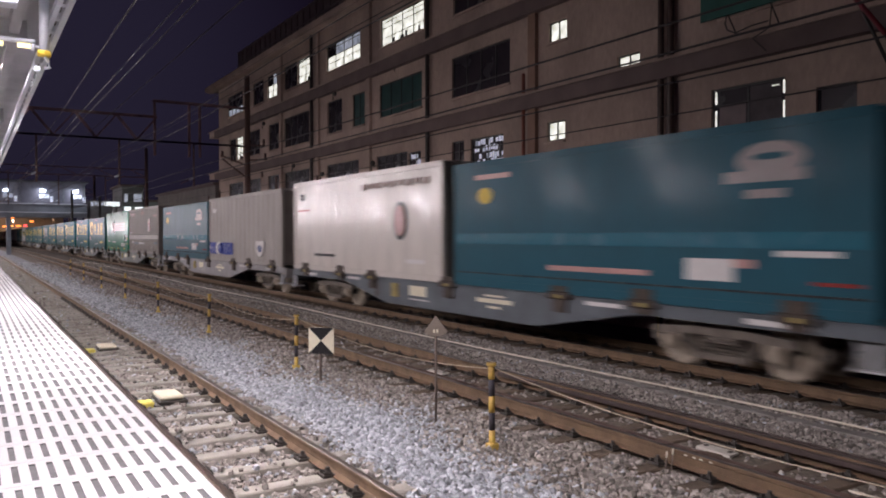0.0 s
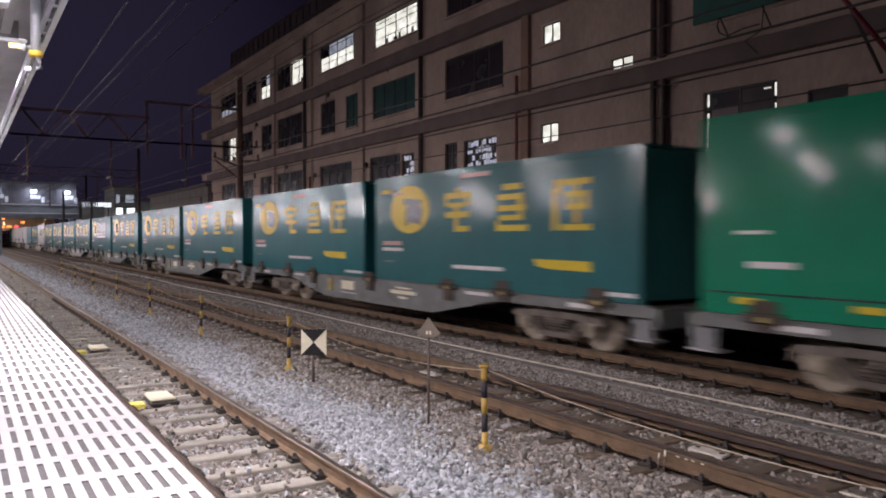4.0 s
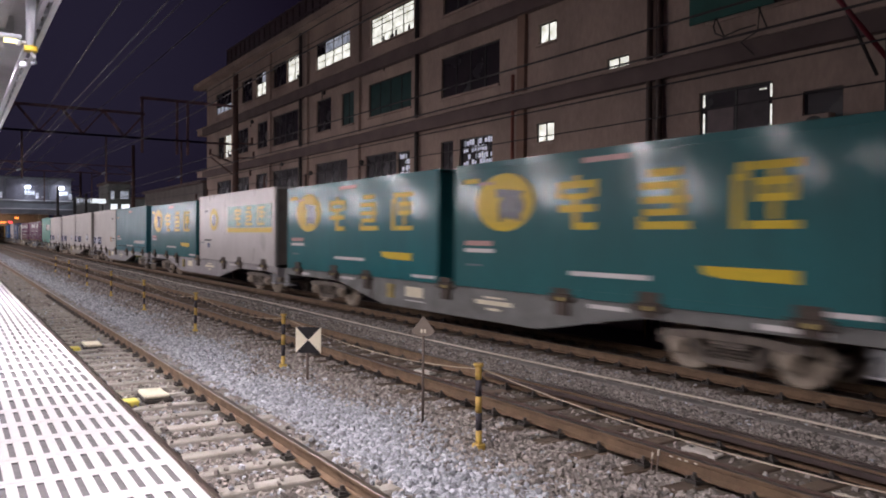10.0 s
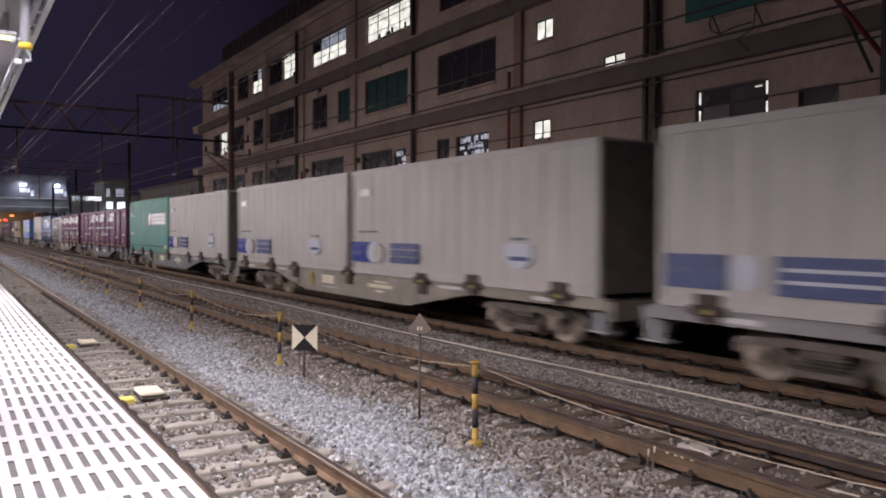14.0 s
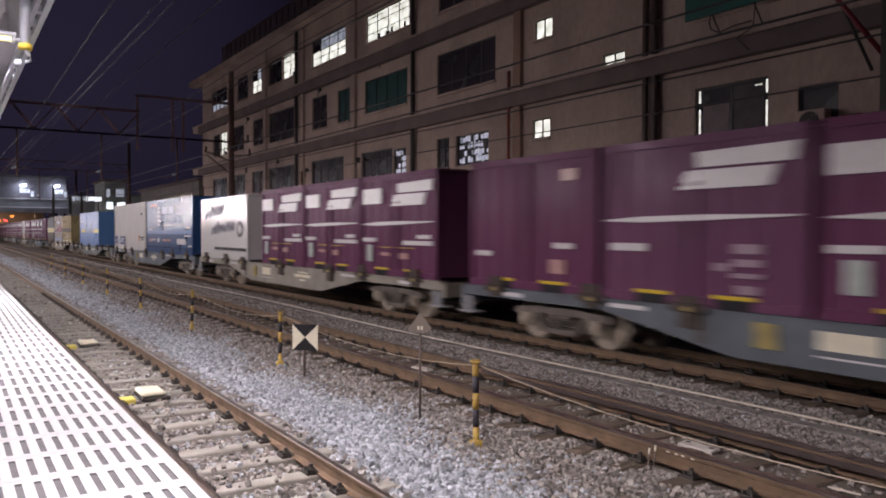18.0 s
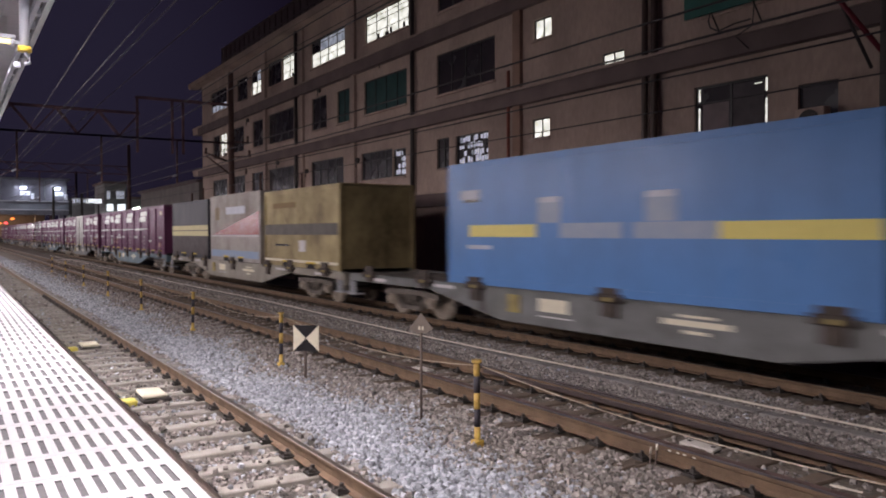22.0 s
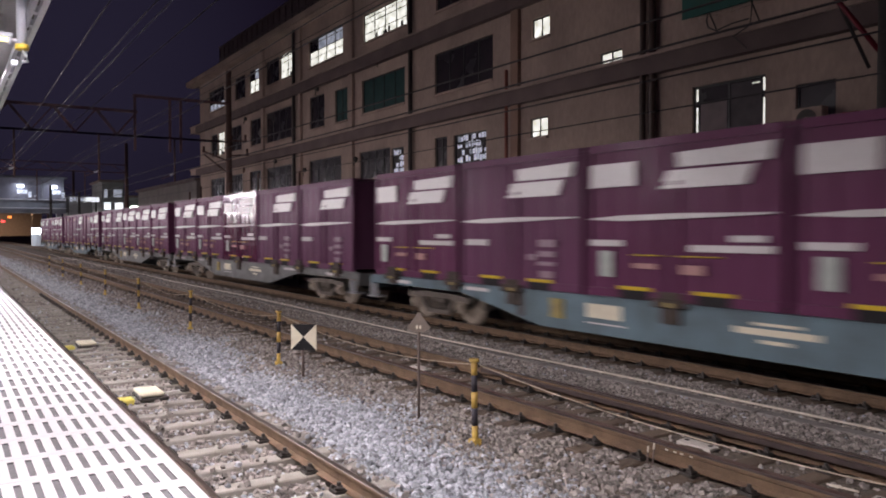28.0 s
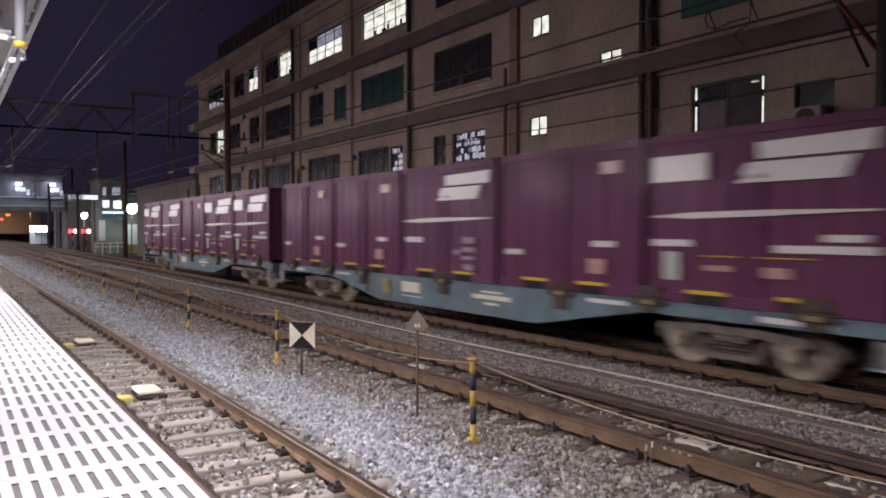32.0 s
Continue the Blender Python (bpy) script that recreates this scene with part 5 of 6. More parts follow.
def flat_wagon(sill, label):
    ob = thing("flat_wagon", pose(0, 0, 0), label, "rail wagon", "wagons of the goods train")
    box_part("deck", ob, M_BOGIE, (-1.12, 1.12, -9.75, 9.75, 0.86, 0.93))
    pts = [(-9.75, 0.95), (-9.75, 0.775), (-5.7, 0.775), (-3.1, 0.33), (3.1, 0.33), (5.7, 0.775), (9.75, 0.775), (9.75, 0.95)]
    for s in (-1, 1):
        x = s * 1.16
        part("side_sill", prism(bmesh.new(), pts, x - 0.05, x + 0.05), sill, ob)
        box_part("sill_flange", ob, sill, (x - 0.085, x + 0.085, -9.75, 9.75, 0.951, 0.975))
    for s in (-1, 1):
        box_part("end_beam", ob, sill, (-1.2, 1.2, s * 9.82 - 0.07, s * 9.82 + 0.07, 0.62, 0.93))
        bm = box(bmesh.new(), -0.13, 0.13, s * 9.9 - 0.02, s * 10.19, 0.72, 0.93) if s > 0 else box(bmesh.new(), -0.13, 0.13, -10.19, -9.88, 0.72, 0.93)
        part("coupler", bm, M_IRON, ob)
        step = part("step_plate", box(bmesh.new(), -1.24, -1.22, s * 9.6 - 0.21, s * 9.6 + 0.21, 0.44, 0.75), M_STEPS, ob, "dull galvanised end step")
        part("tread", box(bmesh.new(), -1.30, -0.98, s * 9.6 - 0.23, s * 9.6 + 0.23, 0.41, 0.438), M_TREAD, step, "bright step tread")
        part("step_rib", box(bmesh.new(), -1.25, -1.2405, s * 9.6 - 0.02, s * 9.6 + 0.02, 0.44, 0.74), M_TREAD, step)
        bg = part("bogie", bogie_frame(s * 7.1), M_BOGIE, ob)
        for yy in (-0.95, 0.95):
            for xx in (-0.56, 0.56):
                part("wheel", wheel_mesh, M_WHEEL, bg, at=pose(xx, s * 7.1 + yy, 0.405, 0, 0, 180 if xx > 0 else 0))
            for xx in (-0.88, 0.88):
                part("axle_box", axle_box(xx, s * 7.1 + yy), M_WHEEL, bg, "dusty bearing box")
            part("axle", cyl(bmesh.new(), (-0.75, s * 7.1 + yy, 0.405), (0.75, s * 7.1 + yy, 0.405), 0.07, 8), M_IRON, bg)
    for y in (-8.6, -5.9, -3.85, 0.0, 3.85, 5.9, 8.6):
        low = abs(y) < 4
        bm = bevelled(-1.32, -1.19, y - 0.30, y + 0.30, 0.90, 1.04, 0.02)
        box(bm, -1.285, -1.251, y - 0.21, y + 0.21, 1.041, 1.14 if low else 1.20)
        box(bm, -1.27, -1.212, y - 0.17, y + 0.17, 0.66 if low else 0.80, 0.899)
        for k in (-0.2, 0.2):
            cyl(bm, (-1.345, y + k, 0.95), (-1.18, y + k, 0.95), 0.05, 8)
        lock = part("lock_bracket", bm, M_LOCK, ob, "dark rusty container lock bracket")
        part("lock_handle", box(bmesh.new(), -1.335, -1.3215, y - 0.10, y + 0.04, 0.92, 0.985), M_BRAKE, lock, "worn yellow lock handle")
    for y in (-8.3, 8.3):
        box_part("sill_label", ob, M_MARK, (-1.2145, -1.2105, y - 0.5, y + 0.5, 0.82, 0.90))
    # narrow strip darker than the sill
    bar(ob, 2.42, 3.55, 3.75, 0.46, 0.93, M_DARK_BROWN, "equipment_panel", 0.002)
    bar(ob, 2.42, 1.05, 1.85, 0.60, 0.84, M_WHITE, "label_plate")
    bar(ob, 2.42, 0.95, 1.85, 0.50, 0.525, M_MARK)
    bar(ob, 2.42, -2.35, -1.1, 0.66, 0.75, M_WHITE)
    bar(ob, 2.42, -2.1, -1.4, 0.79, 0.83, M_WHITE)
    bar(ob, 2.42, -1.95, -1.5, 0.55, 0.60, M_WHITE)
    bar(ob, 2.42, 4.7, 5.5, 0.84, 0.91, M_MARK)
    bar(ob, 2.42, -5.4, -4.5, 0.84, 0.91, M_MARK)
    box_part("brake_box", ob, M_BRAKE, (-1.25, -1.2105, 2.42, 2.74, 0.52, 0.86), "small yellow brake cabinet")
    box_part("air_tank", ob, M_BOGIE, (-0.9, -0.4, -1.6, 1.6, 0.42, 0.80))
    return ob


def bogie_frame(y):
    """Two open cast side frames, their spring nests, a bolster and brake beams."""
    bm = bmesh.new()
    for s in (-1, 1):
        x = s * 0.86
        prism(bm, [(y - 1.32, 0.50), (y - 1.24, 0.62), (y - 0.5, 0.67), (y + 0.5, 0.67), (y + 1.24, 0.62), (y + 1.32, 0.50), (y + 0.62, 0.53), (y + 0.5, 0.55), (y - 0.5, 0.55), (y - 0.62, 0.53)], x - 0.06, x + 0.06)
        prism(bm, [(y - 0.74, 0.53), (y - 0.62, 0.53), (y - 0.40, 0.28), (y + 0.40, 0.28), (y + 0.62, 0.53), (y + 0.74, 0.53), (y + 0.48, 0.19), (y - 0.48, 0.19)], x - 0.055, x + 0.055)
        for k in (-0.26, 0.0, 0.26):
            for h in range(5):
                cyl(bm, (x + s * 0.02, y + k, 0.29 + 0.052 * h), (x + s * 0.02, y + k, 0.325 + 0.052 * h), 0.085 if h % 2 else 0.07, 8)
        for k in (-1.5, 1.5):
            box(bm, s * 0.50, s * 0.62, y + k - 0.03, y + k + 0.03, 0.34, 0.52)
    box(bm, -0.9, 0.9, y - 0.22, y + 0.22, 0.45, 0.54)
    box(bm, -0.35, 0.35, y - 0.35, y + 0.35, 0.68, 0.86)
    for k in (-1.42, 1.42):
        box(bm, -0.62, 0.62, y + k - 0.04, y + k + 0.04, 0.36, 0.43)
    return bm


def axle_box(x, y):
    """A dusty bearing box with a round cap and bolts."""
    s = -1 if x < 0 else 1
    bm = bevelled(x - 0.07, x + 0.07, y - 0.15, y + 0.15, 0.27, 0.52, 0.03)
    cyl(bm, (x + s * 0.071, y, 0.405), (x + s * 0.12, y, 0.405), 0.10, 12, 0.085)
    for k in range(4):
        a = math.pi * (0.25 + 0.5 * k)
        cyl(bm, (x + s * 0.12, y + 0.06 * math.cos(a), 0.405 + 0.06 * math.sin(a)), (x + s * 0.132, y + 0.06 * math.cos(a), 0.405 + 0.06 * math.sin(a)), 0.014, 6)
    return bm


def wheel_shape():
    bm = bmesh.new()
    prof = [(-0.07, 0.0), (-0.07, 0.13), (-0.015, 0.16), (-0.015, 0.33), (-0.065, 0.35), (-0.065, 0.405), (0.05, 0.405), (0.06, 0.43), (0.085, 0.43), (0.085, 0.35), (0.02, 0.33), (0.02, 0.16), (0.07, 0.12), (0.07, 0.0)]
    n = 24
    rings = []
    for i in range(n):
        a = 2 * math.pi * i / n
        rings.append([bm.verts.new((x, r * math.cos(a), r * math.sin(a))) for x, r in prof])
    for i in range(n):
        a, b = rings[i], rings[(i + 1) % n]
        for k in range(len(prof) - 1):
            f = bm.faces.new((a[k], b[k], b[k + 1], a[k + 1]))
            f.smooth = True
    bmesh.ops.remove_doubles(bm, verts=bm.verts[:], dist=0.0005)
    bmesh.ops.recalc_face_normals(bm, faces=bm.faces[:])
    return mesh_of(bm, "wheel")


wheel_mesh = wheel_shape()
build_protos()
WAGONS = {"s": flat_wagon(M_SILL_S, "dark slate container flat wagon on two bogies"), "l": flat_wagon(M_SILL_L, "light grey container flat wagon on two bogies"), "g": flat_wagon(M_SILL, "grey container flat wagon on two bogies"), "b": flat_wagon(M_SILL_B, "blue-grey container flat wagon on two bogies"), "t": flat_wagon(M_SILL_T, "tan-grey dusty container flat wagon on two bogies")}

TWO = (-4.85, 4.85)
APART = (-4.96, 4.96)
FIVE = (-7.68, -3.84, 0.0, 3.84, 7.68)
LOADS = [
    ("s", list(zip(APART, ("blue_teal", "silver")))), ("l", list(zip(TWO, ("grey", "blue_teal")))), ("g", list(zip(APART, ("brown", "green")))),
    ("g", list(zip(APART, ("teal_d", "teal")))), ("g", list(zip(APART, ("teal", "teal_d")))), ("g", list(zip(APART, ("teal", "teal_w")))),
    ("l", list(zip(APART, ("teal_d", "teal")))), ("g", list(zip(APART, ("teal_d", "teal")))), ("l", list(zip(APART, ("white_band", "teal")))),
    ("l", list(zip(TWO, ("teal_plain", "grey_plain")))), ("t", list(zip(TWO, ("grey_b", "grey_b")))), ("g", list(zip(TWO, ("grey_b", "green2")))),
    ("s", list(zip(FIVE, ("purple_c", "purple_b", "purple_a", "purple_b", "purple_c")))),
    ("t", [(-7.68, "purple_a"), (-3.84, "purple_a"), (0.0, "purple_a"), (6.5, "white_box")]),
    ("s", list(zip(TWO, ("blue", "grey_plain")))), ("g", [(0.19, "light_blue")]),
    ("t", [(-6.5, "sand"), (0.0, "white_red"), (6.45, "navy")]),
    ("b", list(zip(FIVE, ("purple_c", "purple_b", "purple_b", "purple_a", "purple_b")))),
    ("g", list(zip(FIVE, ("purple_a", "purple_b", "silver_s", "purple_a", "purple_a")))),
    ("b", list(zip(FIVE, ("purple_b", "purple_a", "purple_a", "purple_b", "purple_a")))),
    ("g", list(zip(FIVE, ("purple_b", "purple_b", "red", "purple_a", "purple_a")))),
    ("g", list(zip(FIVE, ("purple_a", "purple_a", "purple_a", "purple_b", "purple_a")))),
    ("b", list(zip(FIVE, ("purple_a", "purple_c", "purple_b", "purple_c", "purple_c")))),
    ("b", list(zip(FIVE, ("purple_a", "purple_a", "purple_c", "purple_b", "purple_a")))),
]
TRAIN, used = [], set()
for k, (w, loads) in enumerate(LOADS):
    y = 25.29 + CAR * (k - 0.5) - (0.36 if k == 16 else 0.0)
    for key, table, dy, z in [(w, WAGONS, 0.0, 0.0)] + [(c, PROTO, dy, 0.976) for dy, c in loads]:
        src = table[key]
        ob = copy_thing(src, pose(C3, y + dy, z)) if (id(table), key) in used else src
        used.add((id(table), key))
        ob.matrix_basis = pose(C3, y + dy, z)
        TRAIN.append((ob, C3, y + dy, z))

# ---------------------------------------------------------------- platform canopy and its lamps
M_LAMP = mat("tube_glow", (1.0, 0.95, 0.92), (1.0, 0.97, 0.95), 2, 0.5, glow=6.0, bump=0.0)
M_LAMP_Y = mat("tube_glow_warm", (1.0, 0.80, 0.36), (1.0, 0.86, 0.48), 2, 0.5, glow=1.7, bump=0.0)
canopy = thing("platform_canopy", pose(0, 0, 0), "pale steel canopy over the platform with a gutter", "canopy", kind="structure")
box_part("roof_sheet", canopy, M_CANOPY, (-6.5, 0.80, -22, 188, 4.46, 4.52))
box_part("edge_strip", canopy, M_STEEL_W, (0.775, 0.83, -22, 188, 4.13, 4.52))
box_part("inner_strip", canopy, M_STEEL_W, (0.69, 0.735, -22, 188, 4.13, 4.19))
box_part("gutter", canopy, M_IRON, (0.735, 0.775, -22, 188, 4.20, 4.26))
bridge_mesh = mesh_of(box(bmesh.new(), 0.737, 0.773, -0.05, 0.05, 4.135, 4.199), "gutter_clip")
bridge_mesh.materials.append(M_STEEL_W)
for i in range(120):
    part("gutter_clip", bridge_mesh, None, canopy, at=pose(0, 4.0 + 0.55 * i, 0))
for i in range(30):
    y = -18.0 + 7.0 * i
    box_part("cross_beam", canopy, M_CANOPY, (-6.4, 0.58, y - 0.09, y + 0.09, 4.2, 4.458))
for x in (-5.4, -4.0, -2.6, -1.2, 0.45):
    box_part("purlin", canopy, M_CANOPY, (x - 0.05, x + 0.05, -22, 188, 4.30, 4.458))
for i in range(15):
    y = -18.0 + 14.0 * i
    part("column", cyl(bmesh.new(), (-3.0, y, P_TOP), (-3.0, y, 4.2), 0.13, 14), M_STEEL_W, canopy)
for x, y, z in [(x, y, 4.08 if y > 16 else 4.26) for x, y in TUBES_IN] + [(x, y, 4.285) for x, y in TUBES_NEAR + TUBES_EDGE + TUBES_FAR]:
    ob = thing("batten_lamp", pose(x, y, z), "slim fluorescent batten lamp hung under the canopy", "lamp", "batten lamps")
    part("housing", bevelled(-0.06, 0.06, -1.25, 1.25, 0.0, 0.06, 0.012), M_STEEL_W, ob)
    for s in (-0.64, 0.64):
        part("tube", cyl(bmesh.new(), (-0.035, s - 0.58, -0.03), (-0.035, s + 0.58, -0.03), 0.016, 8), M_LAMP, ob)
    for s in (-1.0, 1.0):
        part("hanger", cyl(bmesh.new(), (0, s, 0.06), (0, s, 4.46 - z), 0.008, 6), M_STEEL_W, ob)
# unseen pale wall added at the back to give the containers a sheen
reflector = thing("wall_west", pose(0, 0, 0), "unseen pale wall added behind the platform as a reflector", "wall", kind="structure")
box_part("wall_sheet", reflector, M_CANOPY, (-5.0, -4.85, -22, 188, P_TOP + 0.001, 4.29))
box_part("plinth", reflector, M_CONC, (-4.848, -4.82, -22, 188, P_TOP + 0.001, P_TOP + 0.25))
# hanging post with a yellow collar, a bracket and a warm lamp
ob = thing("hanging_post", pose(0.59, 7.8, 3.675), "pale steel hanging post with a yellow collar and hook", "hanging post")
part("tube", cyl(bmesh.new(), (0, 0, 0.02), (0, 0, 0.50), 0.042, 14), M_STEEL_W, ob)
part("head", bevelled(-0.06, 0.06, -0.06, 0.06, 0.50, 0.785, 0.01), M_STEEL_W, ob)
part("collar", cyl(bmesh.new(), (0, 0, -0.025), (0, 0, 0.02), 0.056, 14), M_MARK_YY, ob, "yellow collar")
part("hook", tube(bmesh.new(), [(0, 0, -0.03), (0.03, 0, -0.07), (0.04, 0, -0.12), (0.0, 0, -0.13)], 0.016), M_STEEL_W, ob)
part("clamp", bevelled(-0.09, -0.03, -0.03, 0.03, -0.17, -0.12, 0.01), M_STEEL_W, ob)
ob = thing("cross_lamp", pose(0.36, 7.8, 3.755), "short warm lamp on a cross arm beside the hanging post", "lamp")
part("housing", bevelled(-0.75, 0.16, -0.03, 0.03, -0.004, 0.03, 0.008), M_STEEL_W, ob)
for a, b in ((0.02, 0.12), (-0.60, -0.09)):
    part("tube", cyl(bmesh.new(), (a, 0, -0.03), (b, 0, -0.03), 0.02, 10), M_LAMP_Y, ob)
part("end_cap", cyl(bmesh.new(), (0.12, 0, -0.036), (0.15, 0, -0.036), 0.034, 8), M_STEEL_W, ob)
part("arm", cyl(bmesh.new(), (0.15, 0, -0.03), (0.21, 0, -0.03), 0.016, 8), M_STEEL_W, ob)
part("drop_rod", cyl(bmesh.new(), (-0.2, 0, 0.03), (-0.2, 0, 0.67), 0.012, 6), M_STEEL_W, ob)
ob = thing("junction_box", pose(0.24, 7.3, 3.93), "grey metal junction box under the canopy", "box")
part("case", bevelled(-0.12, 0.12, -0.10, 0.10, 0.0, 0.22, 0.015), M_STEEL_W, ob)
part("bracket", box(bmesh.new(), -0.02, 0.02, -0.02, 0.02, 0.22, 0.53), M_IRON, ob)

# ---------------------------------------------------------------- overhead line
M_WIRE = mat("overhead_wire", (0.026, 0.021, 0.022), (0.045, 0.036, 0.037), 3, 0.6)
M_TRUSS = mat("gantry_dark", (0.17, 0.085, 0.088), (0.11, 0.055, 0.06), 2, 0.8)
M_MAST = mat("mast_brown", (0.14, 0.075, 0.06), (0.09, 0.05, 0.04), 2, 0.8)


def wire(x, z, r, label="overhead wire above the tracks", sag=0.0, y0=-30, y1=190):
    pts = [(x, y0 + (y1 - y0) * i / 44, z - sag * (1 - math.cos(2 * math.pi * (y0 + (y1 - y0) * i / 44 - 46) / 34)) / 2) for i in range(45)]
    tagged(part("overhead_wire", sweep(pts, r, 5), M_WIRE), label, "wire", "overhead wires")


wire(C1, 5.82, 0.012, "thin catenary wire above the near track", 0.25)
wire(C1, 4.99, 0.009, "contact wire above the near track")
wire(C1 + 0.16, 4.99, 0.009, "contact wire above the near track")
wire(C2, 8.42, 0.02, "feeder cable high above the middle track")
wire(C2, 5.98, 0.016, "catenary wire above the middle track", 0.2)
wire(C2, 6.40, 0.014, "catenary wire above the middle track", 0.2)
wire(C3, 5.72, 0.022, "thick catenary cable above the goods track")
wire(C3, 5.22, 0.022, "contact wire above the goods track")
wire(13.0, 5.35, 0.020, "feeder cable beside the goods track")
wire(13.0, 4.66, 0.016, "feeder cable beside the goods track")
wire(13.4, 10.5, 0.016, "high feeder cable beside the goods track")


def gantry(y, x0, x1, lo, hi, top, braced=True):
    ob = thing("overhead_gantry", pose(0, y, 0), "dark brown lattice gantry that carries the overhead line", "gantry", "gantries")
    for x in (x0, x1):
        part("mast", cyl(bmesh.new(), (x, 0, -0.6), (x, 0, top), 0.19, 12, 0.15), M_MAST, ob)
    for z in (lo, hi):
        for s in (-0.22, 0.22):
            box_part("chord", ob, M_TRUSS, (x0, x1, s - 0.03, s + 0.03, z - 0.03, z + 0.03))
    n = max(3, int((x1 - x0) / 1.5)) if braced else 0
    for i in range(n):
        a, b = x0 + (x1 - x0) * i / n, x0 + (x1 - x0) * (i + 1) / n
        for s in (-0.22, 0.22):
            part("brace", cyl(bmesh.new(), (a, s, lo if i % 2 else hi), (b, s, hi if i % 2 else lo), 0.02, 6), M_TRUSS, ob)
    for x in (C1, C2, C3):
        if x0 < x < x1:
            part("drop_arm", cyl(bmesh.new(), (x + 0.75, 0, lo), (x + 0.75, 0, 4.9), 0.05, 8), M_MAST, ob)
            st = part("steady_arm", cyl(bmesh.new(), (x + 0.75, 0, 5.4), (x, 0, 5.05), 0.022, 6), M_MAST, ob)
            part("insulator", cyl(bmesh.new(), (x + 0.72, 0, 5.39), (x + 0.5, 0, 5.29), 0.05, 8), M_STEEL_W, st)
    return ob


gt = gantry(46.0, -6.0, 14.3, 7.4, 7.4, 11.6, False)
for d in (-0.22, 0.22):
    box_part("chord", gt, M_TRUSS, (-6.0, 9.1, d - 0.03, d + 0.03, 8.72, 8.80))
    box_part("chord", gt, M_TRUSS, (8.9, 14.3, d - 0.03, d + 0.03, 9.62, 9.70))
    for i in range(7):
        x = -5.6 + 2.1 * i
        part("brace", cyl(bmesh.new(), (x, d, 8.74), (x + 1.05, d, 7.43), 0.035, 6), M_TRUSS, gt)
        part("brace", cyl(bmesh.new(), (x + 1.05, d, 7.43), (x + 2.1, d, 8.74), 0.035, 6), M_TRUSS, gt)
for x in (9.0, 10.9, 11.5):
    box_part("hanger", gt, M_TRUSS, (x - 0.06, x + 0.06, -0.06, 0.06, 6.6, 9.62))
gantry(80.0, -8.0, 14.85, 7.75, 8.5, 10.6)
gantry(118.0, -8.0, 15.0, 7.75, 8.5, 10.6)
gantry(150.0, -8.0, 15.0, 7.75, 8.5, 10.6)
# arms and insulators on the mast beside the building
ob = thing("bracket_arm", pose(14.3, 46.0, 0), "brown bracket arms with insulators on a line mast", "bracket")
for z, dz, ln in ((6.3, 0.5, -1.6), (5.6, 1.0, -1.5), (7.5, 0.0, 1.1), (6.6, 0.1, 1.2)):
    part("arm", cyl(bmesh.new(), (-0.15 if ln < 0 else 0.15, 0, z), (ln, 0, z + dz), 0.045, 8), M_MAST, ob)
for x, z in ((-1.5, 6.7), (1.0, 7.55), (1.1, 6.7), (0.9, 5.6)):
    part("insulator", cyl(bmesh.new(), (x, 0, z), (x, 0, z + 0.35), 0.07, 8), M_MAST, ob)
for i, (x, y, h) in enumerate(((14.1, 40.3, 5.2), (14.0, 51.0, 5.0), (14.2, 54.5, 4.8), (15.0, 36.8, 5.1))):
    tagged(part("thin_post", cyl(bmesh.new(), (x, y, -0.6), (x, y, h), 0.06, 8), M_MAST), "thin dark post beside the goods track", "post", "thin posts")

# ---------------------------------------------------------------- the far end: footbridge, crossing, houses
M_BRIDGE = mat("bridge_panel", (0.22, 0.24, 0.28), (0.13, 0.14, 0.17), 0.8, 0.7)
M_HOUSE = mat("house_wall", (0.26, 0.26, 0.26), (0.17, 0.17, 0.17), 0.8, 0.9)
M_DARKW = mat("dim_wall", (0.22, 0.19, 0.175), (0.15, 0.13, 0.12), 0.8, 0.9)
M_AWN = mat("awning_blue", (0.02, 0.10, 0.16), (0.015, 0.07, 0.12), 2, 0.6)
M_NEON = mat("lamp_white_blue", (0.80, 0.88, 1.0), (0.75, 0.85, 1.0), 2, 0.5, glow=9.0, bump=0.0)
M_NEON_G = mat("lamp_greenish", (0.80, 1.0, 0.86), (0.8, 1.0, 0.88), 2, 0.5, glow=12.0, bump=0.0)
M_SIGNLIT = mat("sign_lit", (0.95, 0.97, 1.0), (0.7, 0.76, 0.85), 4, 0.5, glow=1.3, bump=0.0)
M_RED = mat("tail_red", (1.0, 0.06, 0.08), (1.0, 0.05, 0.06), 2, 0.5, glow=4.0, bump=0.0)
M_NEON_P = mat("lamp_pink_white", (1.0, 0.75, 0.85), (1.0, 0.7, 0.8), 2, 0.5, glow=4.0, bump=0.0)
M_ORANGE = mat("lamp_orange", (1.0, 0.30, 0.06), (1.0, 0.26, 0.05), 2, 0.5, glow=2.0, bump=0.0)
M_SIGNLIT_S = mat("pane_lit_soft", (0.75, 0.78, 0.9), (0.25, 0.27, 0.33), 3, 0.5, glow=0.5, bump=0.0)
bridge = thing("footbridge", pose(0, 110, 0), "covered station footbridge with lit windows over the tracks", "footbridge")
box_part("deck", bridge, M_BRIDGE, (-14, 12.9, -1.6, 1.6, 4.4, 6.1))
box_part("roof", bridge, M_BRIDGE, (-14.2, 13.1, -1.8, 1.8, 8.75, 8.95))
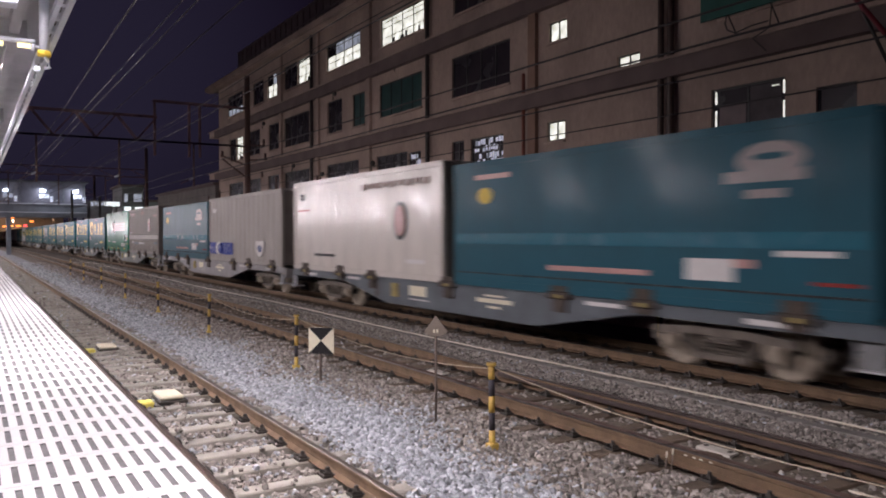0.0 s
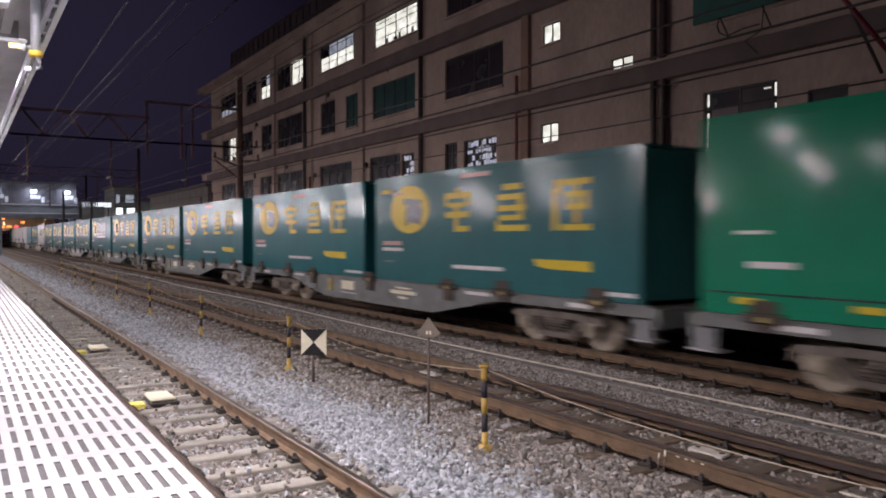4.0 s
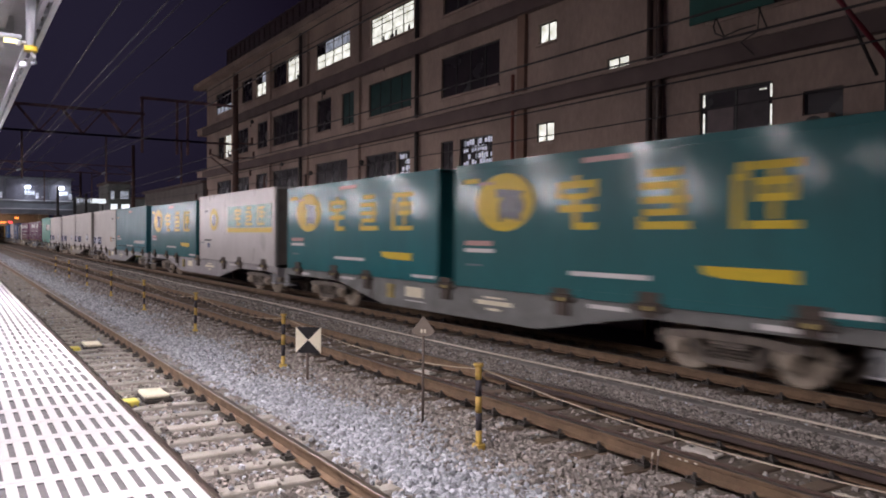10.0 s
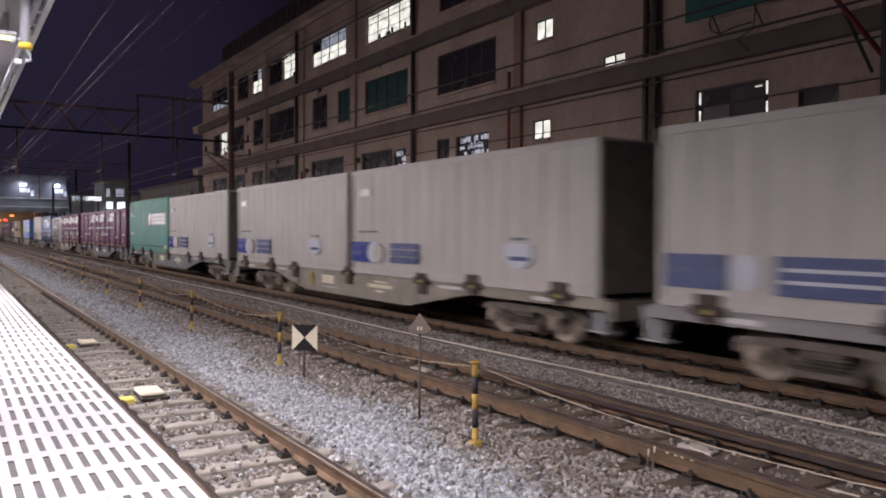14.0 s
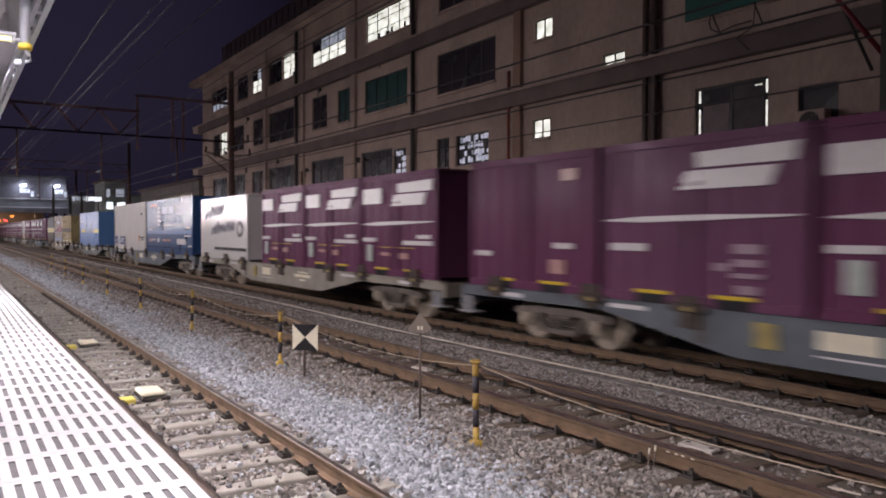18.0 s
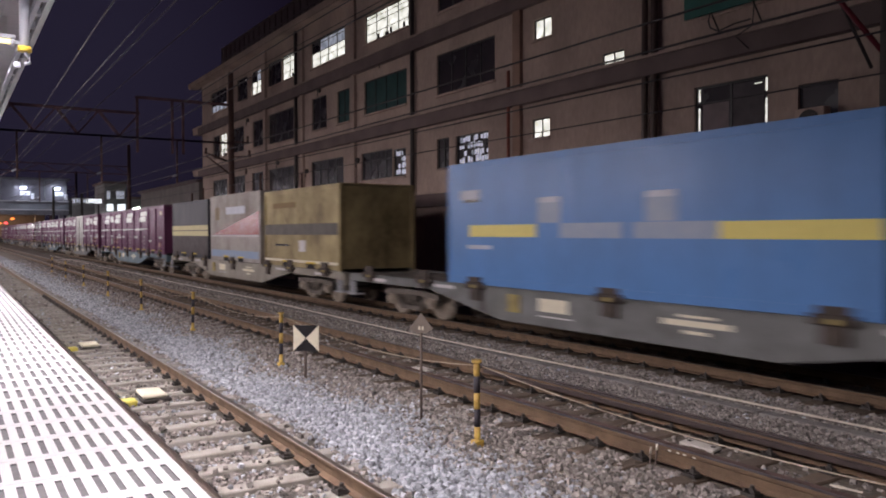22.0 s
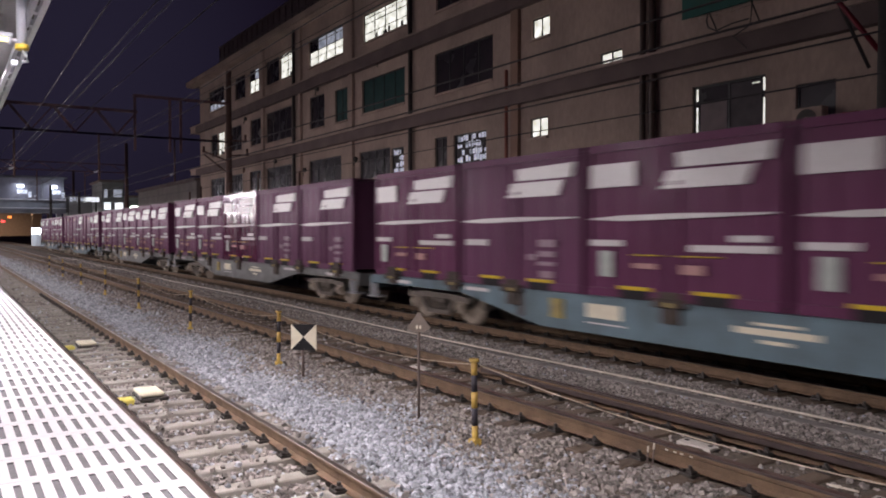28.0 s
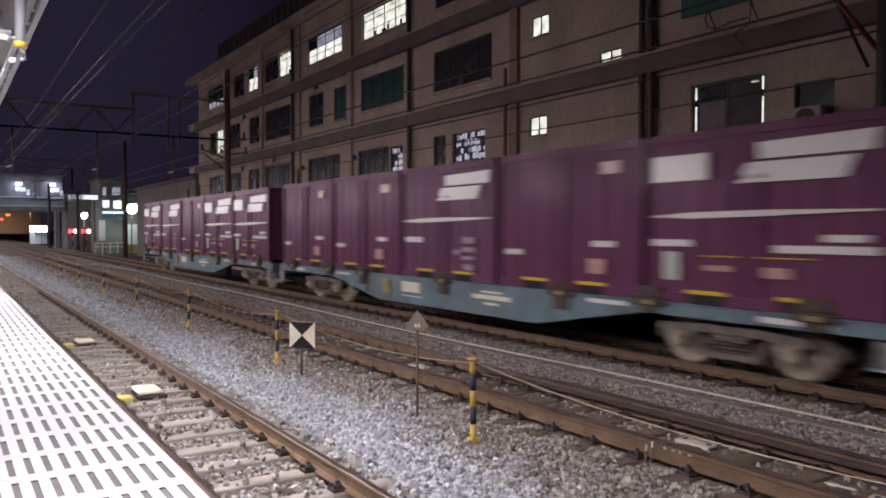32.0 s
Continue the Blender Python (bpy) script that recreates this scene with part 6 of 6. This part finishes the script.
for i in range(12):
    x = -13.8 + 2.4 * i
    box_part("post", bridge, M_BRIDGE, (x - 0.07, x + 0.07, -1.6, -1.46, 6.1, 8.75))
    if i < 11:
        box_part("window_pane", bridge, mat("bridge_glass", (0.15, 0.15, 0.19), (0.08, 0.08, 0.11), 0.9, 0.3, glow=0.25, bump=0.0) if i == 0 else bpy.data.materials["bridge_glass"], (x + 0.09, x + 2.31, -1.54, -1.50, 6.15, 8.7))
for x in (7.85, 11.55, 3.9):
    part("ceiling_lamp", cyl(bmesh.new(), (x - 0.3, -1.75, 7.62), (x + 0.3, -1.75, 7.68), 0.13, 10, 0.15), M_NEON, bridge)
    box_part("lit_pane", bridge, M_LIT_DIM, (x - 0.35, x + 0.75, -1.60, -1.56, 6.75, 7.25))
    box_part("lit_pane", bridge, M_SIGNLIT_S, (x + 0.85, x + 1.2, -1.60, -1.56, 6.3, 7.0))
box_part("hand_rail", bridge, M_STEEL_W, (-14, 12.9, -1.72, -1.61, 6.0, 6.12))
box_part("girder_flange", bridge, M_STEEL_W, (-14, 12.9, -1.72, -1.61, 4.95, 5.05))
for x in (-12.5, -3.9, 4.2, 12.2):
    box_part("pier", bridge, M_BRIDGE, (x - 0.25, x + 0.25, -0.6, 0.6, -0.6, 4.4))
stairs = thing("stair_tower", pose(14.3, 110, 0), "grey stair tower at the end of the footbridge", "stair tower")
box_part("shaft", stairs, M_HOUSE, (-1.0, 2.4, -1.4, 2.4, -0.6, 6.6))
for i in range(5):
    box_part("lit_pane", stairs, M_SIGNLIT_S, (-0.95 + 0.42 * i, -0.62 + 0.42 * i, -1.46, -1.41, 5.9 + 0.12 * (i % 2), 6.45))


def far_house(name, label, x0, x1, y, depth, z1, lit, wall=None):
    ob = thing(name, pose(x0, y, -0.6), label, "building", "far buildings")
    w, h = x1 - x0, z1 + 0.6
    box_part("wall", ob, wall or M_HOUSE, (0, w, 0, depth, 0, h))
    box_part("roof", ob, M_LEDGE, (-0.25, w + 0.25, -0.25, depth + 0.25, h + 0.004, h + 0.25))
    for a, b, c, d, m in lit:
        wn = part("window", box(bmesh.new(), a - x0 - 0.06, b - x0 + 0.06, -0.05, -0.002, c + 0.54, d + 0.66), M_FRAME, ob)
        part("pane", box(bmesh.new(), a - x0, b - x0, -0.07, -0.052, c + 0.6, d + 0.6), m, wn)
    return ob


far_house("corner_house", "narrow grey corner house with small lit windows", 15.0, 17.3, 95, 7, 7.7,
          [(16.2, 17.1, 6.0, 6.9, M_LIT_DIM), (15.2, 15.6, 5.9, 6.9, M_LIT_DIM), (15.2, 15.9, 4.6, 5.4, M_SIGNLIT), (16.35, 17.2, 4.5, 5.4, M_SIGNLIT)])
far_house("low_shop", "low dark shop by the level crossing", 14.4, 18.2, 118, 6, 4.9, [(15.4, 16.1, 3.2, 3.45, M_ORANGE)], M_DARKW)
far_house("green_kiosk", "small green-grey kiosk beside the line", 17.7, 19.3, 95, 5, 6.0, [])
far_house("long_low_building", "long low beige building past the apartment block", 16.8, 26.0, 62.4, 22, 6.1, [], M_DARKW)
far_house("far_block", "long dark far block beyond the end of the tracks", -40.0, 60.0, 640, 14, 19.0,
          [(20.6, 23.4, 8.6, 9.5, M_ORANGE), (24.4, 27.6, 8.8, 9.8, M_ORANGE), (29.0, 32.4, 9.0, 10.0, M_ORANGE), (26.0, 28.0, 14.6, 15.8, M_ORANGE), (34.0, 36.2, 9.2, 10.2, M_RED), (12.0, 16.0, 8.6, 9.8, M_ORANGE), (38.0, 40.5, 12.2, 13.4, M_ORANGE)], M_DARKW)
ob = thing("lit_sign", pose(13.83, 94.6, 5.66), "white lit sign board on a pole by the level crossing", "sign")
part("board", bevelled(-0.86, 0.86, -0.08, 0.08, -0.31, 0.31, 0.03), M_FRAME, ob)
for i in range(4):
    part("lit_letter_block", bevelled(-0.80 + 0.41 * i, -0.44 + 0.41 * i, -0.11, -0.082, -0.25 + 0.05 * (i % 2), 0.25, 0.01), M_SIGNLIT, ob)
part("pole", cyl(bmesh.new(), (0.5, 0.15, -0.31), (0.5, 0.15, -6.26), 0.07, 8), M_IRON, ob)
# lenses oversized and a second disc added to stand in for lamp bloom
for x, z, y, r, what in ((17.95, 4.42, 93.0, 0.56, "bright greenish flood lamp"), (13.15, 3.62, 94.0, 0.34, "bright greenish crossing lamp")):
    ob = thing("flood_lamp", pose(x, y, z), what + " on a pole by the level crossing", "lamp", "flood lamps")
    part("lens", cyl(bmesh.new(), (0, -0.14, 0), (0, -0.05, 0), r * 0.85, 14, r), M_NEON_G, ob)
    part("bowl", cyl(bmesh.new(), (0, -0.048, 0), (0, 0.1, 0), r, 14, r * 0.6), M_IRON, ob)
    part("second_lens", cyl(bmesh.new(), (r * 0.5, -0.2, r * 0.55), (r * 0.5, -0.15, r * 0.55), r * 0.5, 10), M_NEON_G, ob)
    part("pole", cyl(bmesh.new(), (0, 0.2, r * 0.3), (0, 0.2, -0.6 - z), 0.07, 8), M_IRON, ob)
for x, y, top in ((10.3, 100.0, 7.4), (17.0, 91.6, 9.0), (12.9, 97.0, 6.6)):
    tagged(part("line_mast", cyl(bmesh.new(), (x, y, -0.6), (x, y, top), 0.17, 10, 0.14), M_IRON), "dark steel mast near the level crossing", "mast", "far masts")
ob = thing("kiosk_panel", pose(18.5, 94.6, -0.6), "tall pale panel in front of the kiosk", "panel")
part("board", bevelled(-0.75, 0.75, -0.04, 0.04, 1.0, 3.3, 0.02), M_SIGNLIT2, ob)
part("foot", box(bmesh.new(), -0.7, 0.7, -0.05, 0.05, 0, 0.99), M_BRAKE, ob)
ob = thing("shop_awning", pose(15.0, 94.0, 3.4), "dark blue shop awning with a lit edge", "awning")
part("sheet", prism(bmesh.new(), [(0, 0), (0.98, 0.5), (0.98, 0.8), (0, 0.55)], 0, 2.3), M_AWN, ob)
part("lit_edge", box(bmesh.new(), 0.02, 2.28, -0.04, -0.002, 0.52, 0.72), M_SIGNLIT, ob)
ob = thing("notice_panel", pose(14.95, 93.8, -0.6), "tall white notice panel by the shop", "panel")
part("board", bevelled(-0.33, 0.33, -0.04, 0.04, 1.45, 3.75, 0.02), M_SIGNLIT2, ob)
for s in (-0.25, 0.25):
    part("leg", box(bmesh.new(), s - 0.04, s + 0.04, -0.03, 0.03, 0, 1.45), M_IRON, ob)
ob = thing("crossing_fence", pose(15.6, 92.8, -0.6), "white two-rail fence by the level crossing", "fence")
for z in (0.75, 1.15):
    part("rail", box(bmesh.new(), -1.6, 1.6, -0.03, 0.03, z, z + 0.1), M_WHITE, ob)
for i in range(5):
    part("post", box(bmesh.new(), -1.6 + 0.78 * i, -1.5 + 0.78 * i, 0.032, 0.1, 0, 1.3), M_WHITE, ob)


for x, y in ((12.7, 148.0), (13.6, 148.1), (14.5, 148.0)):
    ob = thing("vending_machine", pose(x, y, -0.62), "brightly lit white vending machine past the crossing", "vending machine", "vending machines")
    part("case", bevelled(-0.42, 0.42, 0, 0.7, 0.3, 3.5, 0.03), M_STEEL_W, ob)
    part("lit_front", bevelled(-0.38, 0.38, -0.04, -0.002, 2.35, 3.3, 0.01), M_NEON, ob)
    part("foot", box(bmesh.new(), -0.4, 0.4, 0.1, 0.6, 0, 0.3), M_IRON, ob)
# poles and lanterns added to carry the far fill lights
for x, y, z in ((15.5, 185.0, 7.0), (-4.0, 230.0, 7.0), (26.0, 610.0, 13.0)):
    ob = thing("street_lamp", pose(x, y, -0.62), "added far fill lamp with an orange glow on a steel pole", "street lamp", "street lamps")
    part("pole", cyl(bmesh.new(), (0, 0.4, 0), (0, 0.4, z + 0.75), 0.09, 10, 0.06), M_IRON, ob)
    part("arm", cyl(bmesh.new(), (0, 0.4, z + 0.75), (0, 0.0, z + 0.80), 0.04, 8), M_IRON, ob)
    part("lantern", bevelled(-0.35, 0.35, -0.25, 0.2, z + 0.70, z + 0.84, 0.03), M_IRON, ob)
    part("glow_panel", box(bmesh.new(), -0.3, 0.3, -0.2, 0.15, z + 0.66, z + 0.695), M_ORANGE, ob)
for x, y in ((13.75, 108.0), (15.4, 108.6)):
    ob = thing("crossing_signal", pose(x, y, -0.62), "level crossing signal with glowing red lamps", "crossing signal", "crossing signals")
    for i in range(4):
        part("band", cyl(bmesh.new(), (0, 0, 0.65 * i), (0, 0, 0.65 * i + 0.648), 0.07, 10), M_BLACK if i % 2 else M_YELLOW, ob)
    part("crossbar", box(bmesh.new(), -0.5, 0.5, -0.08, -0.072, 2.42, 2.62), M_IRON, ob)
    for s in (-0.3, 0.3):
        part("red_lamp", cyl(bmesh.new(), (s, -0.2, 2.5), (s, -0.082, 2.5), 0.26, 14), M_NEON_P if s > 0 else M_RED, ob)

# ---------------------------------------------------------------- pieces: tiles, sleepers, clips, stones
T_LEN, T_WID = 0.345, 0.39


def slotted_tile():
    """A white tile with six sunk slots along the platform."""
    bm = bmesh.new()
    xs = [0.0004]
    for k in range(6):
        c = 0.0325 + 0.065 * k
        xs += [c - 0.0125, c + 0.0125]
    xs.append(T_WID - 0.0004)
    ys = [0.003, 0.05, 0.30, T_LEN - 0.003]
    top = [[bm.verts.new((x, y, 0)) for y in ys] for x in xs]
    for i in range(len(xs) - 1):
        for j in range(3):
            a, b, c, d = top[i][j], top[i + 1][j], top[i + 1][j + 1], top[i][j + 1]
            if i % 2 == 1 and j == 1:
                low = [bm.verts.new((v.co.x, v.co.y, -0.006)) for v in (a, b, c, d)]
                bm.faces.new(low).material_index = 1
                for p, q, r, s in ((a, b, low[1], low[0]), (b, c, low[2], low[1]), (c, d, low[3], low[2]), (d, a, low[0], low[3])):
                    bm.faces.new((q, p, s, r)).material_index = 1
            else:
                bm.faces.new((a, b, c, d))
    edge = [(top[i][0], top[i + 1][0]) for i in range(len(xs) - 1)] + [(top[-1][j], top[-1][j + 1]) for j in range(3)] + [(top[i + 1][3], top[i][3]) for i in range(len(xs) - 2, -1, -1)] + [(top[0][j + 1], top[0][j]) for j in range(2, -1, -1)]
    for p, q in edge:
        bm.faces.new((q, p, bm.verts.new((p.co.x, p.co.y, -0.02)), bm.verts.new((q.co.x, q.co.y, -0.02))))
    return mesh_of(bm, "tile")


def joined(name, mesh, places, parent, kind="stuff"):
    """Many copies of one small mesh as one mesh."""
    nv = len(mesh.vertices)
    co = np.empty(nv * 3)
    mesh.vertices.foreach_get("co", co)
    co = co.reshape(-1, 3)
    faces = [tuple(p.vertices) for p in mesh.polygons]
    mi = [p.material_index for p in mesh.polygons]
    verts, polys = [], []
    for k, p in enumerate(places):
        verts.append(co + np.array(p))
        polys += [tuple(v + k * nv for v in f) for f in faces]
    me = bpy.data.meshes.new(name)
    me.from_pydata(np.concatenate(verts).tolist(), [], polys)
    me.polygons.foreach_set("material_index", mi * len(places))
    for m in mesh.materials:
        me.materials.append(m)
    ob = new(name, me)
    ob.parent = parent
    ob["kind"] = kind
    return ob


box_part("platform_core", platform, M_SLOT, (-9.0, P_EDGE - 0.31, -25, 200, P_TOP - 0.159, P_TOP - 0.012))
box_part("edge_trim", platform, M_TILE, (P_EDGE - 0.034, P_EDGE - 0.0125, -25, 200, P_TOP - 0.010, P_TOP - 0.001))
box_part("edge_strip", platform, M_EDGE, (P_EDGE - 0.012, P_EDGE, -25, 200, P_TOP - 0.010, P_TOP))
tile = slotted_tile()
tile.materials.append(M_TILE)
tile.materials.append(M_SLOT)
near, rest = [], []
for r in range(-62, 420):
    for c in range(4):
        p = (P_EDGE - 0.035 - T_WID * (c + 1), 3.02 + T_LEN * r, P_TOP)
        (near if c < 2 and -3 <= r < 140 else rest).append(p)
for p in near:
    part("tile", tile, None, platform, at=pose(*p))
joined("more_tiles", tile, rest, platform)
box_part("back_paving", platform, M_TILE, (-9.0, P_EDGE - 0.04 - 4 * T_WID, -25, 200, P_TOP - 0.0115, P_TOP - 0.001))

# sleepers and clips
PITCH, PHASE = 0.622, 5.99
bm = bmesh.new()
run(bm, [(-0.12, -0.10), (0.12, -0.10), (0.10, 0.0), (-0.10, 0.0)], -1.0, 1.0)
bm.transform(pose(0, 0, 0, 0, 0, 90))
bmesh.ops.bevel(bm, geom=[e for e in bm.edges if all(v.co.z > -0.01 for v in e.verts)], offset=0.012, segments=1, affect="EDGES")
sleeper_mesh = mesh_of(bm, "sleeper")
bm = bmesh.new()
box(bm, -0.06, 0.055, -0.07, 0.07, 0, 0.025)
cyl(bm, (-0.01, 0.0, 0.025), (-0.01, 0.0, 0.085), 0.02, 6)
cyl(bm, (-0.01, 0.0, 0.035), (-0.01, 0.0, 0.055), 0.036, 6)
cyl(bm, (-0.04, 0.045, 0.03), (0.045, 0.045, 0.045), 0.014, 6)
cyl(bm, (-0.04, -0.045, 0.03), (0.045, -0.045, 0.045), 0.014, 6)
clip_mesh = mesh_of(bm, "rail_clip")
M_SLEEPER2 = mat("sleeper_brown", (0.17, 0.125, 0.09), (0.10, 0.075, 0.055), 3, 0.9, bump=0.3, obj=0.2)
sleeper_mesh2 = sleeper_mesh.copy()
for me, m in ((sleeper_mesh, M_SLEEPER), (sleeper_mesh2, M_SLEEPER2), (clip_mesh, M_IRON)):
    me.materials.append(m)
for tr, me, n, dz in ((tracks[0], sleeper_mesh, 150, -0.153), (tracks[1], sleeper_mesh2, 110, -0.19), (tracks[2], sleeper_mesh2, 110, -0.19)):
    for k in range(-44, n):
        part("sleeper", me, None, tr, at=pose(0, PHASE + PITCH * k, dz, 0, 0, 0.6 * math.sin(k * 7.3)))
for tr, n in ((tracks[0], 40), (tracks[1], 40), (tracks[2], 24)):
    for k in range(-4, n):
        for x in (-GAUGE - 0.10, -GAUGE + 0.10, GAUGE - 0.10, GAUGE + 0.10):
            part("rail_clip", clip_mesh, None, tr, at=pose(x, PHASE + PITCH * k, -0.153 if tr is tracks[0] else -0.178, 0, 0, 180 if x < -GAUGE or 0 < x < GAUGE else 0))

# ballast stones
rng = np.random.default_rng(3)
CUBE = np.array([(x, y, z) for x in (-1, 1) for y in (-1, 1) for z in (-1, 1)]) * 0.70
CUBE_F = np.array([(0, 1, 3), (0, 3, 2), (4, 6, 7), (4, 7, 5), (0, 4, 5), (0, 5, 1), (2, 3, 7), (2, 7, 6), (0, 2, 6), (0, 6, 4), (1, 5, 7), (1, 7, 3)])
GOLD = (1 + 5 ** 0.5) / 2
ICO = np.array([(-1, GOLD, 0), (1, GOLD, 0), (-1, -GOLD, 0), (1, -GOLD, 0), (0, -1, GOLD), (0, 1, GOLD), (0, -1, -GOLD), (0, 1, -GOLD), (GOLD, 0, -1), (GOLD, 0, 1), (-GOLD, 0, -1), (-GOLD, 0, 1)]) / 1.9
ICO_F = np.array([(0, 11, 5), (0, 5, 1), (0, 1, 7), (0, 7, 10), (0, 10, 11), (1, 5, 9), (5, 11, 4), (11, 10, 2), (10, 7, 6), (7, 1, 8), (3, 9, 4), (3, 4, 2), (3, 2, 6), (3, 6, 8), (3, 8, 9), (4, 9, 5), (2, 4, 11), (6, 2, 10), (8, 6, 7), (9, 8, 1)])


def stones(name, xy, z, size, material, label, shape, faces, jitter):
    n, nv, nf = len(xy), len(shape), len(faces)
    base = shape[None] * rng.uniform(1 - jitter, 1 + jitter * 0.4, (n, nv, 3)) * rng.uniform(0.7, 1.3, (n, 1, 3))
    q = rng.normal(size=(n, 4))
    q /= np.linalg.norm(q, axis=1)[:, None]
    w, x, y, s = q.T
    rot = np.stack([np.stack([1 - 2 * (y * y + s * s), 2 * (x * y - s * w), 2 * (x * s + y * w)], 1),
                    np.stack([2 * (x * y + s * w), 1 - 2 * (x * x + s * s), 2 * (y * s - x * w)], 1),
                    np.stack([2 * (x * s - y * w), 2 * (y * s + x * w), 1 - 2 * (x * x + y * y)], 1)], 1)
    v = np.einsum("nij,nkj->nki", rot, base) * size[:, None, None] + np.concatenate([xy, z[:, None]], 1)[:, None]
    f = (faces[None] + nv * np.arange(n)[:, None, None]).reshape(-1)
    me = bpy.data.meshes.new(name)
    me.vertices.add(n * nv)
    me.vertices.foreach_set("co", v.reshape(-1))
    me.loops.add(len(f))
    me.loops.foreach_set("vertex_index", f)
    me.polygons.add(n * nf)
    me.polygons.foreach_set("loop_start", np.arange(n * nf) * 3)
    me.update(calc_edges=True)
    me.shade_flat()
    me.materials.append(material)
    return tagged(new(name, me), label, "ballast", kind="stuff")


pts, sz = [], []
for y0, y1, dens, r in ((-14.0, 0.0, 230, 0.038), (0.0, 12.0, 800, 0.030), (12.0, 22.0, 480, 0.033), (22.0, 40.0, 170, 0.042), (40.0, 75.0, 45, 0.055)):
    n = int((y1 - y0) * 8.6 * dens)
    p = np.stack([rng.uniform(0.95, 9.55, n), rng.uniform(y0, y1, n)], 1)
    pts.append(p)
    sz.append(r * rng.uniform(0.55, 1.25, n))
pts, sz = np.concatenate(pts), np.concatenate(sz)
X, Y = pts.T
keep = np.ones(len(X), bool)
for c in (C1, C2, C3):
    for s in (-1, 1):
        keep &= np.abs(X - c - s * GAUGE) > 0.085
off = np.abs((Y - PHASE + PITCH / 2) % PITCH - PITCH / 2)
on_sleeper = (off < 0.125) & ((np.abs(X - C1) < 1.0) | (np.abs(X - C2) < 1.0) | (np.abs(X - C3) < 1.0))
keep &= ~(on_sleeper & (rng.random(len(X)) > 0.04))
between = (np.abs(X - C1) < 1.02)
inner2 = (np.abs(X - C2) < 0.47) | (np.abs(X - C3) < 0.47)
keep &= ~(inner2 & (rng.random(len(X)) > 0.10))
keep &= ~((np.abs(X - 8.52) < 0.095) & (rng.random(len(X)) > 0.12))
Z = np.where(between, -0.205, np.where(X > 4.9, -0.215, -0.245)) + np.where((X > 3.2) & (X < 4.7), 0.02, 0.0) + rng.uniform(-0.012, 0.016, len(X))
Z = np.where(on_sleeper & between, -0.14, Z)
edge = 0.22 * np.sin(Y * 0.9) + 0.12 * np.sin(Y * 2.3 + 1)
fresh = (X > 3.28 + 0.3 * edge + rng.normal(0, 0.12, len(X))) & (X < 4.48 + edge + rng.normal(0, 0.25, len(X)))
fresh |= (rng.random(len(X)) < np.where(between, 0.12, np.where(X > 4.9, 0.03, 0.10)))
stones("fresh_ballast", pts[fresh & keep], Z[fresh & keep], sz[fresh & keep] * 1.12, M_STONE_L, "pale grey fresh ballast stones between the tracks", ICO, ICO_F, 0.38)
stones("rusty_ballast", pts[~fresh & keep], Z[~fresh & keep], sz[~fresh & keep], M_STONE_B, "brown-grey rusty ballast stones between and beside the rails", CUBE, CUBE_F, 0.42)


def motions():
    """The goods train rolls past towards -y and slows a little."""
    times = [-0.3] + [1.0 * k for k in range(33)] + [32.3]
    for ob, x, y, z in TRAIN:
        walk(ob, [(t, pose(x, y - gone(t), z)) for t in times])


motions()
